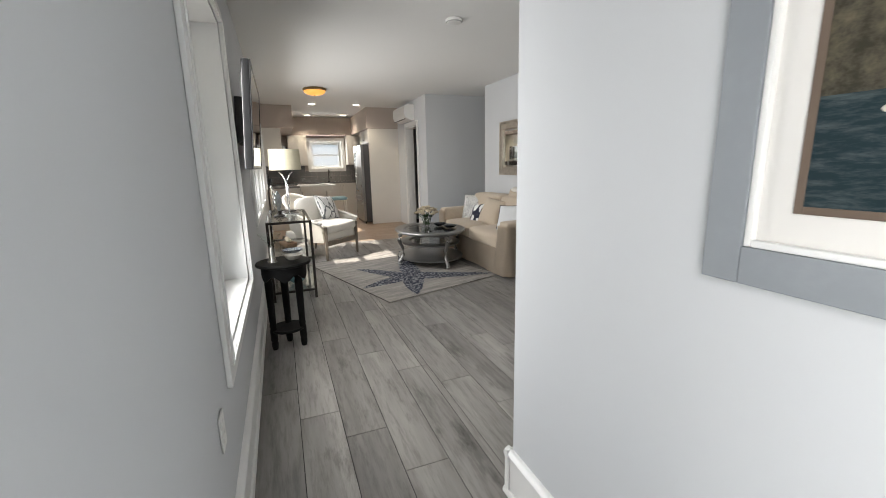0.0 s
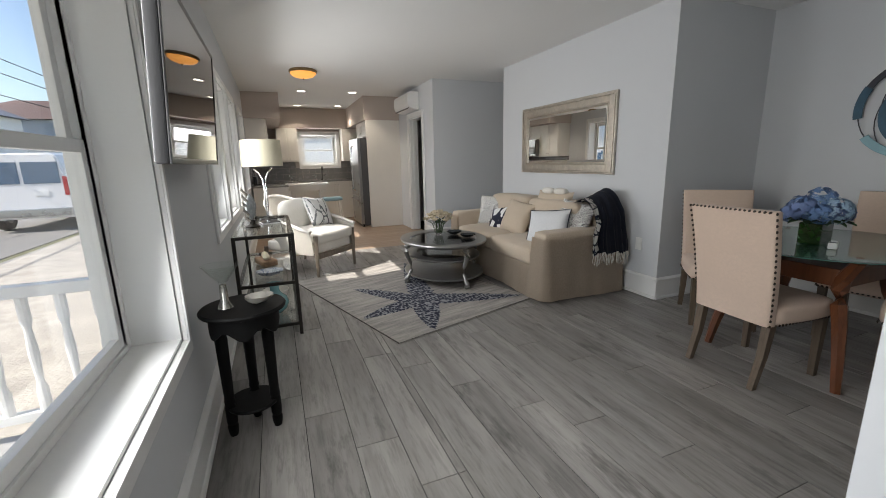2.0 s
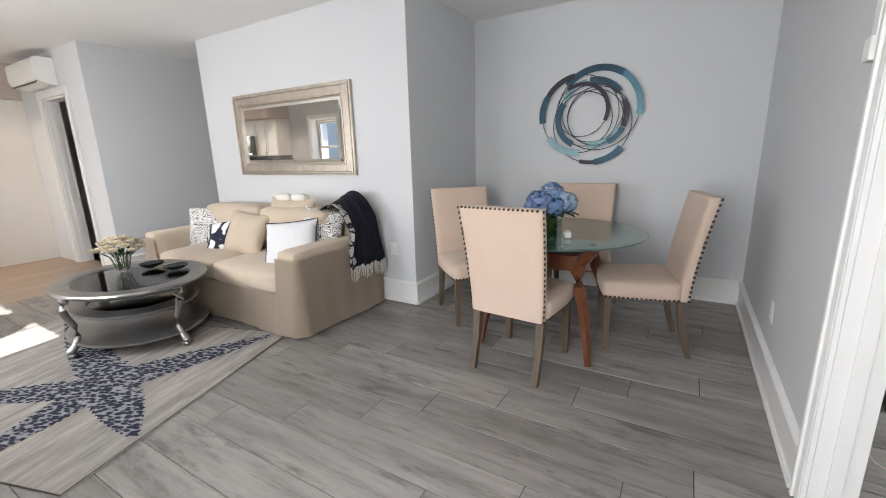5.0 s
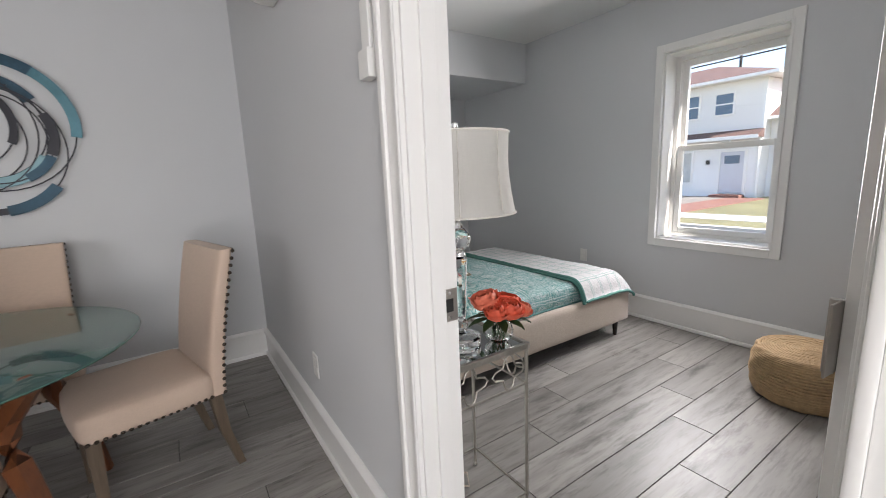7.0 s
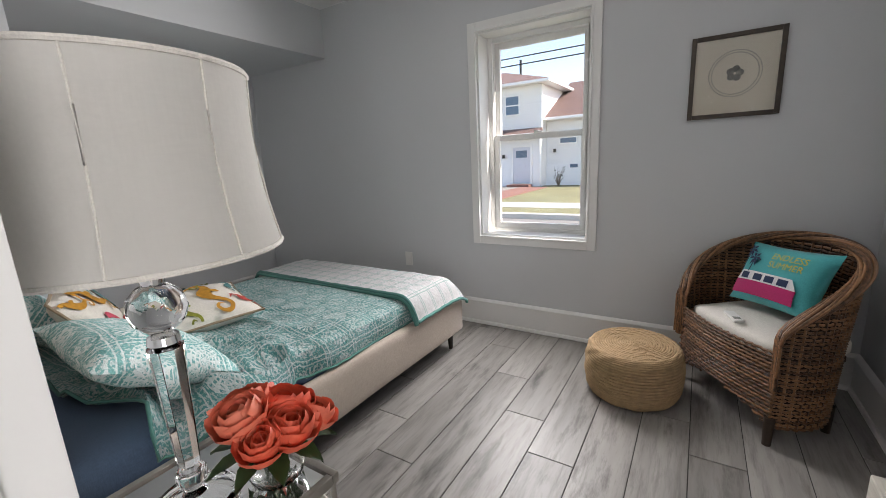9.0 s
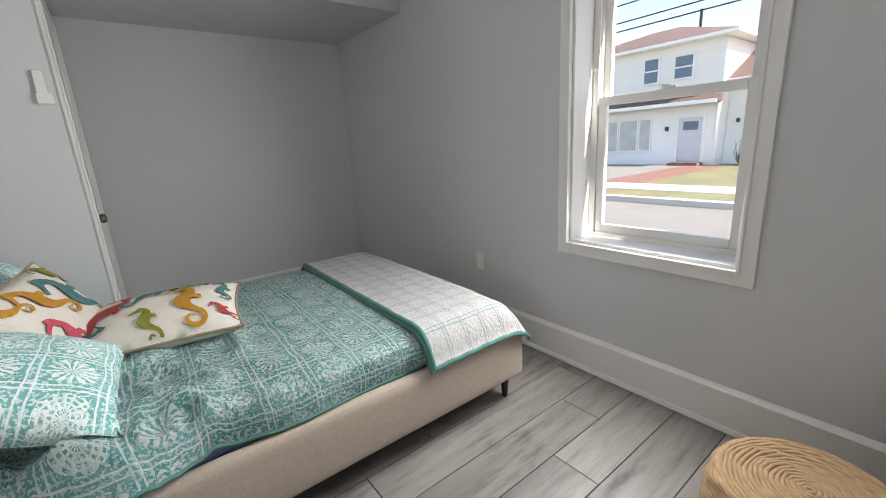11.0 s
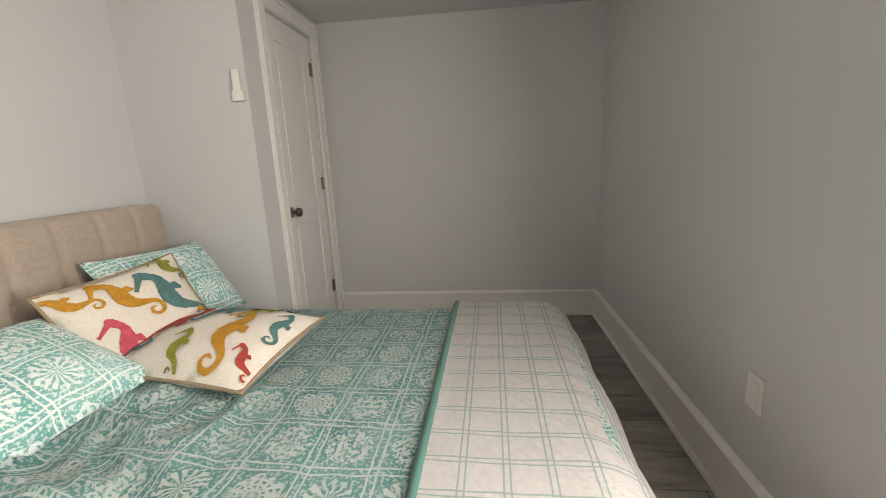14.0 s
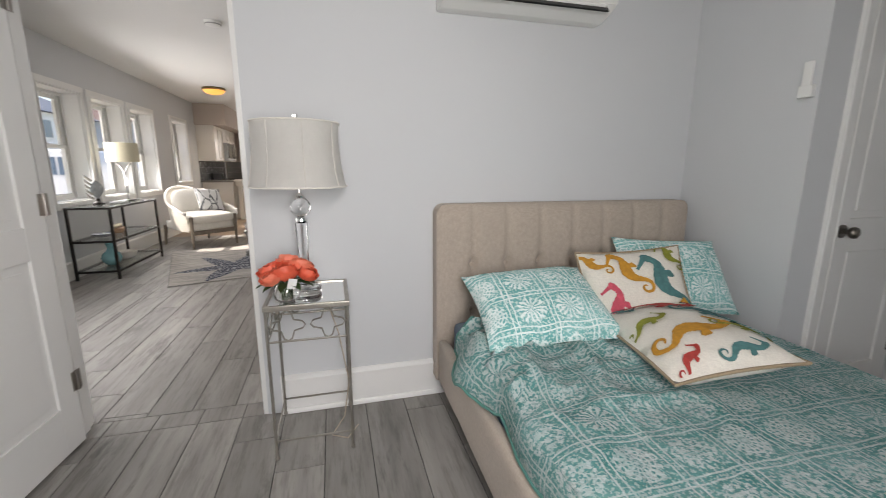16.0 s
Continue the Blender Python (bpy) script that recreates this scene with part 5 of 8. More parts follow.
casing("door_casing_living", Matrix(((1, 0, 0, 1.765), (0, 1, 0, 1.586), (0, 0, 1, 0), (0, 0, 0, 1))), 0.785, 2.03)
jamb("door_jamb_bedroom", Matrix(((1, 0, 0, 1.747), (0, 1, 0, 1.586), (0, 0, 1, 0.001), (0, 0, 0, 1))), 0.821, 2.048, 0.128)
strike = box_part("strike_plate", (2.5465, 1.462, 0.885), (2.5495, 1.510, 0.975), NICKEL, None, 0.0008)
# no hole is cut: a thin black block gives the dark of its inside
box_part("latch_hole", (2.5452, 1.476, 0.912), (2.5466, 1.498, 0.948), BLACK_PLASTIC, strike, 0.0, "black block for the shade inside the latch hole")
for z in (0.896, 0.964):
    bm = bmesh.new()
    rod(bm, (2.5455, 1.487, z), (2.5466, 1.487, z), 0.0045, seg=10)
    part("screw", bm, CHROME, strike)
tagged(strike, "brushed nickel strike plate on the door jamb", "strike plate", kind="structure")
panel_door("door_1", pose(1.803, 1.448, 0) @ Matrix(((-0.085, 0.9964, 0, 0), (-0.9964, -0.085, 0, 0), (0, 0, 1, 0), (0, 0, 0, 1))), 0.745, 2.02, "white two-panel bedroom door standing open")
tag_sign = thing("hanging_sign", "white wooden sign hung on the door knob by a rope", "sign", pose(1.80, 0.775, 0))
bm = bmesh.new()
tube(bm, [(0.0, -0.06, 0.70), (-0.005, -0.035, 0.80), (0.0, -0.02, 0.955), (0.0, 0.0, 0.965), (0.0, 0.02, 0.955), (-0.005, 0.035, 0.80), (0.0, 0.06, 0.70)], 0.006, 8)
part("rope", bm, CREAM, tag_sign)
box_part("board", (-0.012, -0.11, 0.40), (0.010, 0.11, 0.70), wood("white_washed_wood", (0.45, 0.42, 0.36), (0.66, 0.63, 0.57), 0.7), tag_sign, 0.003)
for z in (0.48, 0.55, 0.62):
    box_part("lettering", (0.0103, -0.075, z - 0.012), (0.012, 0.075, z + 0.012), plain("grey_lettering", (0.22, 0.23, 0.24), 0.7), tag_sign, 0.0)
casing("door_casing_closet", Matrix(((-1, 0, 0, 5.80), (0, -1, 0, 0.799), (0, 0, 1, 0), (0, 0, 0, 1))), 0.60, 2.03)
panel_door("door_2", Matrix(((-1, 0, 0, 5.795), (0, -1, 0, 0.812), (0, 0, 1, 0), (0, 0, 0, 1))), 0.59, 2.03, "white two-panel closet door, closed", hinge_zs=(0.31, 1.07, 1.83), metal=plain("aged_bronze_hardware", (0.22, 0.20, 0.18), 0.35, 1.0, vary=0.15))
casing("door_casing_kitchen", Matrix(((0, -1, 0, 2.949), (1, 0, 0, 8.22), (0, 0, 1, 0), (0, 0, 0, 1))), 0.70, 2.05)
jamb("door_jamb_kitchen", Matrix(((0, -1, 0, 2.949), (1, 0, 0, 8.22), (0, 0, 1, 0.001), (0, 0, 0, 1))), 0.70, 2.048, 0.142)
cupboard = thing("cupboard", "dark brown wooden cupboard in the unlit back room", "cupboard", pose(4.2, 8.0, 0))
DARKW = wood("dark_brown_wood", (0.02, 0.012, 0.008), (0.05, 0.03, 0.018), 0.5, "z")
box_part("body", (0.0, 0.0, 0.0), (0.39, 1.6, 1.9), DARKW, cupboard, 0.005)
for y in (0.03, 0.82):
    box_part("door", (-0.02, y, 0.08), (-0.001, y + 0.75, 1.85), DARKW, cupboard, 0.004)


# ---- bed ----
def bedspread_cloth(name, laid=False):
    """Shell print in a grid; laid cloth carries its own flat layout, so that the print follows the folds."""
    mat, nt, links, bsdf = nodes_of(name)
    vec = coords(nt, links)
    if laid:
        flat = nt.new("ShaderNodeAttribute")
        flat.attribute_name = "flat"
        vec = flat.outputs["Vector"]
    n0 = nt.new("ShaderNodeTexNoise")
    n0.inputs["Scale"].default_value = 9.0
    links.new(vec, n0.inputs["Vector"])
    warp = nt.new("ShaderNodeVectorMath")
    warp.operation = "MULTIPLY_ADD"
    links.new(n0.outputs["Color"], warp.inputs[0])
    warp.inputs[1].default_value = (0.022, 0.022, 0.0)
    links.new(vec, warp.inputs[2])
    sep = nt.new("ShaderNodeSeparateXYZ")
    links.new(warp.outputs[0], sep.inputs[0])
    P = 0.165
    masks, cells, ids = [], [], []
    for i in (0, 1):
        q = calc(nt, links, "MULTIPLY", sep.outputs[i], 1 / P)
        c = calc(nt, links, "SUBTRACT", calc(nt, links, "FRACT", q), 0.5)
        cells.append(c)
        ids.append(calc(nt, links, "FLOOR", q))
        d = calc(nt, links, "ABSOLUTE", calc(nt, links, "SUBTRACT", calc(nt, links, "ABSOLUTE", c), 0.44))
        masks.append(calc(nt, links, "LESS_THAN", d, 0.016))
    grid = calc(nt, links, "MAXIMUM", masks[0], masks[1])
    r = calc(nt, links, "SQRT", calc(nt, links, "ADD", calc(nt, links, "POWER", cells[0], 2.0), calc(nt, links, "POWER", cells[1], 2.0)))
    ang = calc(nt, links, "ARCTAN2", cells[0], cells[1])
    inside = calc(nt, links, "LESS_THAN", calc(nt, links, "ADD", r, calc(nt, links, "MULTIPLY", noise_of(nt, links, warp.outputs[0], 45, 2), 0.16)), 0.44)
    stray = calc(nt, links, "MULTIPLY", noise_of(nt, links, warp.outputs[0], 38, 3), 9.0)
    fan = calc(nt, links, "GREATER_THAN", calc(nt, links, "SINE", calc(nt, links, "ADD", calc(nt, links, "MULTIPLY", ang, 14.0), stray)), 0.1)
    ringm = calc(nt, links, "GREATER_THAN", calc(nt, links, "SINE", calc(nt, links, "MULTIPLY", r, 75.0)), 0.35)
    coral = calc(nt, links, "GREATER_THAN", noise_of(nt, links, warp.outputs[0], 75, 2), 0.5)
    comb = nt.new("ShaderNodeCombineXYZ")
    links.new(ids[0], comb.inputs[0]), links.new(ids[1], comb.inputs[1])
    wn_ = nt.new("ShaderNodeTexWhiteNoise")
    links.new(comb.outputs[0], wn_.inputs["Vector"])
    pick = wn_.outputs["Value"]
    a = calc(nt, links, "MULTIPLY", fan, calc(nt, links, "LESS_THAN", pick, 0.3))
    b = calc(nt, links, "MULTIPLY", coral, calc(nt, links, "GREATER_THAN", pick, 0.55))
    c = calc(nt, links, "MULTIPLY", calc(nt, links, "MAXIMUM", ringm, fan), calc(nt, links, "MULTIPLY", calc(nt, links, "GREATER_THAN", pick, 0.3), calc(nt, links, "LESS_THAN", pick, 0.55)))
    motif = calc(nt, links, "MULTIPLY", inside, calc(nt, links, "MAXIMUM", a, calc(nt, links, "MAXIMUM", b, c)))
    sprig = calc(nt, links, "MULTIPLY", calc(nt, links, "GREATER_THAN", noise_of(nt, links, warp.outputs[0], 105, 2), 0.535), 0.7)
    mask = calc(nt, links, "MAXIMUM", calc(nt, links, "MAXIMUM", grid, motif), sprig)
    fade = ramp(nt, links, noise_of(nt, links, vec, 16, 3), 0.2, 0.55)
    mask = calc(nt, links, "MULTIPLY", mask, calc(nt, links, "ADD", calc(nt, links, "MULTIPLY", fade, 0.4), 0.6))
    ground = mixed(nt, links, ramp(nt, links, noise_of(nt, links, vec, 7, 4), 0.3, 0.7), (0.085, 0.36, 0.345), (0.27, 0.57, 0.555))
    links.new(mixed(nt, links, mask, ground, (0.77, 0.86, 0.845)), bsdf.inputs["Base Color"])
    bsdf.inputs["Roughness"].default_value = 0.85
    bsdf.inputs["Sheen Weight"].default_value = 0.1
    quilt = noise_of(nt, links, coords(nt, links), 70, 3)
    bump_to(nt, links, bsdf, quilt, 0.8, 0.008)
    return mat


def checked_quilt(name):
    mat, nt, links, bsdf = nodes_of(name)
    vec = coords(nt, links)
    sep = nt.new("ShaderNodeSeparateXYZ")
    links.new(vec, sep.inputs[0])
    rows = []
    for i, p in ((0, 0.098), (1, 0.098), (2, 0.098)):
        f = calc(nt, links, "FRACT", calc(nt, links, "MULTIPLY", sep.outputs[i], 1 / p))
        d = calc(nt, links, "ABSOLUTE", calc(nt, links, "SUBTRACT", calc(nt, links, "ABSOLUTE", calc(nt, links, "SUBTRACT", f, 0.5)), 0.075))
        rows.append(calc(nt, links, "LESS_THAN", d, 0.022))
    m = calc(nt, links, "MAXIMUM", rows[0], rows[1])
    puff = noise_of(nt, links, vec, 60, 2)
    base = mixed(nt, links, ramp(nt, links, puff, 0.3, 0.7), (0.74, 0.73, 0.735), (0.82, 0.815, 0.815))
    links.new(mixed(nt, links, calc(nt, links, "MULTIPLY", m, 0.75), base, (0.30, 0.50, 0.46)), bsdf.inputs["Base Color"])
    bsdf.inputs["Roughness"].default_value = 0.9
    bump_to(nt, links, bsdf, puff, 0.7, 0.007)
    return mat


SPREAD = bedspread_cloth("teal_seashell_bedspread")
CHECK = checked_quilt("white_teal_check_quilt")
GREEN_BIND = fabric("sea_green_binding", (0.07, 0.22, 0.19), 0.1)
BED_LINEN = fabric("taupe_linen_upholstery", (0.47, 0.40, 0.335), 0.06, weave=650)
RAIL_LINEN = BED_LINEN
SHEET_BLUE = fabric("slate_blue_sheet", (0.10, 0.16, 0.26), 0.08)
DARK_LEG = plain("dark_espresso_wood", (0.015, 0.010, 0.008), 0.35, vary=0.2)

bed = thing("bed", "queen bed with a taupe tufted headboard and upholstered rails", "bed", pose(3.385, -0.72, 0, 0, 0, -0.9))
BW, BL = 1.475, 2.17
for nm, lo, hi in (("side_rail", (0.0, 0.0, 0.13), (0.055, BL - 0.12, 0.365)), ("side_rail", (BW - 0.055, 0.0, 0.13), (BW, BL - 0.12, 0.365)), ("foot_rail", (0.055, 0.0, 0.13), (BW - 0.055, 0.055, 0.365))):
    soft_part(nm, lo, hi, 0.02, RAIL_LINEN, bed, 0.004)
for x in (0.075, BW - 0.075):
    for y in (0.06, BL - 0.30):
        bm = bmesh.new()
        rod(bm, (x, y, 0.0), (x, y, 0.14), 0.014, 0.024, 16)
        part("leg", bm, DARK_LEG, bed, "tapered dark wooden leg")
bm = bmesh.new()


def head_at(u, v):
    x, z = BW * u, 0.12 + 0.925 * v
    chans = 8.0
    f = (u * chans) % 1.0
    groove = -0.011 * math.exp(-(min(f, 1 - f) / 0.09) ** 2) * (1 if 0.02 < u < 0.98 else 0)
    tuft = 0.0
    for zz in (0.74, 0.50):
        tuft -= 0.042 * math.exp(-(((z - zz) / 0.035) ** 2)) * math.exp(-(min(f, 1 - f) / 0.12) ** 2) * (1 if 0.05 < u < 0.95 else 0)
    bulge = 0.035 * (1 - abs(2 * u - 1) ** 8) * (1 - abs(2 * v - 1) ** 10)
    cut = 0.05
    dx, dz = max(0.0, cut - min(x, BW - x)), max(0.0, z - (1.045 - cut))
    if dx > 0 and dz > 0:
        k = math.hypot(dx, dz)
        if k > cut:
            x += math.copysign((1 - cut / k) * dx, BW / 2 - x)
            z -= (1 - cut / k) * dz
    return (x, BL - 0.09 - bulge - (groove + tuft), z)


front = sheet(bm, 130, 50, head_at)
rim = [front[i][0] for i in range(130)] + [front[-1][j] for j in range(1, 50)] + [front[i][-1] for i in range(128, -1, -1)] + [front[0][j] for j in range(48, 0, -1)]
backs = [bm.verts.new((v.co.x, BL - 0.004, v.co.z)) for v in rim]
for i in range(len(rim)):
    j = (i + 1) % len(rim)
    bm.faces.new((rim[i], rim[j], backs[j], backs[i]))
bm.faces.new(backs)
headboard = part("headboard", bm, BED_LINEN, bed, "channel-tufted taupe linen headboard", angle=60)
for k in range(1, 8):
    for zz in (0.74, 0.50):
        bm = bmesh.new()
        lathe(bm, [(0.012, 0.0), (0.010, 0.004), (0.0004, 0.006)], 12, m=Matrix.Translation((BW * k / 8, BL - 0.080, zz)) @ pose(0, 0, 0, 90, 0, 0))
        part("button", bm, BED_LINEN, headboard)
soft_part("mattress", (0.06, 0.06, 0.20), (BW - 0.06, BL - 0.14, 0.485), 0.06, SHEET_BLUE, bed, 0.004, "slate blue fitted sheet")

spread = thing("bedspread", "teal and white seashell print bedspread, rumpled near the pillows", "bedspread", pose(3.385, -0.72, 0, 0, 0, -0.9))
bm = bmesh.new()


def spread_at(u, v):
    y = 0.07 + 1.83 * v
    head = min(1.0, max(0.0, (v - 0.40) / 0.38))
    drop = 0.13
    full = (BW - 0.10) + 2 * drop
    s = u * full
    out = 0.055 * head * (1 + 0.5 * math.sin(y * 9))
    if s < drop:
        x, z = 0.05 - out * (1 - s / drop), 0.365 + 0.125 * (s / drop) + 0.02 * head
        x -= 0.012 * math.sin(math.pi * s / drop)
    elif s > full - drop:
        k = (full - s) / drop
        x, z = BW - 0.05, 0.36 + 0.13 * k
    else:
        x, z = 0.05 + (s - drop), 0.495
        e = min(s - drop, full - drop - s)
        z -= 0.03 * math.exp(-e / 0.025) - 0.012 * math.sin(min(1.0, e / 0.5) * 1.57)
    p = Vector((x * 3.2, y * 3.2, 1.7))
    z += 0.004 * noise.noise(p * 1.3) + 0.002 * noise.noise(p * 5)
    near = max(0.0, 1 - max(0.0, x - 0.05) / 0.85)
    rumple = head * near
    q = Vector((x * 2.3 - y * 1.6, x * 1.1 + y * 2.0, 5.2))
    ridge = 1 - abs(noise.noise(q * 1.5 + Vector((noise.noise(q * 0.9), 0, 0)))) * 2.6
    fine = 1 - abs(noise.noise(q * 3.9)) * 2.4
    top = 1.0 if drop <= s <= full - drop else 0.45
    z += top * rumple ** 0.8 * (0.068 * max(0.0, ridge) ** 1.6 + 0.030 * max(0.0, fine) ** 1.5 + 0.005)
    x += 0.022 * rumple * math.sin(11 * y + 2 * noise.noise(q))
    y += 0.05 * rumple * noise.noise(q * 1.7 + Vector((0, 9, 0)))
    y -= 0.05 * near * max(0.0, v - 0.93) / 0.07 * (1 + math.sin(x * 9))
    return (x, y, z)


flat = bm.verts.layers.float_vector.new("flat")
for i, row in enumerate(sheet(bm, 110, 140, spread_at)):
    for j, vert in enumerate(row):
        vert[flat] = (i / 109 * 1.635 - 0.08, 0.07 + 1.83 * j / 139, 0.0)
bmesh.ops.solidify(bm, geom=bm.faces[:], thickness=-0.012)
part("cloth", bm, bedspread_cloth("seashell_print_bedspread", True), spread, angle=80)
bm = bmesh.new()
tube(bm, [Vector(spread_at(0.0, i / 60)) + Vector((-0.003, 0, 0.006)) for i in range(61)] + [Vector(spread_at(i / 20, 1.0)) + Vector((0, 0.003, 0.006)) for i in range(1, 21)], 0.006, 6)
part("hem", bm, GREEN_BIND, spread, "sea green bound hem", angle=60)

quilt = thing("folded_quilt", "white quilt with a teal check folded over the bed's foot", "quilt", pose(3.385, -0.72, 0, 0, 0, -0.9))
bm = bmesh.new()


def quilt_at(u, v):
    top, low = 0.528, 0.335
    if v < 0.4:
        a = v / 0.4 * math.pi / 2
        y, z = -0.014 + 0.17 * (1 - math.cos(a)) + 0.006 * math.sin(u * 23), low + (top - low) * math.sin(a)
    else:
        y, z = 0.156 + (v - 0.4) / 0.6 * 0.375, top
    full = BW + 0.10
    w = u * full
    x = w - 0.05
    for e, sg in ((w, -1), (full - w, 1)):
        if e < 0.14:
            k = (1 - e / 0.14) ** 2
            z -= k * (0.13 * (z - low) / (top - low) + 0.01)
            x -= sg * 0.03 * k
    z += 0.005 * noise.noise(Vector((x * 6, y * 6, 0.4))) + 0.0018 * math.sin(x * 64) * math.sin(y * 64)
    return (x, y, z)


sheet(bm, 80, 56, quilt_at)
bmesh.ops.solidify(bm, geom=bm.faces[:], thickness=-0.016)
part("cloth", bm, CHECK, quilt, angle=80)
for off in (0.0, 0.014):
    bm = bmesh.new()
    tube(bm, [Vector(quilt_at(i / 70, 1.0)) + Vector((0, 0.008 + off * 0.6, -0.006 - off)) for i in range(71)], 0.012, 8)
    part("binding", bm, GREEN_BIND, quilt, "sea green bound edge", angle=60)
bm = bmesh.new()
tube(bm, [Vector(quilt_at(0.0, i / 40)) + Vector((-0.003, 0, -0.005)) for i in range(41)], 0.010, 8)
part("binding", bm, GREEN_BIND, quilt, "sea green bound edge", angle=60)


def basis(at, u, v):
    """A pose from a centre and two edge directions."""
    x = Vector(u).normalized()
    z = x.cross(Vector(v)).normalized()
    y = z.cross(x)
    return Matrix.Translation(at) @ Matrix((x, y, z)).transposed().to_4x4()


pillow("bed_pillow", "teal seashell print bed pillow lying on the bedspread", basis((3.785, 0.97, 0.635), (1.0, -0.04, 0.03), (0.0, 0.9, 0.42)), 0.60, 0.46, 0.19, SPREAD, "bed pillows")
pillow("bed_pillow", "teal seashell print bed pillow leaning on the headboard", basis((4.59, 1.08, 0.69), (0.98, -0.14, -0.05), (0.0, 0.62, 0.78)), 0.58, 0.42, 0.17, SPREAD, "bed pillows")

SEA_CREAM = fabric("cream_print_cotton", (0.78, 0.74, 0.66), 0.03)
JUTE_TRIM = fabric("tan_jute_edge", (0.33, 0.25, 0.16), 0.1)
INKS = [plain("coral_red_print", (0.42, 0.05, 0.04), 0.85, vary=0.35, scale=45), plain("pink_print", (0.55, 0.08, 0.12), 0.85, vary=0.35, scale=45), plain("ochre_print", (0.52, 0.25, 0.025), 0.85, vary=0.35, scale=45), plain("olive_print", (0.24, 0.25, 0.03), 0.85, vary=0.35, scale=45), plain("teal_print", (0.07, 0.19, 0.19), 0.85, vary=0.35, scale=45)]


def seahorse(cushion, w, h, t, cx, cy, size, spin, ink):
    """A printed seahorse: a long curved body with a snout and a curled tail, lying on the cushion's face."""
    bm = bmesh.new()
    keys = ((0.00, 0.47, 0.020), (0.02, 0.41, 0.062), (0.07, 0.33, 0.050), (0.09, 0.24, 0.058), (0.04, 0.13, 0.092), (-0.03, 0.01, 0.108), (-0.03, -0.12, 0.080), (0.04, -0.23, 0.050), (0.11, -0.33, 0.036),
            (0.11, -0.43, 0.030), (0.04, -0.49, 0.028), (-0.05, -0.46, 0.026), (-0.07, -0.38, 0.022), (-0.02, -0.34, 0.018), (0.03, -0.38, 0.008))
    line = []
    for i in range(len(keys) - 1):
        p0, p1, p2, p3 = (keys[max(0, min(len(keys) - 1, i + d))] for d in (-1, 0, 1, 2))
        for k in range(3):
            f = k / 3
            line.append(tuple(0.5 * (2 * p1[d] + (p2[d] - p0[d]) * f + (2 * p0[d] - 5 * p1[d] + 4 * p2[d] - p3[d]) * f * f + (3 * p1[d] - p0[d] - 3 * p2[d] + p3[d]) * f ** 3) for d in range(3)))
    line.append(keys[-1])
    snout = [(0.01, 0.41, 0.045), (-0.08, 0.37, 0.028), (-0.16, 0.33, 0.022), (-0.19, 0.32, 0.026)]
    fin = [(0.08, 0.10, 0.03), (0.14, 0.05, 0.055), (0.17, -0.02, 0.02)]
    c, s = math.cos(radians(spin)), math.sin(radians(spin))

    def place(x, y):
        px, py = cx + size * (c * x - s * y), cy + size * (s * x + c * y)
        a, b = max(-0.985, min(0.985, 2 * px / w)), max(-0.985, min(0.985, 2 * py / h))
        z = t / 2 * ((1 - abs(a) ** 2.6) * (1 - abs(b) ** 2.6)) ** 0.5 + 0.0075
        return Vector((a * w / 2 * (1 - 0.07 * (1 - b * b)), b * h / 2 * (1 - 0.07 * (1 - a * a)), z))

    for strand in (line, snout, fin):
        rows = []
        for i, (x, y, wd) in enumerate(strand):
            x0, y0, _ = strand[max(0, i - 1)]
            x1, y1, _ = strand[min(len(strand) - 1, i + 1)]
            n = Vector((-(y1 - y0), x1 - x0)).normalized() * wd * 0.88
            jag = 1 + 0.12 * (i % 2)
            rows.append([bm.verts.new(place(x + n.x * k * jag, y + n.y * k * jag)) for k in (-1, -0.33, 0.33, 1)])
        for p, q in zip(rows, rows[1:]):
            for k in range(3):
                bm.faces.new((p[k], p[k + 1], q[k + 1], q[k]))
    part("seahorse_print", bm, INKS[ink], cushion, angle=80)


scatter = pillow("throw_pillow", "cream throw pillow with colourful seahorses leaning on the pillows", basis((4.25, 0.935, 0.655), (0.335, -0.10, 0.03), (-0.08, 0.21, 0.265)), 0.48, 0.45, 0.14, SEA_CREAM, "seahorse pillows", JUTE_TRIM)
for cx, cy, sz, sp, ink in ((-0.12, -0.08, 0.26, 10, 1), (-0.04, 0.10, 0.25, 38, 2), (0.11, 0.04, 0.32, 28, 4), (-0.19, 0.15, 0.17, 60, 2), (0.05, -0.16, 0.17, -25, 0), (0.17, 0.17, 0.17, 35, 3), (0.19, -0.12, 0.16, 5, 2)):
    seahorse(scatter, 0.48, 0.45, 0.14, cx, cy, sz * 1.08, sp, ink)
lumbar = pillow("throw_pillow", "cream lumbar pillow with colourful seahorses lying on the bed", basis((4.20, 0.625, 0.588), (-0.12, -0.56, 0.02), (0.39, -0.10, 0.06)), 0.62, 0.43, 0.16, SEA_CREAM, "seahorse pillows", JUTE_TRIM)
for cx, cy, sz, sp, ink in ((-0.19, 0.01, 0.30, -28, 0), (0.12, -0.03, 0.32, 12, 2), (-0.02, -0.13, 0.20, 20, 3), (-0.03, 0.12, 0.24, -50, 4), (0.13, 0.15, 0.18, -35, 3), (0.26, 0.06, 0.17, 10, 4), (-0.25, -0.14, 0.19, -70, 4), (0.26, -0.13, 0.14, 40, 0)):
    seahorse(lumbar, 0.62, 0.43, 0.16, cx, cy, sz * 1.1, sp, ink)
jar = thing("glass_jar", "small clear glass jar on the floor under the bed", "jar", pose(3.56, -0.62, 0))
bm = bmesh.new()
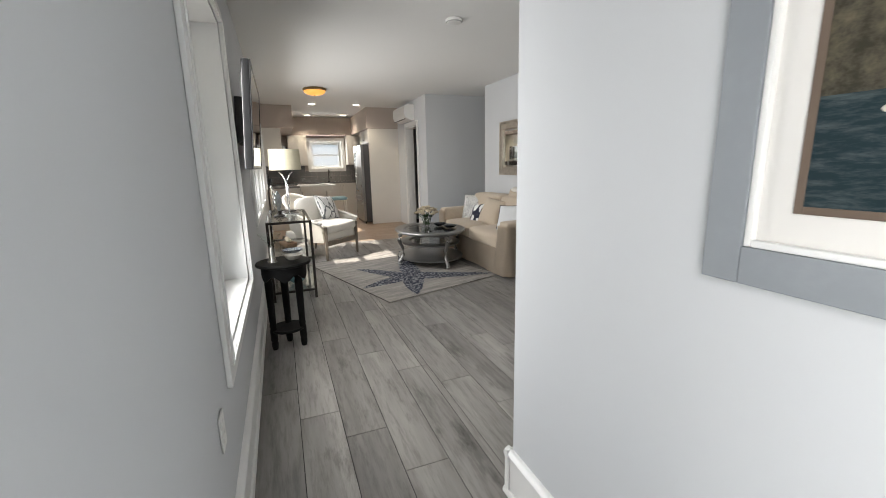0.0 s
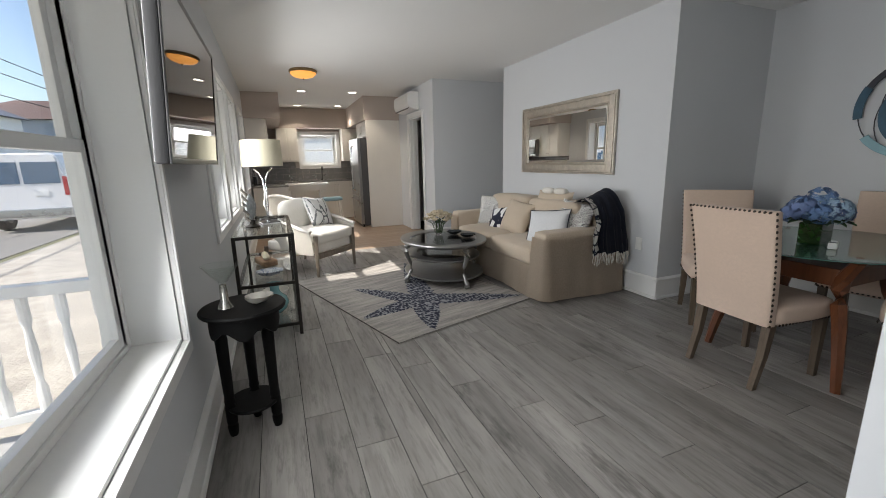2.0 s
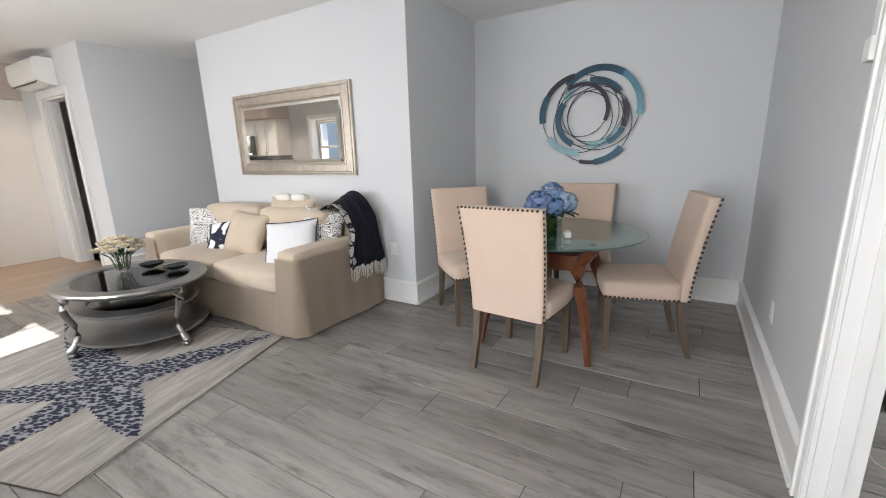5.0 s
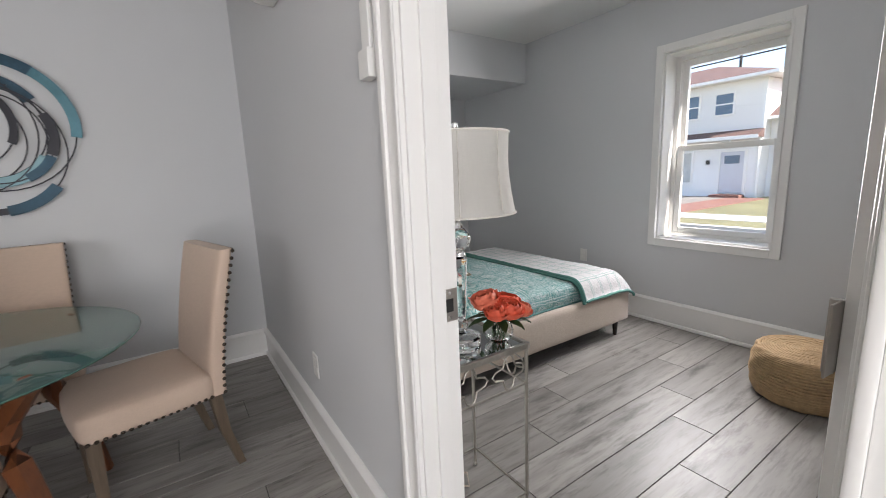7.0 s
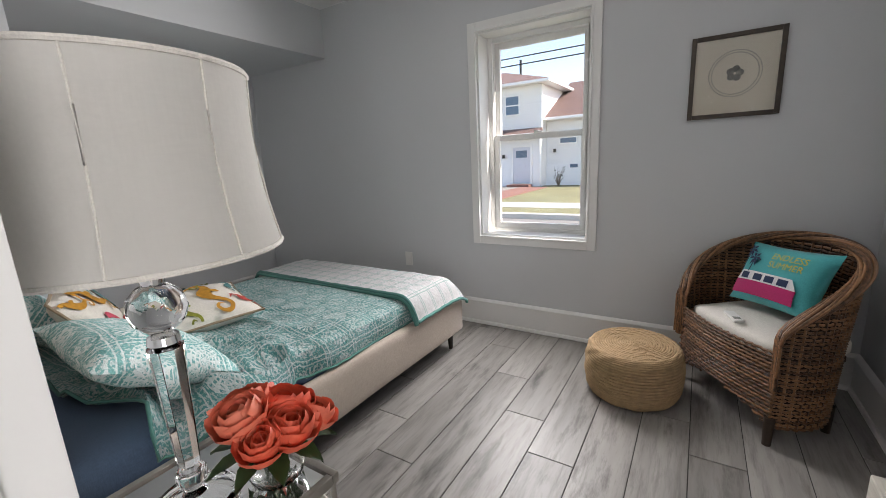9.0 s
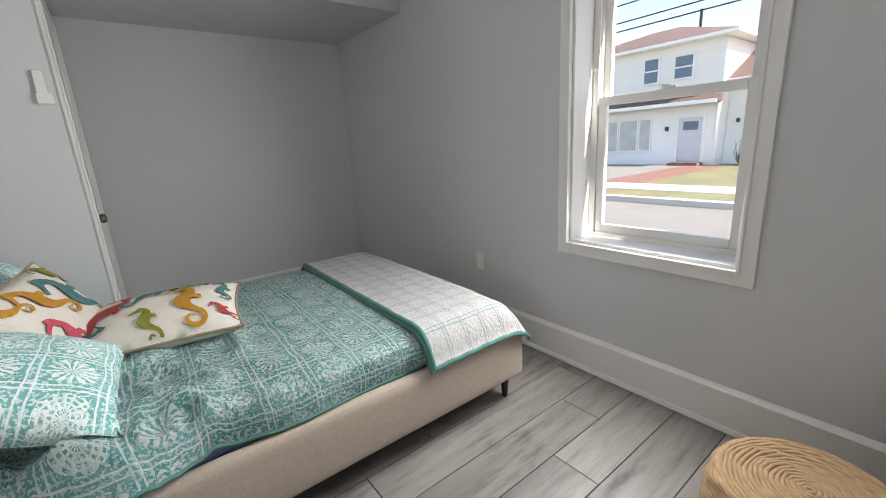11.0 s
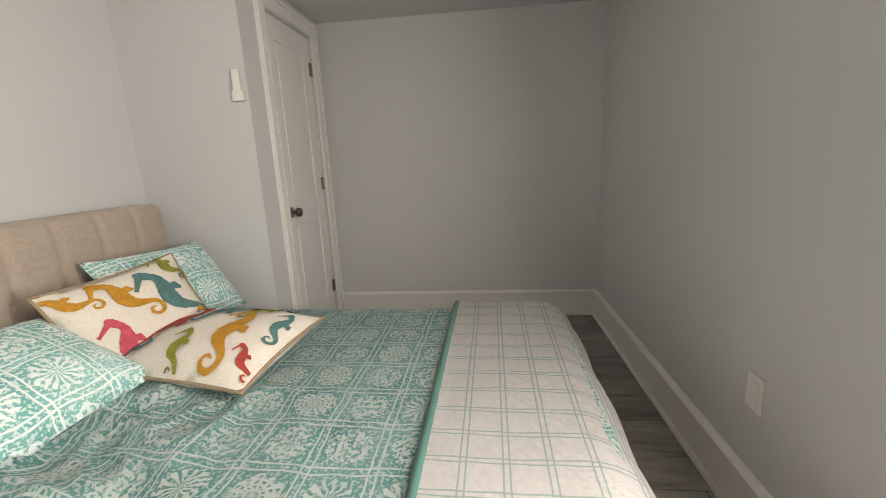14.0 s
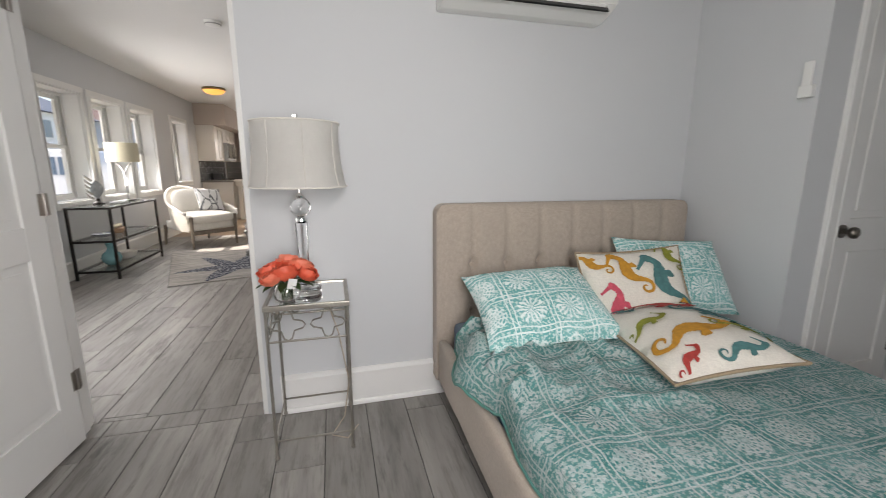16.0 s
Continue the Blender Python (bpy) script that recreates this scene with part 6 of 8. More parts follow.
lathe(bm, [(0.03, 0.0), (0.038, 0.01), (0.038, 0.07), (0.028, 0.09), (0.03, 0.10), (0.027, 0.10), (0.025, 0.09), (0.034, 0.07), (0.034, 0.012)], 20)
part("body", bm, TABLE_GLASS, jar)

# ---- nightstand, lamp and peonies ----
SILVER = plain("aged_silver_metal", (0.42, 0.40, 0.36), 0.35, 0.9, vary=0.25, scale=18, grain=80, bump=0.1)
night = thing("nightstand", "silver metal nightstand with a mirrored top", "nightstand", pose(2.655, 1.097, 0))
NX, NY, NZ = 0.315, 0.335, 0.68
for x in (0.0, NX):
    for y in (0.0, NY):
        bm = bmesh.new()
        rod(bm, (x, y, 0.012), (x, y, NZ - 0.012), 0.0065, seg=10)
        lathe(bm, [(0.006, 0.0), (0.011, 0.006), (0.010, 0.014), (0.006, 0.02)], 12, (x, y, 0.0))
        part("leg", bm, SILVER, night)
bm = bmesh.new()
for lo, hi in (((-0.010, -0.010, NZ - 0.018), (NX + 0.010, 0.006, NZ + 0.004)), ((-0.010, NY - 0.006, NZ - 0.018), (NX + 0.010, NY + 0.010, NZ + 0.004)), ((-0.010, 0.006, NZ - 0.018), (0.006, NY - 0.006, NZ + 0.004)), ((NX - 0.006, 0.006, NZ - 0.018), (NX + 0.010, NY - 0.006, NZ + 0.004))):
    box(bm, lo, hi, 0.003)
part("top_frame", bm, SILVER, night)
box_part("mirror_top", (0.006, 0.006, NZ - 0.010), (NX - 0.006, NY - 0.006, NZ - 0.002), MIRROR, night, 0.001, "mirrored glass top")
for z in (0.53, 0.085):
    bm = bmesh.new()
    tube(bm, [(0, 0, z), (NX, 0, z), (NX, NY, z), (0, NY, z)], 0.005, 8, True)
    part("stretcher", bm, SILVER, night)
bm = bmesh.new()
for x0, y0, x1, y1 in ((0, 0, NX, 0), (NX, 0, NX, NY), (NX, NY, 0, NY), (0, NY, 0, 0)):
    for k in range(2):
        pts = []
        for i in range(25):
            a = 2 * math.pi * i / 24
            r = 0.5 + 0.16 * math.cos(4 * a)
            f = 0.25 + 0.5 * k + 0.33 * r * math.cos(a)
            pts.append((x0 + (x1 - x0) * f, y0 + (y1 - y0) * f, 0.597 + 0.098 * r * math.sin(a)))
        tube(bm, pts[:-1], 0.0035, 6, True)
part("lattice", bm, SILVER, night, "openwork quatrefoil lattice", angle=60)

glamp = thing("table_lamp", "crystal column table lamp with a white drum shade", "table lamp", pose(2.80, 1.27, NZ - 0.001))
bm = bmesh.new()
lathe(bm, [(0.062, 0.0), (0.068, 0.006), (0.068, 0.026), (0.060, 0.032), (0.0001, 0.032)], 36)
part("base", bm, CLEAR, glamp, "thick clear glass disc", angle=35)
bm = bmesh.new()
lathe(bm, [(0.012, 0.032), (0.020, 0.040), (0.012, 0.050), (0.024, 0.066), (0.024, 0.082), (0.012, 0.096)], 10)
part("lower_bead", bm, CLEAR, glamp, angle=20)
bm = bmesh.new()
lathe(bm, [(0.018, 0.098), (0.026, 0.29), (0.028, 0.31)], 8)
part("column", bm, CLEAR, glamp, "faceted crystal column", angle=15)
bm = bmesh.new()
lathe(bm, [(0.014, 0.31), (0.024, 0.318), (0.022, 0.330), (0.012, 0.338)], 20)
part("collar", bm, CHROME, glamp)
bm = bmesh.new()
bmesh.ops.create_icosphere(bm, subdivisions=2, radius=0.043, matrix=Matrix.Translation((0, 0, 0.376)))
part("ball", bm, CLEAR, glamp, "faceted crystal ball", angle=5)
bm = bmesh.new()
lathe(bm, [(0.016, 0.414), (0.018, 0.424), (0.010, 0.432), (0.006, 0.44), (0.005, 0.715), (0.004, 0.732), (0.011, 0.742), (0.010, 0.754), (0.0004, 0.760)], 14)
rod(bm, (-0.165, 0, 0.722), (0.165, 0, 0.722), 0.0025), rod(bm, (0, -0.165, 0.722), (0, 0.165, 0.722), 0.0025)
part("rod_and_finial", bm, CHROME, glamp)
bm = bmesh.new()
sheet(bm, 64, 10, lambda u, v: ((0.192 - 0.020 * v - 0.010 * math.sin(math.pi * v)) * math.cos(2 * math.pi * u), (0.192 - 0.020 * v - 0.010 * math.sin(math.pi * v)) * math.sin(2 * math.pi * u), 0.462 + 0.258 * v), True)
bmesh.ops.solidify(bm, geom=bm.faces[:], thickness=0.003)
shade = part("shade", bm, fabric("white_shade_fabric", (0.82, 0.805, 0.77), 0.02, weave=420, bump=0.06, thread=0.97), glamp, "white fabric bell shade", angle=60)
for z, r in ((0.464, 0.193), (0.719, 0.173)):
    bm = bmesh.new()
    tube(bm, [(r * math.cos(2 * math.pi * i / 48), r * math.sin(2 * math.pi * i / 48), z) for i in range(48)], 0.004, 6, True)
    part("shade_trim", bm, CREAM, shade)
for k in range(8):
    bm = bmesh.new()
    a = 2 * math.pi * k / 8 + 0.2
    tube(bm, [((0.193 - 0.020 * v - 0.010 * math.sin(math.pi * v)) * math.cos(a), (0.193 - 0.020 * v - 0.010 * math.sin(math.pi * v)) * math.sin(a), 0.464 + 0.255 * v) for v in (0, 0.25, 0.5, 0.75, 1)], 0.0018, 5)
    part("seam", bm, CREAM, shade)

def peony_bloom(at, r, rng):
    """A round double flower: cupped, overlapping petals in four layers; gives the heart and each outer petal."""
    heart, petals = bmesh.new(), []
    way = (Vector(at) * Vector((6, 6, 0)) + Vector((0, 0, 1))).normalized()
    turn = Vector((0, 0, 1)).rotation_difference(way).to_matrix()
    for layer, (rad, count, high) in enumerate(((1.0, 6, 1.75), (0.86, 6, 2.1), (0.66, 5, 2.35), (0.42, 4, 2.6))):
        for i in range(count):
            mid = 2 * math.pi * (i + 0.5 * (layer % 2)) / count + rng.uniform(-0.2, 0.2)
            half, top = 3.9 / count, high + rng.uniform(-0.2, 0.1)
            bm = heart
            if layer < 3:
                bm = bmesh.new()
                petals.append(bm)
            rows = []
            for j in range(6):
                v = j / 5
                row = []
                for k in range(5):
                    w = k / 2 - 1
                    pol = 0.25 + (top - 0.25) * v - 0.16 * w * w * v
                    q = rad * r * (1 + 0.05 * rng.uniform(-1, 1) * v - 0.06 * (1 - w * w) * (1 - v) + 0.10 * v * v * (layer == 0) + 0.02 * math.sin(w * 9 + i) * v)
                    az = mid + half * w * (0.35 + 0.65 * math.sin(min(1.0, v * 1.15) * 1.57))
                    row.append(bm.verts.new(Vector(at) + turn @ Vector((q * math.sin(pol) * math.cos(az), q * math.sin(pol) * math.sin(az), -0.9 * q * math.cos(pol)))))
                rows.append(row)
            for a, b in zip(rows, rows[1:]):
                for k in range(4):
                    bm.faces.new((a[k], a[k + 1], b[k + 1], b[k]))
    return heart, petals


peony = thing("peony_arrangement", "coral peonies in a round clear glass bowl", "flowers", pose(2.735, 1.155, NZ - 0.001))
bm = bmesh.new()
lathe(bm, [(0.028, 0.0), (0.048, 0.018), (0.054, 0.042), (0.046, 0.068), (0.038, 0.080), (0.036, 0.079), (0.043, 0.066), (0.050, 0.042), (0.044, 0.02), (0.022, 0.005)], 32)
part("vase", bm, CLEAR, peony, angle=60)
CORAL = [plain("coral_petals", (0.80, 0.135, 0.07), 0.55, vary=0.22, scale=35, bump=0.15), plain("salmon_petals", (0.86, 0.22, 0.13), 0.55, vary=0.22, scale=35, bump=0.15)]
rng = random.Random(31)
for i, (x, y, z, r) in enumerate(((0.0, -0.035, 0.145, 0.058), (0.06, 0.015, 0.155, 0.054), (-0.06, 0.0, 0.14, 0.053), (0.01, 0.05, 0.165, 0.052), (0.09, -0.04, 0.13, 0.044), (-0.05, -0.065, 0.125, 0.044), (-0.055, 0.055, 0.14, 0.044))):
    heart, petals = peony_bloom((x, y, z), r * 0.92, rng)
    bloom = part("bloom", heart, CORAL[i % 2], peony, "ruffled coral peony", angle=80)
    for petal in petals:
        part("petal", petal, CORAL[i % 2], bloom, angle=80)
bm = bmesh.new()
for k in range(10):
    a = k * 0.66
    leaf_blade(bm, (0.03 * math.cos(a), 0.03 * math.sin(a), 0.085), (math.cos(a), math.sin(a), 0.15), 0.085, 0.035)
    tube(bm, [(0.02 * math.cos(a), 0.02 * math.sin(a), 0.01), (0.03 * math.cos(a + 1), 0.03 * math.sin(a + 1), 0.10)], 0.003, 5)
part("leaves", bm, LEAF, peony, angle=80)
bm = bmesh.new()
box(bm, (-0.016, -0.001, -0.022), (0.016, 0.001, 0.022), m=Matrix.Translation((0.03, -0.075, 0.095)) @ pose(0, 0, 0, 15, 10, 12))
part("tag", bm, PLASTIC, peony, "small white paper tag")
bm = bmesh.new()
tube(bm, [Vector(p) - Vector((2.80, 1.27, NZ - 0.001)) for p in ((2.86, 1.44, 0.66), (2.93, 1.45, 0.40), (2.97, 1.40, 0.16), (2.94, 1.30, 0.03), (2.88, 1.20, 0.006), (2.95, 1.16, 0.006), (3.0, 1.25, 0.006))], 0.003, 6)
part("power_cord", bm, plain("pale_cord", (0.5, 0.42, 0.33), 0.5), glamp, "pale cord trailing to the floor")

# ---- wicker armchair and pouf ----
def rattan(name):
    mat, nt, links, bsdf = nodes_of(name)
    geo = nt.new("ShaderNodeNewGeometry")
    fine = noise_of(nt, links, coords(nt, links), 70, 4)
    tone = calc(nt, links, "ADD", calc(nt, links, "MULTIPLY", geo.outputs["Random Per Island"], 0.45), calc(nt, links, "MULTIPLY", fine, 0.75))
    links.new(mixed(nt, links, ramp(nt, links, tone, 0.3, 0.85), (0.020, 0.008, 0.004), (0.30, 0.15, 0.070)), bsdf.inputs["Base Color"])
    bsdf.inputs["Roughness"].default_value = 0.42
    bump_to(nt, links, bsdf, fine, 0.4, 0.002)
    return mat


WICKER = rattan("brown_rattan")
WM = pose(1.83, -0.772, 0, 0, 0, -53.5)
wick = thing("wicker_armchair", "brown woven rattan armchair with a rounded back", "armchair", WM)
WW, WD = 0.335, 0.29


def rim_at(a):
    """Plan of the shell: a from 0 (one arm) to 1 (other arm)."""
    t = math.pi * (-0.17 + 1.34 * a)
    x = -math.cos(t) * WW * 1.02
    y = -math.sin(t) * WD * 0.95
    return x, y


def rim_height(a):
    return 0.50 + 0.31 * math.sin(math.pi * a) ** 0.75


weave = bmesh.new()
rows_n = 46
for k in range(rows_n):
    z = 0.085 + 0.0165 * k
    pts = []
    n = 72
    for i in range(n + 1):
        a = i / n
        if rim_height(a) < z:
            continue
        x, y = rim_at(a)
        g = 1.0 + (0.13 * max(0.0, z - 0.40) / 0.42) * (0.4 + 0.6 * math.sin(math.pi * a)) - 0.05 * max(0, 0.35 - z) / 0.3
        wob = 0.005 * math.cos(math.pi * i + math.pi * k)
        pts.append(((x * (g + wob * 3)), y * (g + wob * 3), z + 0.002 * math.sin(i * 1.7 + k)))
    if len(pts) > 3:
        tube(weave, pts, 0.0062, 5)
for k in range(21):
    z = 0.105 + 0.0165 * k
    if z > 0.43:
        continue
    n = 30
    arch = lambda f: 0.085 + 0.075 * math.sin(math.pi * f)
    pts = []
    x0, y0 = rim_at(0)
    x1, y1 = rim_at(1)
    for i in range(n + 1):
        f = i / n
        if z < arch(f):
            if len(pts) > 2:
                tube(weave, pts, 0.0062, 5)
            pts = []
            continue
        pts.append((x0 + (x1 - x0) * f, y0 + 0.035 * math.sin(math.pi * f) + 0.005 * math.cos(math.pi * (i + k)), z))
    if len(pts) > 2:
        tube(weave, pts, 0.0062, 5)
tagged(part("woven_body", weave, WICKER, wick, "woven rattan strands", angle=80), kind="stuff")
stakes = bmesh.new()
for i in range(37):
    a = i / 36
    x, y = rim_at(a)
    top = rim_height(a)
    pts = []
    for j in range(6):
        z = 0.08 + (top - 0.08) * j / 5
        g = 1.0 + (0.13 * max(0.0, z - 0.40) / 0.42) * (0.4 + 0.6 * math.sin(math.pi * a)) - 0.05 * max(0, 0.35 - z) / 0.3
        pts.append((x * g, y * g, z))
    tube(stakes, pts, 0.0055, 5)
tagged(part("stakes", stakes, WICKER, wick, angle=80), kind="stuff")
lining = bmesh.new()


def lining_at(a, v):
    z = 0.10 + (rim_height(a) - 0.11) * v
    x, y = rim_at(a)
    g = 1.0 + (0.13 * max(0.0, z - 0.40) / 0.42) * (0.4 + 0.6 * math.sin(math.pi * a)) - 0.05 * max(0, 0.35 - z) / 0.3
    return (x * g, y * g, z)


# solid sheet whose near-black colour stands for the shade between the strands
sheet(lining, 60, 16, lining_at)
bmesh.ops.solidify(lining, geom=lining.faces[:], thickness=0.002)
part("inner_weave", lining, plain("dark_gap_shade", (0.022, 0.010, 0.005), 0.7, vary=0.4, scale=60, grain=200, bump=0.5), wick, angle=80)
bm = bmesh.new()
for k in range(18):
    pts = []
    for i in range(-9, 82):
        a = min(1.0, max(0.0, i / 72))
        x, y = rim_at(a)
        z = rim_height(a)
        low = max(0, -i, i - 72)
        g = 1.0 + (0.13 * max(0.0, z - 0.40) / 0.42) * (0.4 + 0.6 * math.sin(math.pi * a))
        turn = 2 * math.pi * k / 18 + 0.16 * i
        d = (0.024 if k % 3 else 0.012) * math.cos(turn) / 0.31
        pts.append((x * (g + d), y * (g + d) + (0.012 if low else 0.0), z + 0.010 + 0.018 * math.sin(turn) - 0.026 * low))
    tube(bm, pts, 0.0062, 6)
tagged(part("rolled_rim", bm, WICKER, wick, "wrapped rattan rim", angle=80), kind="stuff")
for a in (0.0, 1.0, 0.3, 0.7):
    bm = bmesh.new()
    x, y = rim_at(a)
    rod(bm, (x * 0.97, y * 0.97, 0.0), (x * 0.97, y * 0.97, 0.13), 0.017, 0.021, 12)
    part("leg", bm, DARKW, wick)
box_part("seat_board", (-0.25, -0.22, 0.33), (0.25, 0.10, 0.36), DARKW, wick, 0.004)
seat_pad = soft_part("seat_pad", (-0.262, -0.235, 0.361), (0.262, 0.118, 0.445), 0.03, CREAM, wick, 0.01, "thick cream seat cushion")
TEAL = fabric("turquoise_cotton", (0.06, 0.40, 0.42), 0.06)
PINK = fabric("magenta_print", (0.42, 0.012, 0.12), 0.06)
pil = pillow("throw_pillow", "turquoise throw pillow with a pink and white van print", WM @ basis((0.0, -0.12, 0.64), (-1.0, -0.03, 0.05), (-0.04, -0.42, 0.90)), 0.44, 0.31, 0.13, TEAL)


def print_patch(cushion, name, outline, mat, w, h, t, lift=0.0085):
    """A flat printed shape on a cushion's face."""
    bm = bmesh.new()
    vs = []
    cxm, cym = sum(p[0] for p in outline) / len(outline), sum(p[1] for p in outline) / len(outline)

    def on(x, y):
        a, b = max(-0.98, min(0.98, 2 * x / w)), max(-0.98, min(0.98, 2 * y / h))
        return Vector((x * (1 - 0.07 * (1 - b * b)), y * (1 - 0.07 * (1 - a * a)), t / 2 * ((1 - abs(a) ** 2.6) * (1 - abs(b) ** 2.6)) ** 0.5 + lift))

    dense = []
    for (xa, ya), (xb, yb) in zip(outline, outline[1:] + outline[:1]):
        dense += [(xa + (xb - xa) * k / 6, ya + (yb - ya) * k / 6) for k in range(6)]
    rings = []
    for f in (1.0, 0.75, 0.5, 0.25):
        rings.append([bm.verts.new(on(cxm + (x - cxm) * f, cym + (y - cym) * f)) for x, y in dense])
    for p, q in zip(rings, rings[1:]):
        for i in range(len(p)):
            bm.faces.new((p[i], p[(i + 1) % len(p)], q[(i + 1) % len(p)], q[i]))
    bm.faces.new(rings[-1])
    return part(name, bm, mat, cushion, angle=80)


NAVY_PRINT = fabric("navy_print", (0.012, 0.03, 0.085), 0.1)
YELLOW = fabric("yellow_print", (0.55, 0.50, 0.05), 0.05)
print_patch(pil, "van_print", [(-0.185, -0.055), (-0.165, -0.005), (0.12, -0.005), (0.15, -0.055)], WHITE_CLOTH, 0.44, 0.31, 0.13)
print_patch(pil, "van_print", [(-0.19, -0.125), (-0.187, -0.055), (0.152, -0.055), (0.145, -0.125)], PINK, 0.44, 0.31, 0.13)
for x in (-0.155, -0.075, -0.01, 0.06):
    print_patch(pil, "van_window_print", [(x, -0.048), (x, -0.015), (x + 0.05, -0.015), (x + 0.05, -0.048)], NAVY_PRINT, 0.44, 0.31, 0.13, 0.0105)
for x, y in ((-0.17, 0.105), (-0.12, 0.065)):
    for k in range(6):
        a = k * 1.047
        c, s = math.cos(a), math.sin(a)
        print_patch(pil, "palm_print", [(x, y), (x + 0.022 * c - 0.008 * s, y + 0.022 * s + 0.008 * c), (x + 0.042 * c, y + 0.042 * s - 0.008), (x + 0.022 * c + 0.008 * s, y + 0.022 * s - 0.008 * c)], NAVY_PRINT, 0.44, 0.31, 0.13)
    print_patch(pil, "palm_print", [(x - 0.003, y), (x + 0.003, y), (x + 0.0, -0.01), (x - 0.008, -0.01)], NAVY_PRINT, 0.44, 0.31, 0.13)
for text, y in (("ENDLESS", 0.070), ("SUMMER", 0.030)):
    cu = bpy.data.curves.new("words", "FONT")
    cu.body, cu.size, cu.align_x = text, 0.042, "CENTER"
    tmp = bpy.data.objects.new("words", cu)
    scene.collection.objects.link(tmp)
    me = bpy.data.meshes.new_from_object(tmp.evaluated_get(bpy.context.evaluated_depsgraph_get()))
    bpy.data.objects.remove(tmp)
    for v in me.vertices:
        x, yy = v.co.x + 0.055, v.co.y + y
        a, b = 2 * x / 0.44, 2 * yy / 0.31
        v.co = Vector((x, yy, 0.065 * (max(0, (1 - abs(a) ** 2.6) * (1 - abs(b) ** 2.6))) ** 0.5 + 0.0095))
    me.materials.append(YELLOW)
    ob = new("lettering", me)
    ob.parent = pil
remote = thing("remote_control", "white remote control lying on the seat cushion", "remote", WM @ pose(0.02, 0.08, 0.452, 0, 0, 70))
box_part("body", (-0.022, -0.065, 0.0), (0.022, 0.065, 0.014), PLASTIC, remote, 0.004)
box_part("display", (-0.015, 0.02, 0.014), (0.015, 0.05, 0.0148), plain("grey_display", (0.2, 0.22, 0.2), 0.3), remote, 0.0)

JUTE = plain("braided_jute", (0.42, 0.285, 0.155), 0.85, vary=0.3, scale=30, grain=200, bump=0.6, dist=0.003)
pouf = thing("pouf", "round braided jute floor pouf", "pouf", pose(2.325, -0.655, 0) @ Matrix.Diagonal((0.87, 0.87, 0.92, 1)))
turns = []
for k in range(17):
    turns.append((0.012 + 0.0138 * k, 0.289 + 0.005 * math.cos(k / 16 * 1.57)))
for k in range(1, 24):
    a = math.pi * (k / 24)
    turns.append((0.228 + 0.042 * math.sin(a) ** 0.8, 0.152 + 0.137 * math.cos(a)))
for j, (r, z) in enumerate(turns):
    n = max(14, int(r * 150))
    pts, rad = [], []
    for i in range(n):
        a = 2 * math.pi * i / n
        tw = 0.0022 * math.sin(i * 2.2 + j)
        pts.append(((r + tw) * math.cos(a), (r + tw) * math.sin(a), z + tw))
        rad.append(0.0086 + 0.0016 * math.sin(i * 1.9 + j))
    bm = bmesh.new()
    tube(bm, pts, rad, 6, True)
    part("braid", bm, JUTE, pouf, angle=80)
bm = bmesh.new()
lathe(bm, [(0.21, 0.012), (0.25, 0.08), (0.255, 0.15), (0.25, 0.22), (0.21, 0.272), (0.0004, 0.285)], 40)
part("filling", bm, JUTE, pouf, angle=80)


# ---- pictures ----
def frame_rect(bm, w, h, d0, d1, y0, y1, bev=0.002):
    for lo, hi in (((d0, y0, d0), (d1, y1, h - d0)), ((w - d1, y0, d0), (w - d0, y1, h - d0)), ((d1, y0, d0), (w - d1, y1, d1)), ((d1, y0, h - d1), (w - d1, y1, h - d0))):
        box(bm, lo, hi, bev)


PAPER = plain("cream_mat_board", (0.62, 0.58, 0.49), 0.8, vary=0.04, scale=6, grain=150)
shellpic = thing("framed_picture", "sand dollar print in a dark wooden frame", "picture", Matrix(((-1, 0, 0, 2.175), (0, 1, 0, -1.158), (0, 0, 1, 1.405), (0, 0, 0, 1))) @ Matrix.Diagonal((-1, 1, 1, 1)) @ Matrix.Translation((-0.395, 0, 0)))
bm = bmesh.new()
frame_rect(bm, 0.395, 0.41, 0.0, 0.022, 0.0, 0.022)
part("frame", bm, wood("dark_walnut", (0.03, 0.022, 0.016), (0.075, 0.055, 0.04), 0.4), shellpic)
box_part("mat_board", (0.022, 0.002, 0.022), (0.373, 0.010, 0.388), PAPER, shellpic, 0.0)
bm = bmesh.new()
for r in (0.112, 0.100):
    tube(bm, [(0.1975 + r * math.cos(2 * math.pi * i / 40), 0.0105, 0.215 + r * math.sin(2 * math.pi * i / 40)) for i in range(40)], 0.0025, 5, True)
part("embossed_ring", bm, plain("grey_emboss", (0.42, 0.40, 0.35), 0.8), shellpic)
bm = bmesh.new()
for a in range(5):
    t = a * 1.257 + 0.5
    lathe(bm, [(0.017, 0.0), (0.012, 0.002), (0.0004, 0.003)], 12, m=Matrix.Translation((0.1975 + 0.022 * math.cos(t), 0.0102, 0.215 + 0.022 * math.sin(t))) @ pose(0, 0, 0, -90, 0, 0))
part("flower_print", bm, plain("grey_print", (0.13, 0.13, 0.12), 0.8, vary=0.3, scale=60), shellpic)
box_part("glazing", (0.022, 0.0145, 0.022), (0.373, 0.0165, 0.388), PANE, shellpic, 0.0).visible_shadow = False


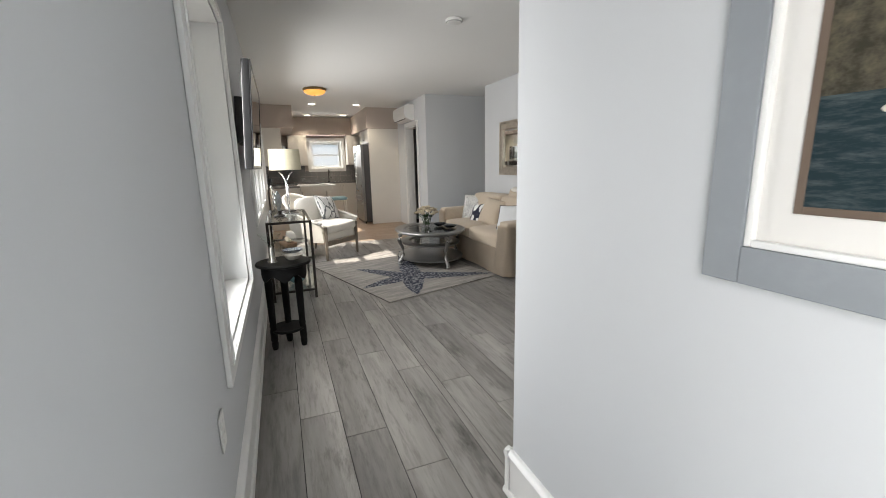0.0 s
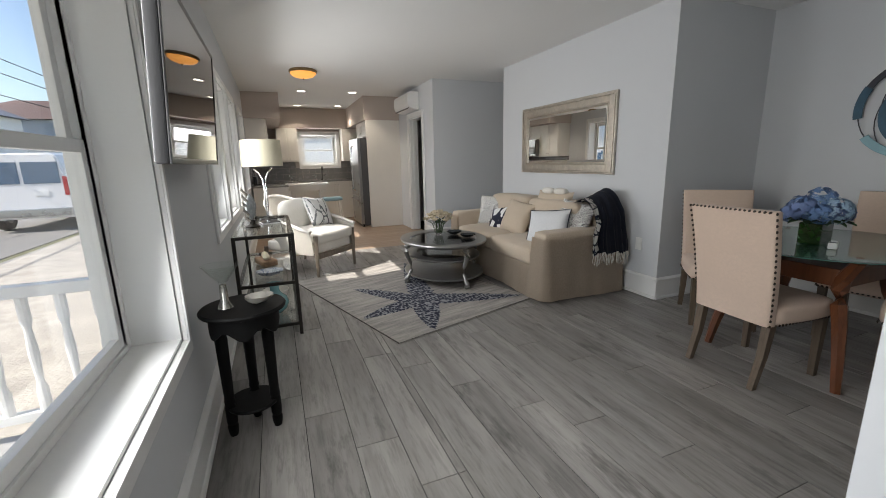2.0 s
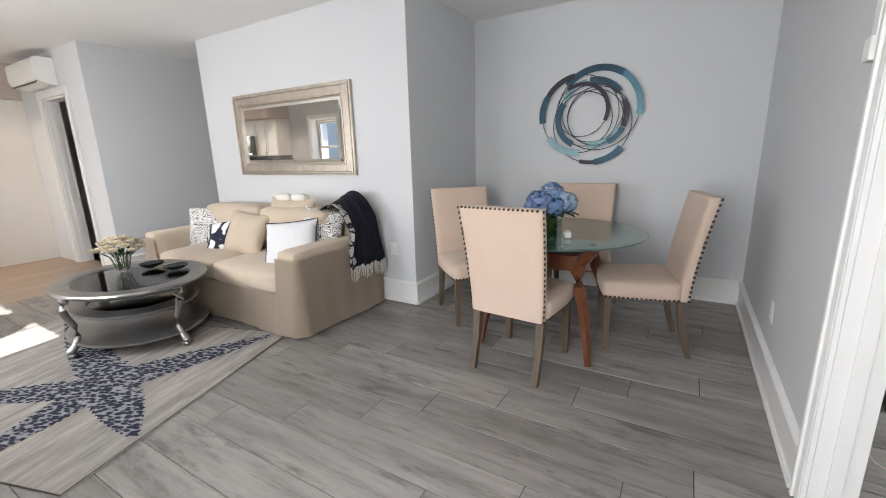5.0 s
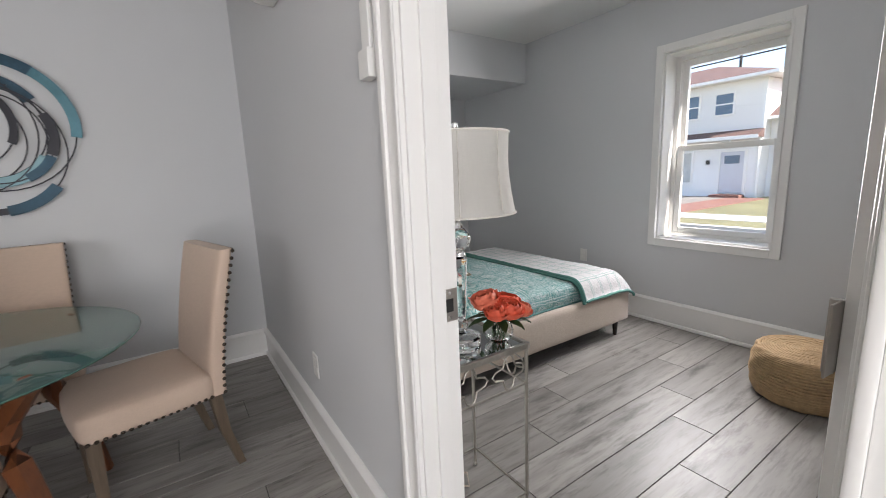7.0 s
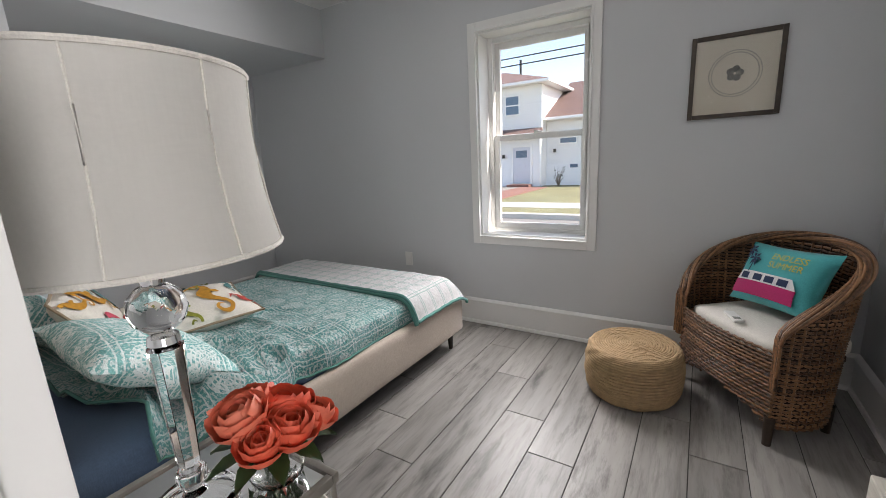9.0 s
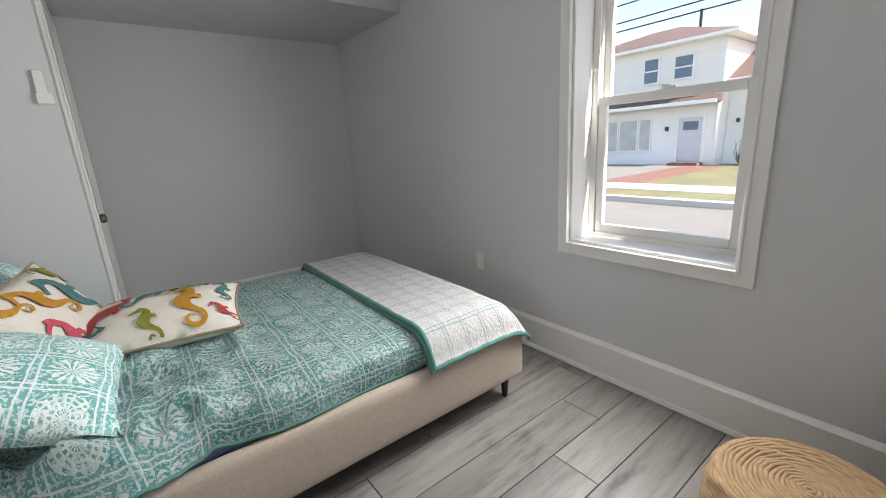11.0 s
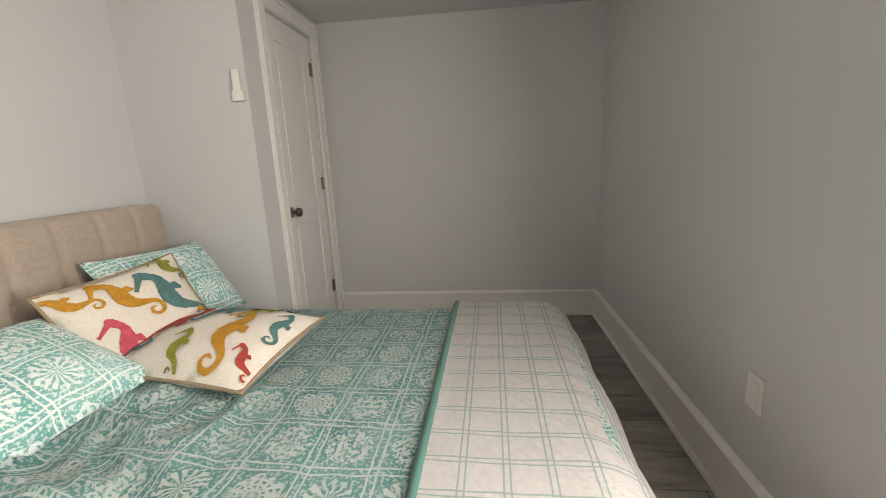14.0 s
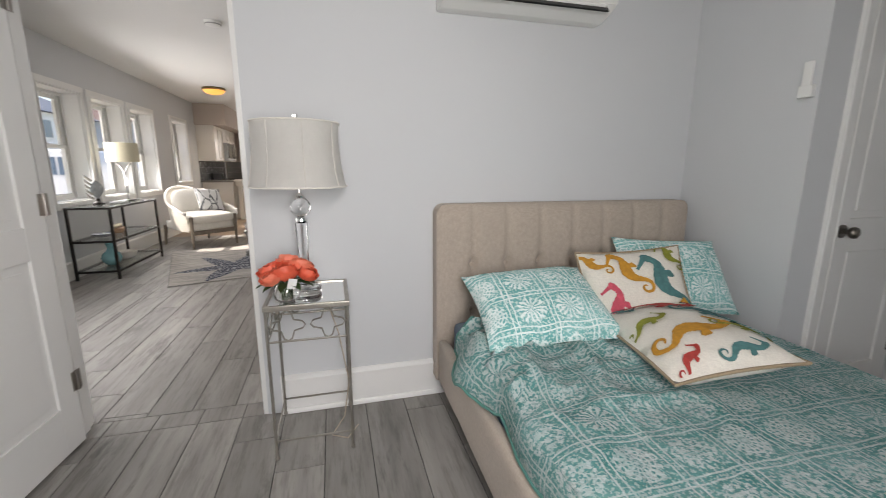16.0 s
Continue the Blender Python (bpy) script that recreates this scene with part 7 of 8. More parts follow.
def sea_print(name):
    """A darkened seascape: cloud, a wooded hill, dark water."""
    mat, nt, links, bsdf = nodes_of(name)
    sep = nt.new("ShaderNodeSeparateXYZ")
    links.new(coords(nt, links), sep.inputs[0])
    wave = noise_of(nt, links, coords(nt, links, (9, 1, 45)), 1.6, 6, 0.7)
    tree = noise_of(nt, links, coords(nt, links), 26, 6, 0.7)
    cloud = noise_of(nt, links, coords(nt, links, (4, 1, 9)), 1.8, 4)
    sky_c = mixed(nt, links, ramp(nt, links, cloud, 0.4, 0.65), (0.23, 0.22, 0.20), (0.50, 0.48, 0.43))
    sea = mixed(nt, links, ramp(nt, links, wave, 0.45, 0.75), (0.012, 0.026, 0.032), (0.075, 0.10, 0.105))
    hill = mixed(nt, links, ramp(nt, links, tree, 0.4, 0.7), (0.035, 0.032, 0.022), (0.14, 0.12, 0.08))
    ridge = calc(nt, links, "ADD", 0.385, calc(nt, links, "ADD", calc(nt, links, "MULTIPLY", calc(nt, links, "SINE", calc(nt, links, "MULTIPLY", sep.outputs[0], 6.0)), 0.04), calc(nt, links, "MULTIPLY", tree, 0.03)))
    top = mixed(nt, links, calc(nt, links, "LESS_THAN", sep.outputs[2], ridge), sky_c, hill)
    links.new(mixed(nt, links, calc(nt, links, "LESS_THAN", sep.outputs[2], 0.30), top, sea), bsdf.inputs["Base Color"])
    bsdf.inputs["Roughness"].default_value = 0.25
    return mat


hallpic = thing("framed_picture", "seascape print with a boat in a grey frame and white mat", "picture", Matrix(((0, -1, 0, 1.128), (-1, 0, 0, 0.908), (0, 0, 1, 1.082), (0, 0, 0, 1))))
bm = bmesh.new()
frame_rect(bm, 0.84, 0.72, 0.0, 0.066, 0.001, 0.026, 0.003)
part("frame", bm, plain("blue_grey_painted_frame", (0.27, 0.29, 0.31), 0.45, vary=0.08, scale=10), hallpic)
bm = bmesh.new()
frame_rect(bm, 0.84, 0.72, 0.066, 0.078, 0.001, 0.022, 0.003)
part("inner_lip", bm, TRIM, hallpic)
box_part("mat_board", (0.078, 0.001, 0.078), (0.762, 0.008, 0.642), plain("white_mat_board", (0.74, 0.72, 0.69), 0.8, vary=0.02), hallpic, 0.0)
bm = bmesh.new()
frame_rect(bm, 0.84, 0.72, 0.128, 0.140, 0.008, 0.012, 0.001)
part("brown_fillet", bm, plain("brown_fillet", (0.14, 0.10, 0.075), 0.5), hallpic)
box_part("print", (0.140, 0.008, 0.140), (0.70, 0.0105, 0.58), sea_print("seascape_print"), hallpic, 0.0)
bm = bmesh.new()
lathe(bm, [(0.06, 0.0), (0.05, 0.0008), (0.0004, 0.001)], 24, m=Matrix.Translation((0.27, 0.0108, 0.275)) @ pose(0, 0, 0, -90, 0, 0) @ Matrix.Diagonal((1, 0.22, 1, 1)))
part("boat_print", bm, plain("white_boat_print", (0.55, 0.50, 0.44), 0.6, vary=0.3, scale=40), hallpic)


# ---- small wall fittings ----
def outlet(m, label="white double wall outlet"):
    o = thing("wall_outlet", label, "outlet", m, "wall outlets")
    box_part("plate", (-0.036, 0.0, -0.058), (0.036, 0.006, 0.058), PLASTIC, o, 0.002)
    for z in (-0.022, 0.022):
        box_part("socket", (-0.017, 0.006, z - 0.015), (0.017, 0.008, z + 0.015), VINYL, o, 0.001)
    return o


def facing(at, out):
    y = Vector((*out, 0)).normalized()
    z = Vector((0, 0, 1))
    x = y.cross(z)
    return Matrix.Translation(at) @ Matrix((x, y, z)).transposed().to_4x4()


first = outlet(facing((4.14, -1.159, 0.46), (0, 1)))
for at, out in (((3.56, 1.587, 0.40), (0, 1)), ((0.132, 1.70, 0.50), (1, 0)), ((3.668, 4.22, 0.48), (-1, 0))):
    copy_thing(first, facing(at, out))
holder = thing("remote_holder", "white remote control in a wall cradle beside the closet", "remote", facing((4.953, 0.845, 1.60), (-1, 0)))
box_part("cradle", (-0.034, 0.0, -0.075), (0.026, 0.026, -0.025), PLASTIC, holder, 0.004)
box_part("remote", (-0.018, 0.004, -0.065), (0.020, 0.020, 0.075), PLASTIC, holder, 0.005)
thermo = thing("thermostat", "white wall remote cradle beside the bedroom door", "thermostat", facing((2.70, 1.587, 1.62), (0, 1)))
box_part("body", (-0.024, 0.0, -0.09), (0.024, 0.022, 0.09), PLASTIC, thermo, 0.005)
box_part("cradle", (-0.030, 0.0, -0.10), (0.030, 0.032, -0.03), PLASTIC, thermo, 0.004)

# ---- ceiling lamps ----
flush = thing("ceiling_light", "flush-mount ceiling light with an amber glass bowl, lit", "ceiling light", pose(1.04, 7.62, H))
bm = bmesh.new()
lathe(bm, [(0.0004, -0.001), (0.175, -0.001), (0.185, -0.012), (0.185, -0.034), (0.172, -0.040), (0.168, -0.02), (0.0004, -0.02)], 40)
part("rim", bm, plain("antique_brass", (0.28, 0.20, 0.10), 0.35, 0.9, vary=0.2), flush)
bm = bmesh.new()
lathe(bm, [(0.172, -0.036), (0.162, -0.062), (0.125, -0.088), (0.07, -0.104), (0.0004, -0.110)], 40)
part("bowl", bm, glow("amber_glass_lit", (1.0, 0.40, 0.08), 0.6, (0.5, 0.26, 0.08)), flush, "glowing amber glass bowl", angle=80)
bm = bmesh.new()
lathe(bm, [(0.010, -0.108), (0.012, -0.116), (0.006, -0.124), (0.0004, -0.130)], 14)
part("finial", bm, plain("brass_finial", (0.28, 0.20, 0.10), 0.35, 0.9), flush)
DOWN = glow("downlight_lens_lit", (1.0, 0.93, 0.82), 4.0)


def downlight(m):
    d = thing("recessed_light", "round recessed ceiling downlight, lit", "recessed light", m, "kitchen downlights")
    bm = bmesh.new()
    lathe(bm, [(0.068, -0.001), (0.088, -0.001), (0.090, -0.004), (0.086, -0.007), (0.068, -0.004), (0.068, -0.001)], 32)
    part("trim_ring", bm, TRIM, d)
    bm = bmesh.new()
    lathe(bm, [(0.0675, -0.0012), (0.0675, -0.003)], 32)
    part("lens", bm, DOWN, d, "glowing white lens")
    return d


dl = downlight(pose(1.12, 9.35, H))
for x, y in ((2.00, 9.30), (1.15, 11.25), (2.00, 11.15)):
    copy_thing(dl, pose(x, y, H))
for x, y in ((1.12, 9.35), (2.00, 9.30), (1.15, 11.25), (2.00, 11.15)):
    spot = new("downlight_lamp", bpy.data.lights.new("downlight_lamp", "SPOT"))
    spot.data.energy, spot.data.spot_size, spot.data.spot_blend, spot.data.shadow_soft_size, spot.data.color = 20, radians(120), 0.6, 0.06, (1.0, 0.88, 0.72)
    spot.matrix_world = look((x, y, H - 0.02), (x, y, 0))
smoke = thing("smoke_detector", "round white smoke detector on the ceiling", "smoke detector", pose(1.93, 3.98, H))
bm = bmesh.new()
lathe(bm, [(0.0004, -0.001), (0.075, -0.001), (0.078, -0.014), (0.066, -0.034), (0.045, -0.040), (0.0004, -0.042)], 36)
part("housing", bm, PLASTIC, smoke, angle=35)
bm = bmesh.new()
lathe(bm, [(0.066, -0.0335), (0.067, -0.0325), (0.072, -0.024), (0.071, -0.024)], 36)
part("vent_ring", bm, plain("grey_vent", (0.35, 0.35, 0.34), 0.5), smoke)

# ---- kitchen ----
CAB = plain("white_cabinet_paint", (0.74, 0.71, 0.66), 0.35, vary=0.03, scale=4, bump=0.04)
STEEL = plain("stainless_steel", (0.42, 0.42, 0.42), 0.28, 1.0, vary=0.06, scale=3, grain=200, bump=0.05)
STONE = plain("grey_granite", (0.24, 0.23, 0.22), 0.2, vary=0.35, scale=60, grain=250, bump=0.03)
SPLASH = plain("grey_backsplash_tile", (0.24, 0.235, 0.23), 0.25, vary=0.12, scale=9, jitter=True)


def cabinet(name, label, lo, hi, face, doors):
    """A cabinet unit with framed doors; face: 0 for +x, 1 for -x, 2 for -y."""
    cab = thing(name, label, "cabinet", Matrix.Translation(lo))
    w = [hi[i] - lo[i] for i in range(3)]
    box_part("body", (0, 0, 0), w, CAB, cab, 0.002)
    span = w[1] if face < 2 else w[0]
    for k in range(doors):
        a, b = span * k / doors + 0.006, span * (k + 1) / doors - 0.006
        rail = 0.055

        def place(p0, p1, q0, q1, d0, d1):
            if face == 0:
                return (w[0] + d0, p0, q0), (w[0] + d1, p1, q1)
            if face == 1:
                return (-d1, p0, q0), (-d0, p1, q1)
            return (p0, -d1, q0), (p1, -d0, q1)

        bm = bmesh.new()
        z0, z1 = 0.01, w[2] - 0.01
        for r in ((a, a + rail, z0, z1), (b - rail, b, z0, z1), (a + rail, b - rail, z0, z0 + rail), (a + rail, b - rail, z1 - rail, z1)):
            box(bm, *place(*r, 0.002, 0.020), 0.002)
        box(bm, *place(a + rail, b - rail, z0 + rail, z1 - rail, 0.002, 0.010))
        door = part("cabinet_door", bm, CAB, cab)
        bm = bmesh.new()
        kx = b - 0.03 if k % 2 == 0 else a + 0.03
        kz = z0 + 0.06 if lo[2] > 1.0 else z1 - 0.06
        box(bm, *place(kx - 0.008, kx + 0.008, kz - 0.008, kz + 0.008, 0.020, 0.042), 0.003)
        part("knob", bm, NICKEL, door)
    return cab


cabinet("wall_cabinet", "white wall cabinet under the kitchen soffit", (0.135, 9.62, 1.34), (0.47, 10.36, 2.095), 0, 2)
cabinet("wall_cabinet", "white wall cabinet above the microwave", (0.135, 10.36, 1.78), (0.47, 11.12, 2.095), 0, 2)
cabinet("wall_cabinet", "white wall cabinet in the kitchen corner", (0.135, 11.12, 1.34), (0.47, 11.62, 2.095), 0, 1)
cabinet("wall_cabinet", "white wall cabinet beside the kitchen window", (0.66, 11.66, 1.34), (1.11, 11.995, 2.095), 2, 2)
cabinet("wall_cabinet", "white wall cabinet beside the kitchen window", (2.12, 11.66, 1.34), (2.60, 11.995, 2.095), 2, 2)
cabinet("base_cabinet", "white base cabinets along the window wall", (0.76, 11.42, 0.0), (2.26, 11.995, 0.875), 2, 4)
cabinet("base_cabinet", "white base cabinets along the stove wall", (0.16, 9.62, 0.0), (0.74, 10.34, 0.875), 0, 2)
cabinet("base_cabinet", "white base cabinets along the stove wall", (0.16, 11.12, 0.0), (0.74, 11.40, 0.875), 0, 1)
cabinet("refrigerator_cabinet", "white cabinet above the refrigerator", (2.30, 9.66, 1.80), (2.948, 10.62, 2.095), 1, 2)
top_c = thing("countertop", "grey granite kitchen countertop", "countertop", pose(0, 0, 0))
box_part("slab", (0.135, 9.60, 0.876), (0.77, 10.34, 0.912), STONE, top_c, 0.004)
box_part("slab", (0.135, 11.12, 0.876), (0.77, 11.40, 0.912), STONE, top_c, 0.004)
box_part("slab", (0.135, 11.40, 0.876), (2.95, 11.995, 0.912), STONE, top_c, 0.004)
panel = box_part("end_panel", (2.28, 9.60, 0.0), (2.948, 9.64, 2.095), CAB, None, 0.002)
tagged(panel, "tall white end panel beside the refrigerator", "panel")
fridge = thing("refrigerator", "stainless steel french-door refrigerator", "refrigerator", pose(2.10, 9.68, 0))
box_part("body", (0.06, 0.0, 0.03), (0.83, 0.90, 1.76), plain("dark_grey_fridge_side", (0.10, 0.10, 0.105), 0.4, 0.3, vary=0.05), fridge, 0.006)
for y0, y1 in ((0.0, 0.447), (0.453, 0.90)):
    dr = box_part("door", (0.0, y0, 0.62), (0.058, y1, 1.76), STEEL, fridge, 0.008)
    bm = bmesh.new()
    yh = 0.41 if y0 == 0.0 else 0.49
    tube(bm, [(0.0, yh, 0.72), (-0.045, yh, 0.76), (-0.055, yh, 1.15), (-0.045, yh, 1.60), (0.0, yh, 1.64)], 0.011, 8)
    part("handle", bm, CHROME, dr)
box_part("freezer_drawer", (0.0, 0.0, 0.06), (0.058, 0.90, 0.61), STEEL, fridge, 0.008)
bm = bmesh.new()
tube(bm, [(0.0, 0.1, 0.54), (-0.045, 0.12, 0.54), (-0.045, 0.78, 0.54), (0.0, 0.80, 0.54)], 0.011, 8)
part("handle", bm, CHROME, fridge)
box_part("toe_grille", (0.03, 0.02, 0.0), (0.06, 0.88, 0.055), BLACK_PLASTIC, fridge, 0.002)
micro = thing("microwave", "stainless over-the-range microwave with a black door", "microwave", pose(0.135, 10.37, 1.36))
box_part("body", (0.0, 0.0, 0.0), (0.44, 0.74, 0.41), STEEL, micro, 0.004)
box_part("door_glass", (0.441, 0.02, 0.05), (0.456, 0.56, 0.39), SCREEN, micro, 0.003)
bm = bmesh.new()
tube(bm, [(0.456, 0.585, 0.05), (0.495, 0.585, 0.09), (0.495, 0.585, 0.33), (0.456, 0.585, 0.37)], 0.010, 8)
part("handle", bm, CHROME, micro)
box_part("keypad", (0.441, 0.62, 0.05), (0.452, 0.73, 0.39), BLACK_PLASTIC, micro, 0.002)
stove = thing("range", "black and stainless kitchen range", "stove", pose(0.15, 10.36, 0))
box_part("body", (0.0, 0.0, 0.0), (0.60, 0.74, 0.905), STEEL, stove, 0.004)
box_part("cooktop", (0.0, 0.0, 0.906), (0.61, 0.74, 0.922), SCREEN, stove, 0.003)
box_part("oven_door", (0.601, 0.02, 0.18), (0.622, 0.72, 0.74), SCREEN, stove, 0.004)
box_part("control_panel", (0.0, 0.0, 0.923), (0.06, 0.74, 1.06), BLACK_PLASTIC, stove, 0.004)
tap = thing("faucet", "dark bronze kitchen faucet", "faucet", pose(1.62, 11.86, 0.912))
bm = bmesh.new()
tube(bm, [(0, 0, 0.0), (0, 0, 0.22), (0, -0.03, 0.29), (0, -0.10, 0.31), (0, -0.16, 0.28), (0, -0.17, 0.22)], 0.013, 10)
rod(bm, (0.0, 0, 0.0), (0.0, 0, 0.02), 0.028)
part("spout", bm, BRONZE, tap)
bm = bmesh.new()
rod(bm, (0.02, 0, 0.08), (0.08, 0, 0.12), 0.007)
part("lever", bm, BRONZE, tap)
splash = tagged(new("backsplash"), "grey tiled kitchen backsplash", "backsplash", kind="structure")
tile_mesh = {}
for axis, fixed, a0, a1 in (("y", 11.998, 0.14, 2.94), ("x", 0.132, 9.62, 11.99)):
    n = int((a1 - a0) / 0.15)
    for k in range(n):
        for j in range(3):
            z0 = 0.915 + j * 0.142
            if axis == "y" and j == 2 and 1.10 < a0 + 0.15 * (k + 0.5) < 2.13:
                continue
            if axis not in tile_mesh:
                pm = bmesh.new()
                if axis == "y":
                    box(pm, (-0.0735, -0.006, -0.0695), (0.0735, 0.0, 0.0695), 0.0015, 1)
                else:
                    box(pm, (0.0, -0.0735, -0.0695), (0.006, 0.0735, 0.0695), 0.0015, 1)
                tile_mesh[axis] = smooth_mesh("tile", pm, SPLASH, 30)
            t_ = new("tile", tile_mesh[axis])
            t_.parent = splash
            c = a0 + 0.15 * (k + 0.5)
            t_.location = (c, fixed, z0 + 0.07) if axis == "y" else (fixed, c, z0 + 0.07)
island = thing("bar_table", "white bar table with a glass top set with martini glasses", "bar table", pose(0.72, 9.75, 0))
box_part("tabletop", (0.0, 0.0, 0.885), (0.80, 0.50, 0.915), TRIM, island, 0.006)
for x in (0.10, 0.62):
    box_part("pedestal", (x, 0.12, 0.0), (x + 0.08, 0.38, 0.884), CAB, island, 0.006)
box_part("apron", (0.06, 0.06, 0.78), (0.74, 0.44, 0.884), CAB, island, 0.004)


def cocktail(at):
    g = thing("martini_glass", "clear martini glass on the bar table", "glass", Matrix.Translation(at), "martini glasses")
    bm = bmesh.new()
    lathe(bm, [(0.032, 0.0), (0.030, 0.003), (0.004, 0.008), (0.004, 0.085), (0.058, 0.155), (0.056, 0.155), (0.0004, 0.086)], 24)
    part("glass", bm, TABLE_GLASS, g)
    return g


for x in (0.86, 1.30):
    plate = thing("plate", "white dinner plate on the bar table", "plate", pose(x, 9.93, 0.916), "plates on the bar table")
    bm = bmesh.new()
    lathe(bm, [(0.06, 0.0), (0.08, 0.004), (0.125, 0.014), (0.124, 0.017), (0.078, 0.008), (0.0004, 0.007)], 32)
    part("dish", bm, PLASTIC, plate)
    cocktail((x, 10.09, 0.916))
stool = thing("bar_stool", "bar stool with a pale blue seat", "stool", pose(1.52, 9.45, 0))
soft_part("seat", (-0.17, -0.17, 0.60), (0.17, 0.17, 0.66), 0.02, fabric("pale_blue_vinyl", (0.24, 0.38, 0.43), 0.06), stool, 0.008)
for sx in (-1, 1):
    for sy in (-1, 1):
        bm = bmesh.new()
        rod(bm, (sx * 0.17, sy * 0.17, 0.0), (sx * 0.13, sy * 0.13, 0.60), 0.015, 0.017, 10)
        part("leg", bm, CAB, stool)
bm = bmesh.new()
tube(bm, [(-0.16, -0.16, 0.2), (0.16, -0.16, 0.2), (0.16, 0.16, 0.2), (-0.16, 0.16, 0.2)], 0.010, 8, True)
part("footrest", bm, CAB, stool)

# ---- outdoors ----
GRASS = plain("dry_grass", (0.17, 0.165, 0.085), 0.9, vary=0.4, scale=0.8, grain=40, bump=0.5, dist=0.01)
GRAVEL = plain("pale_gravel", (0.42, 0.39, 0.34), 0.9, vary=0.35, scale=3, grain=25, bump=0.8, dist=0.02)
ROAD = plain("worn_asphalt", (0.20, 0.193, 0.18), 0.85, vary=0.2, scale=0.7, grain=60, bump=0.4, dist=0.004)
WALK = plain("concrete", (0.52, 0.50, 0.46), 0.85, vary=0.12, scale=1.5, grain=80, bump=0.2)
BRICK_RED = plain("red_brick_paving", (0.20, 0.10, 0.08), 0.85, vary=0.25, scale=6, grain=50, bump=0.3)
SIDING = plain("white_siding", (0.84, 0.84, 0.83), 0.6, vary=0.04, scale=0.7, grain=30, bump=0.1)
ROOF_RED = plain("red_brown_shingles", (0.12, 0.074, 0.064), 0.85, vary=0.35, scale=3, grain=30, bump=0.5, dist=0.01)
DARK_PANE = plain("dark_window_glass", (0.10, 0.16, 0.24), 0.05, vary=0.2, bump=0)
GZ = -0.35
bm = bmesh.new()
sheet(bm, 2, 2, lambda u, v: (-600 + 1200 * u, -600 + 1200 * v, GZ))
tagged(part("ground", bm, GRASS), "dry grass ground reaching to the horizon", "ground", kind="structure")


def slab(name, lo, hi, mat, label, cat):
    return tagged(box_part(name, lo, hi, mat, None, 0.0), label, cat, kind="structure")


slab("road_south", (-60, -8.6, GZ - 0.1), (80, -3.6, GZ + 0.012), ROAD, "worn grey asphalt street", "road")
slab("kerb_south", (-60, -8.85, GZ - 0.1), (80, -8.6, GZ + 0.14), WALK, "concrete kerb of the street", "kerb")
slab("pavement_south", (-60, -11.6, GZ - 0.1), (80, -10.3, GZ + 0.10), WALK, "concrete sidewalk", "pavement")
slab("verge_south", (-60, -10.3, GZ - 0.1), (80, -8.85, GZ + 0.09), GRASS, "narrow dry grass verge", "grass")
slab("path_south", (8.7, -19.2, GZ - 0.1), (10.15, -11.6, GZ + 0.03), BRICK_RED, "red brick front path", "path")
slab("driveway_south", (10.15, -19.9, GZ - 0.1), (15.5, -11.6, GZ + 0.02), ROAD, "asphalt driveway", "driveway")
slab("road_west", (-10.0, -3.6, GZ - 0.1), (-4.4, 120, GZ + 0.012), ROAD, "worn grey asphalt side street", "road")
slab("gravel_yard", (-4.2, -3.4, GZ - 0.1), (-0.13, 30, GZ + 0.014), GRAVEL, "pale gravel yard beside the house", "gravel")
slab("pavement_west", (-12.6, -3.4, GZ - 0.1), (-11.0, 120, GZ + 0.08), WALK, "concrete sidewalk of the side street", "pavement")

porch = thing("porch", "white wooden porch with railing and roof", "porch", pose(-0.13, 0, 0))
box_part("deck", (-2.2, -2.6, GZ + 0.02), (-0.004, 4.1, -0.12), wood("painted_deck", (0.30, 0.30, 0.30), (0.42, 0.42, 0.41), 0.6), porch, 0.004)
# the roof's overhang past the end beam is added to keep sun off window_2
box_part("roof", (-2.3, -2.8, 2.46), (-0.004, 5.42, 2.60), TRIM, porch, 0.004)
box_part("beam", (-2.2, 3.98, 2.12), (-0.02, 4.10, 2.455), TRIM, porch, 0.004)
box_part("beam", (-2.2, -2.6, 2.12), (-2.08, 3.97, 2.455), TRIM, porch, 0.004)
for y in (-2.5, 4.04):
    box_part("post", (-2.2, y - 0.06, -0.119), (-2.08, y + 0.06, 2.119), TRIM, porch, 0.006)
box_part("top_rail", (-2.07, 4.0, 0.66), (-0.02, 4.08, 0.72), TRIM, porch, 0.006)
box_part("bottom_rail", (-2.07, 4.015, -0.02), (-0.02, 4.065, 0.03), TRIM, porch, 0.004)
baluster_bm = bmesh.new()
lathe(baluster_bm, [(0.026, 0.0), (0.026, 0.12), (0.016, 0.16), (0.024, 0.32), (0.016, 0.46), (0.026, 0.50), (0.026, 0.63)], 10)
bal_mesh = smooth_mesh("baluster", baluster_bm, TRIM, 30)
for k in range(13):
    b = new("baluster", bal_mesh)
    b.parent, b.location = porch, (-1.98 + 0.155 * k, 4.04, 0.03)


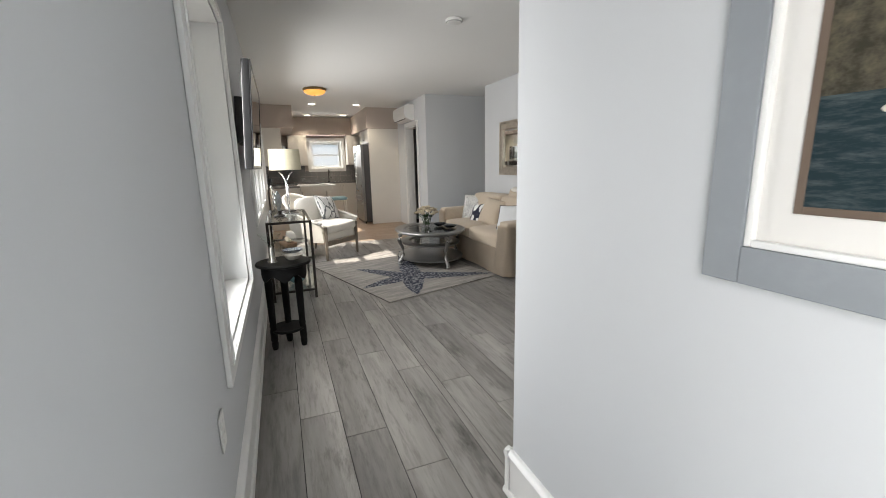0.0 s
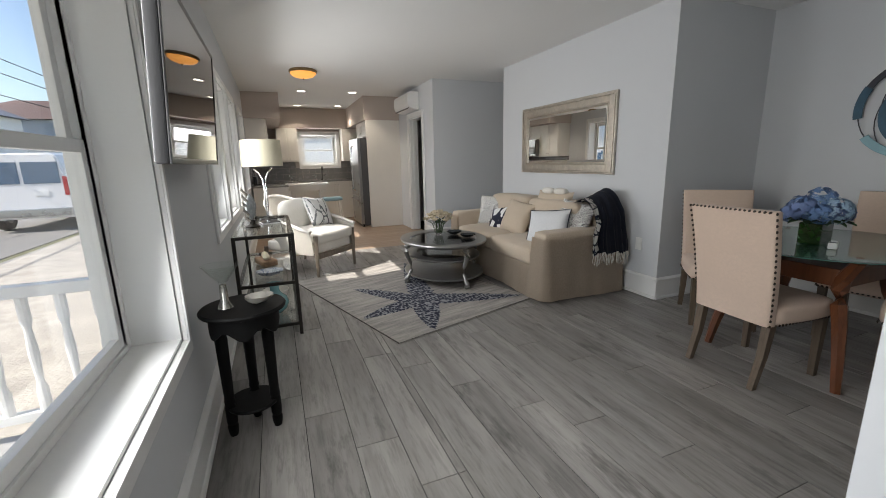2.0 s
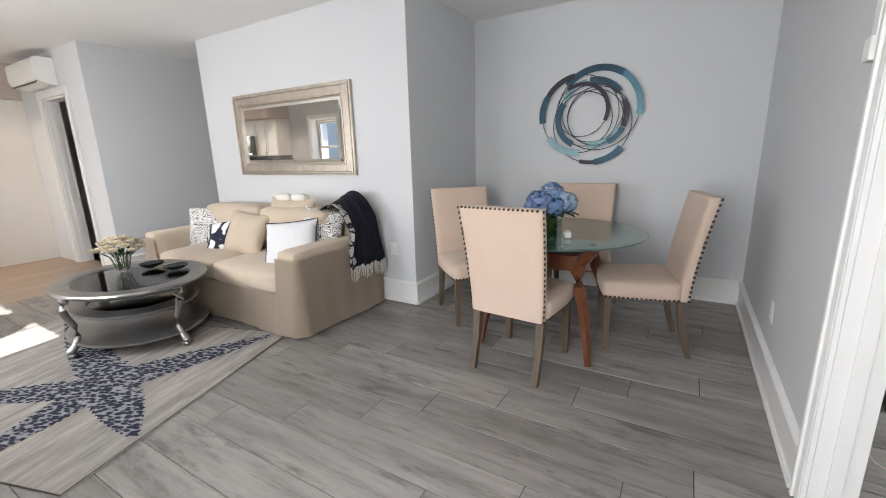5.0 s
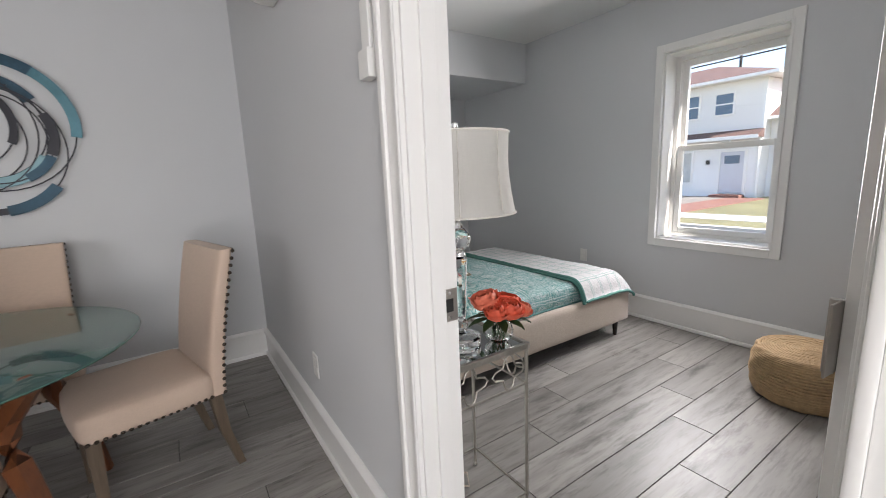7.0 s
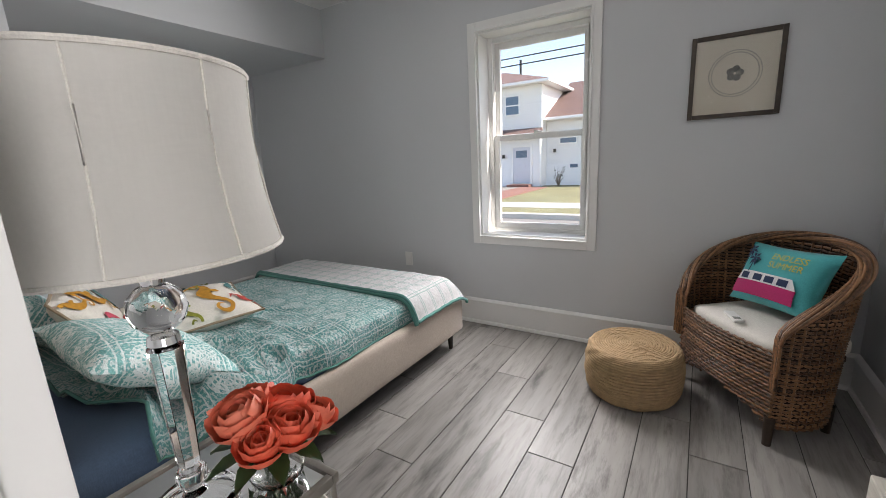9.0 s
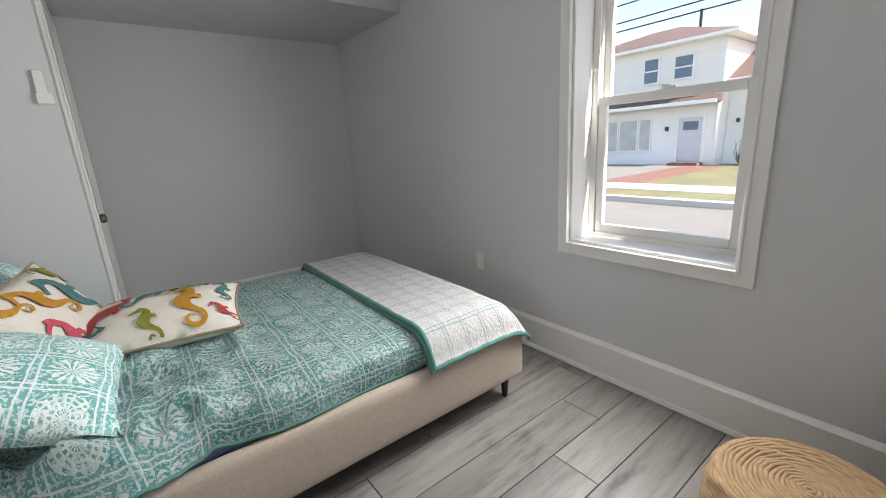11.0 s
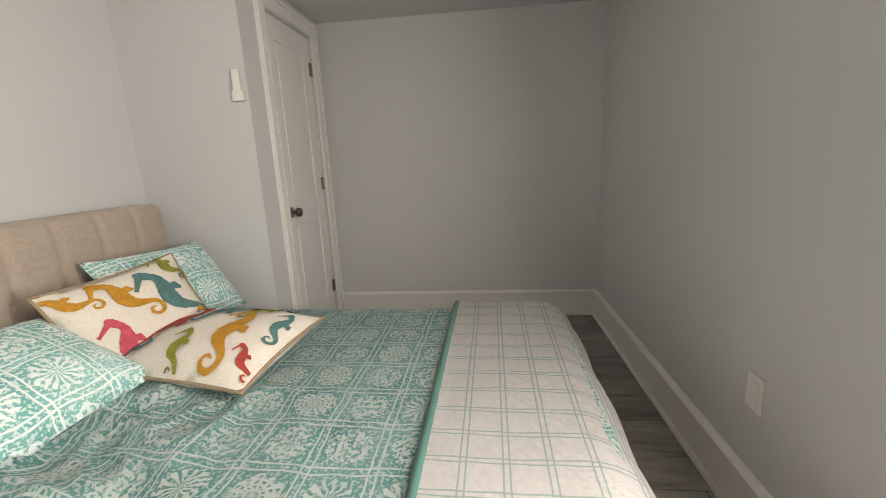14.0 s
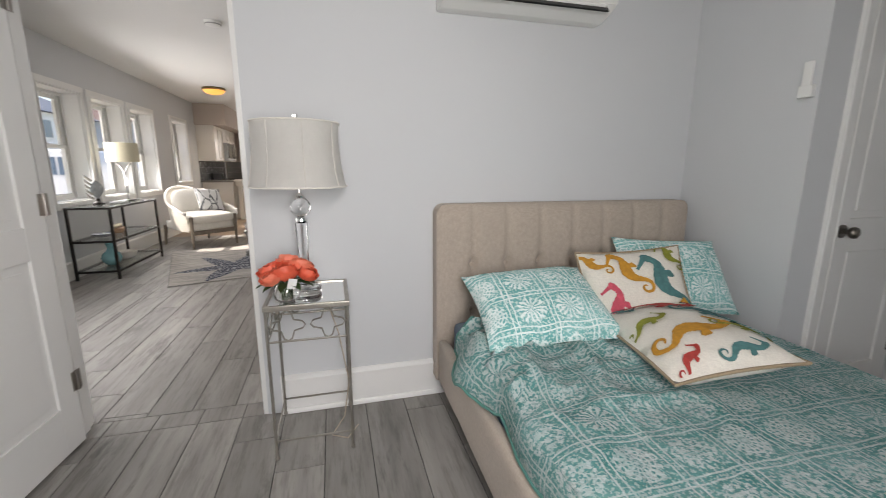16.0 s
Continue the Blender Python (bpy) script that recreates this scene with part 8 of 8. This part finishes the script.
def house_windows(house, rows, y, w_t=0.06, pane=None, middle=True):
    for x, z, w, h in rows:
        bm = bmesh.new()
        bars = (((x, y, z), (x + w_t, y + 0.08, z + h)), ((x + w - w_t, y, z), (x + w, y + 0.08, z + h)), ((x + w_t, y, z), (x + w - w_t, y + 0.08, z + w_t)), ((x + w_t, y, z + h - w_t), (x + w - w_t, y + 0.08, z + h)), ((x + w_t, y, z + h / 2 - 0.03), (x + w - w_t, y + 0.07, z + h / 2 + 0.03)))
        for lo, hi in bars if middle else bars[:4]:
            box(bm, lo, hi)
        win = part("window", bm, VINYL, house)
        box_part("pane", (x + w_t, y + 0.02, z + w_t), (x + w - w_t, y + 0.045, z + h - w_t), pane or DARK_PANE, win, 0.0)


def hip_roof(bm, x0, x1, y0, y1, z, rise, over=0.45, inset=None):
    x0, x1, y0, y1 = x0 - over, x1 + over, y0 - over, y1 + over
    d = (y1 - y0) / 2 if inset is None else inset
    ym = (y0 + y1) / 2
    low = [bm.verts.new(p) for p in ((x0, y0, z), (x1, y0, z), (x1, y1, z), (x0, y1, z))]
    a, b = bm.verts.new((x0 + d, ym, z + rise)), bm.verts.new((x1 - d, ym, z + rise))
    bm.faces.new((low[0], low[1], b, a)), bm.faces.new((low[1], low[2], b)), bm.faces.new((low[2], low[3], a, b)), bm.faces.new((low[3], low[0], a)), bm.faces.new(low[::-1])


def lap_siding(name, colour):
    """Painted lap boards: a shadow line every 12 cm."""
    mat, nt, links, bsdf = nodes_of(name)
    sep = nt.new("ShaderNodeSeparateXYZ")
    links.new(coords(nt, links), sep.inputs[0])
    lap = calc(nt, links, "FRACT", calc(nt, links, "MULTIPLY", sep.outputs[2], 1 / 0.12))
    stain = noise_of(nt, links, coords(nt, links), 0.8, 5)
    links.new(mixed(nt, links, ramp(nt, links, stain, 0.3, 0.7), tuple(c * 0.95 for c in colour), colour), bsdf.inputs["Base Color"])
    bsdf.inputs["Roughness"].default_value = 0.6
    bump_to(nt, links, bsdf, lap, 1.0, 0.02)
    return mat


LAP = lap_siding("white_lap_siding", (0.84, 0.84, 0.83))
across = thing("house", "white two-storey house with red-brown roofs across the street", "house", pose(0.0, -20.0, GZ))
box_part("wall", (9.25, -7.0, 0.0), (17.5, 0.0, 5.20), LAP, across, 0.0)
box_part("wall", (2.0, -8.0, 0.0), (9.24, -0.8, 3.45), LAP, across, 0.0)
box_part("corner_board", (9.23, 0.001, 2.9), (9.38, 0.03, 5.18), VINYL, across, 0.004)
box_part("foundation", (2.0, -0.8, 0.0), (9.24, -0.74, 1.05), SIDING, across, 0.004)
box_part("ground_storey", (9.25, 0.001, 0.0), (17.5, 0.06, 2.62), SIDING, across, 0.0)
bm = bmesh.new()
hip_roof(bm, 9.25, 17.5, -7.0, 0.0, 5.34, 1.35, 0.55)
roof = part("roof", bm, ROOF_RED, across)
box_part("eave", (8.69, -7.56, 5.205), (18.06, 0.56, 5.335), VINYL, across, 0.01)
bm = bmesh.new()
for q in (((1.6, -0.35, 3.52), (9.24, -0.35, 3.52), (9.24, -5.4, 5.9), (1.6, -5.4, 5.9)), ((1.6, -0.35, 3.46), (1.6, -5.4, 5.84), (9.24, -5.4, 5.84), (9.24, -0.35, 3.46)), ((1.6, -0.35, 3.46), (9.24, -0.35, 3.46), (9.24, -0.35, 3.52), (1.6, -0.35, 3.52))):
    bm.faces.new([bm.verts.new(p) for p in q])
part("roof", bm, ROOF_RED, across)
box_part("gutter", (1.6, -0.349, 3.40), (9.24, -0.24, 3.53), VINYL, across, 0.02)
bm = bmesh.new()
rod(bm, (11.6, -3.2, 6.3), (11.6, -3.2, 7.2), 0.07)
part("chimney_pipe", bm, BRONZE, roof)
bm = bmesh.new()
vs = [bm.verts.new(p) for p in ((9.2, 0.0, 3.05), (17.6, 0.0, 3.05), (17.6, 0.75, 2.74), (9.2, 0.75, 2.74), (9.2, 0.75, 2.66), (17.6, 0.75, 2.66), (17.6, 0.0, 2.66), (9.2, 0.0, 2.66))]
for q in ((0, 1, 2, 3), (3, 2, 5, 4), (4, 5, 6, 7), (0, 3, 4, 7), (1, 6, 5, 2), (0, 7, 6, 1)):
    bm.faces.new([vs[i] for i in q])
part("pent_roof", bm, ROOF_RED, across)
box_part("fascia", (9.15, 0.751, 2.60), (17.65, 0.78, 2.76), VINYL, across, 0.01)
house_windows(across, [(11.90, 3.72, 0.75, 1.15), (10.42, 3.76, 0.85, 1.02), (14.6, 3.72, 0.75, 1.15)], 0.0)
house_windows(across, [(12.05, 0.64, 0.62, 1.56), (12.70, 0.64, 1.0, 1.56), (13.73, 0.64, 0.62, 1.56)], 0.062, 0.06, plain("curtained_window_glass", (0.50, 0.52, 0.52), 0.15, vary=0.25, scale=3), False)
bm = bmesh.new()
for lo, hi in (((9.72, 0.061, 0.09), (9.84, 0.13, 2.22)), ((10.82, 0.061, 0.09), (10.94, 0.13, 2.22)), ((9.84, 0.061, 2.10), (10.82, 0.13, 2.22))):
    box(bm, lo, hi, 0.004)
part("door_frame", bm, VINYL, across)
dr = box_part("front_door", (9.845, 0.061, 0.18), (10.815, 0.10, 2.095), plain("pale_grey_door", (0.58, 0.60, 0.65), 0.4), across, 0.004)
box_part("door_light", (10.02, 0.101, 1.55), (10.64, 0.112, 1.92), DARK_PANE, dr, 0.0)
box_part("door_step", (9.7, 0.131, 0.0), (10.95, 0.75, 0.14), BRICK_RED, across, 0.01)
bm = bmesh.new()
rod(bm, (9.32, 0.09, 0.1), (9.32, 0.09, 2.6), 0.05)
part("downpipe", bm, VINYL, across)
box_part("wall_lamp", (11.28, 0.061, 1.55), (11.42, 0.18, 1.75), BRONZE, across, 0.02)
box_part("wall_lamp", (8.72, -0.79, 1.75), (8.84, -0.66, 1.93), BRONZE, across, 0.02)
box_part("vent", (7.55, -0.735, 0.92), (7.95, -0.70, 1.10), DARK_PANE, across, 0.01)
house_windows(across, [(7.6, 2.15, 0.95, 0.68), (4.2, 1.6, 0.9, 1.2)], -0.799)
shrub = thing("shrub", "sparse leafless shrub against the white house", "shrub", pose(8.3, -19.9, GZ))
rng = random.Random(77)
bm, lv = bmesh.new(), bmesh.new()
for k in range(14):
    a = rng.uniform(0, 6.28)
    tip = Vector((0.4 * math.cos(a) * rng.uniform(0.3, 1), 0.3 * math.sin(a), rng.uniform(0.5, 1.15)))
    tube(bm, [(0, 0, 0), tip * 0.5 + Vector((0.05, 0, 0.05)), tip], [0.02, 0.012, 0.004], 5)
    for j in range(5):
        leaf_blade(lv, tip * rng.uniform(0.5, 1.0), (rng.uniform(-1, 1), rng.uniform(-1, 1), 0.4), 0.11, 0.05)
part("branches", bm, CHAIR_LEG, shrub)
part("leaves", lv, LEAF, shrub, angle=80)

NEIGHBOUR = plain("grey_blue_siding", (0.36, 0.40, 0.44), 0.7, vary=0.06, scale=0.6, grain=25)
SLATE = plain("blue_grey_shingles", (0.10, 0.12, 0.16), 0.8, vary=0.3, scale=2, grain=20)
for i, (x0, y0, w, d, h, wallm, roofm, lab) in enumerate(((-24.0, 4.0, 8.0, 9.0, 5.2, SIDING, ROOF_RED, "white two-storey house across the side street"), (-25.0, 16.0, 9.0, 9.0, 4.6, NEIGHBOUR, SLATE, "grey-blue house with a slate roof across the side street"), (-24.0, 29.0, 9.0, 10.0, 5.0, SIDING, SLATE, "white house with a slate roof further along the side street"), (-22.0, 44.0, 9.0, 10.0, 5.5, NEIGHBOUR, ROOF_RED, "grey-blue house far along the side street"), (-1.0, 22.0, 9.0, 8.0, 4.6, SIDING, SLATE, "white neighbouring house behind the kitchen"))):
    hs = thing("house", lab, "house", pose(x0, y0, GZ))
    box_part("wall", (0, 0, 0), (w, d, h), wallm, hs, 0.0)
    bm = bmesh.new()
    hip_roof(bm, 0, w, 0, d, h + 0.01, 2.0, 0.4, w * 0.35)
    part("roof", bm, roofm, hs)
    for yy in (1.0, 3.4, 5.8):
        for zz in (0.9, 3.3):
            if zz + 1.3 < h:
                bm = bmesh.new()
                box(bm, (w + 0.001, yy, zz), (w + 0.06, yy + 1.1, zz + 1.3))
                win = part("window", bm, VINYL, hs)
                box_part("pane", (w + 0.061, yy + 0.1, zz + 0.1), (w + 0.075, yy + 1.0, zz + 1.2), DARK_PANE, win, 0.0)
    for xx in (1.5, 5.0):
        bm = bmesh.new()
        box(bm, (xx, -0.06, 1.0), (xx + 1.1, -0.001, 2.3))
        win = part("window", bm, VINYL, hs)
        box_part("pane", (xx + 0.1, -0.075, 1.1), (xx + 1.0, -0.061, 2.2), DARK_PANE, win, 0.0)

van = thing("van", "white passenger van parked on the side street", "van", pose(-5.6, 15.6, GZ + 0.012))
WPAINT = plain("white_car_paint", (0.78, 0.78, 0.78), 0.2, vary=0.02, bump=0, coat=0.5)
bm = bmesh.new()
prof = [(-0.98, 0.35), (-1.0, 0.9), (-0.95, 1.25), (-0.82, 1.95), (-0.7, 2.08), (0.7, 2.08), (0.82, 1.95), (0.95, 1.25), (1.0, 0.9), (0.98, 0.35)]
ends = [[bm.verts.new((x, y, z)) for x, z in prof] for y in (0.0, 4.1)]
for i in range(len(prof)):
    j = (i + 1) % len(prof)
    bm.faces.new((ends[0][i], ends[0][j], ends[1][j], ends[1][i]))
bm.faces.new(ends[0]), bm.faces.new(ends[1][::-1])
bmesh.ops.bevel(bm, geom=bm.edges[:], offset=0.05, segments=3, affect="EDGES")
part("body", bm, WPAINT, van, angle=50)
bm = bmesh.new()
puffy(bm, (-0.95, 3.9, 0.35), (0.95, 5.2, 1.15), 0.15, 0.03)
part("bonnet", bm, WPAINT, van, angle=60)
for x0, x1 in ((-0.80, -0.04), (0.04, 0.80)):
    box_part("rear_window", (x0, -0.012, 1.28), (x1, -0.002, 1.84), DARK_PANE, van, 0.01)
for s in (-1, 1):
    box_part("tail_light", (s * 0.90 - 0.05, -0.014, 0.95), (s * 0.90 + 0.05, -0.002, 1.45), plain("red_lens", (0.4, 0.02, 0.02), 0.2), van, 0.01)
    for y in (0.9, 4.2):
        bm = bmesh.new()
        lathe(bm, [(0.16, 0.0), (0.34, 0.01), (0.36, 0.05), (0.36, 0.18), (0.34, 0.22), (0.16, 0.22)], 24, m=Matrix.Translation((s * 0.92 - 0.11, y, 0.36)) @ pose(0, 0, 0, 0, 90, 0))
        wheel = part("wheel", bm, BLACK_PLASTIC, van)
        bm = bmesh.new()
        lathe(bm, [(0.0004, -0.002), (0.17, -0.002), (0.17, 0.222), (0.0004, 0.222)], 20, m=Matrix.Translation((s * 0.92 - 0.11, y, 0.36)) @ pose(0, 0, 0, 0, 90, 0))
        part("rim", bm, STEEL, wheel)
box_part("bumper", (-0.95, -0.12, 0.42), (0.95, 0.02, 0.62), STEEL, van, 0.02)
box_part("licence_plate", (0.2, -0.016, 0.95), (0.52, -0.004, 1.1), PLASTIC, van, 0.004)
CABLE = plain("black_cable", (0.02, 0.02, 0.02), 0.6, bump=0)


def utility_line(label, start, way, count, heights):
    """A pole with a crossarm and the wires that it carries."""
    pole = thing("utility_pole", label, "utility pole", pose(start[0], start[1], GZ))
    POLE_WOOD = wood("grey_pole_wood", (0.10, 0.08, 0.06), (0.18, 0.15, 0.12), 0.8, "z")
    bm = bmesh.new()
    rod(bm, (0, 0, 0), (0, 0, 8.6), 0.15, 0.11, 12)
    part("post", bm, POLE_WOOD, pole)
    for z, off in heights:
        bm = bmesh.new()
        tube(bm, [(way[0] * 9 * k + off * way[1], way[1] * 9 * k + off * way[0], z - 0.7 * math.sin(math.pi * k / count)) for k in range(count + 1)], 0.02, 6)
        part("wire", bm, CABLE, pole)


utility_line("wooden utility pole with wires along the street", (-34.0, -12.4), (1, 0), 10, ((5.55, 0.0), (5.30, 0.05), (6.1, -0.2), (7.0, 0.0)))
utility_line("wooden utility pole with wires along the side street", (-10.7, -2.0), (0, 1), 8, ((7.4, 0.0), (6.6, 0.3), (5.8, -0.3)))

# ---- floors, planks last ----
def plank_floor(name, rooms, x_start, pitch, label, seed):
    """Planks 0.2 by 1.2 m laid along y over a dark bed, clipped to the rooms (x0, x1, y0, y1)."""
    rng = random.Random(seed)
    bm = bmesh.new()
    for x0, x1, y0, y1 in rooms:
        box(bm, (x0, y0, -0.06), (x1, y1, -0.0035))
    bed = tagged(part(name, bm, GROUT), label, "floor", kind="structure")
    meshes, gap = {}, 0.0036
    for x0, x1, y0, y1 in rooms:
        k = math.floor((x0 - x_start) / pitch)
        while x_start + k * pitch < x1 - 0.004:
            a, b = max(x0, x_start + k * pitch), min(x1, x_start + (k + 1) * pitch)
            y = 3.42 + (((k * 5) % 12) * 0.1 + 0.37 * ((k * 7) % 3)) % 1.2 - 9.6
            k += 1
            while y < y1 - 0.004:
                c, d = max(y, y0), min(y + 1.2, y1)
                y += 1.2
                if d - c < 0.01 or b - a < 0.01:
                    continue
                key = (round(b - a, 3), round(d - c, 3))
                if key not in meshes:
                    pm = bmesh.new()
                    hx, hy = (b - a) / 2 - gap / 2, (d - c) / 2 - gap / 2
                    box(pm, (-hx, -hy, -0.012), (hx, hy, 0.0), 0.0012, 1)
                    meshes[key] = smooth_mesh("plank", pm, PLANK, 30)
                ob = new("plank", meshes[key])
                ob.parent = bed
                ob.location = ((a + b) / 2, (c + d) / 2, rng.uniform(-0.0006, 0.0))
    return bed


plank_floor("floor_living", ((0.13, 1.13, -1.16, 7.52), (1.13, 3.67, 1.585, 7.52), (3.67, 4.86, 1.585, 4.00), (3.67, 5.50, 6.76, 7.52)), 0.56, 0.2035, "grey wood-look plank tile floor of the living room", 3)
plank_floor("floor_bedroom", ((1.34, 4.90, -1.16, 1.46), (4.90, 4.955, 0.80, 1.46), (4.90, 5.95, -1.16, 0.80), (1.745, 2.57, 1.46, 1.585)), 0.25, 0.2, "grey wood-look plank tile floor of the bedroom", 5)
TAN = wood("tan_laminate", (0.30, 0.21, 0.145), (0.42, 0.31, 0.22), 0.4, "x", 6)
bm = bmesh.new()
box(bm, (0.13, 7.52, -0.06), (5.50, 12.0, -0.004))
kitchen_floor = tagged(part("floor_kitchen", bm, GROUT), "tan wood plank floor of the kitchen", "floor", kind="structure")
pm = bmesh.new()
box(pm, (0.0, 0.0, -0.01), (2.96, 0.178, -0.001), 0.001, 1)
tan_mesh = smooth_mesh("plank", pm, TAN, 30)
for k in range(24):
    ob = new("plank", tan_mesh)
    ob.parent, ob.location = kitchen_floor, (0.13, 7.52 + 0.18 * k, 0.0)
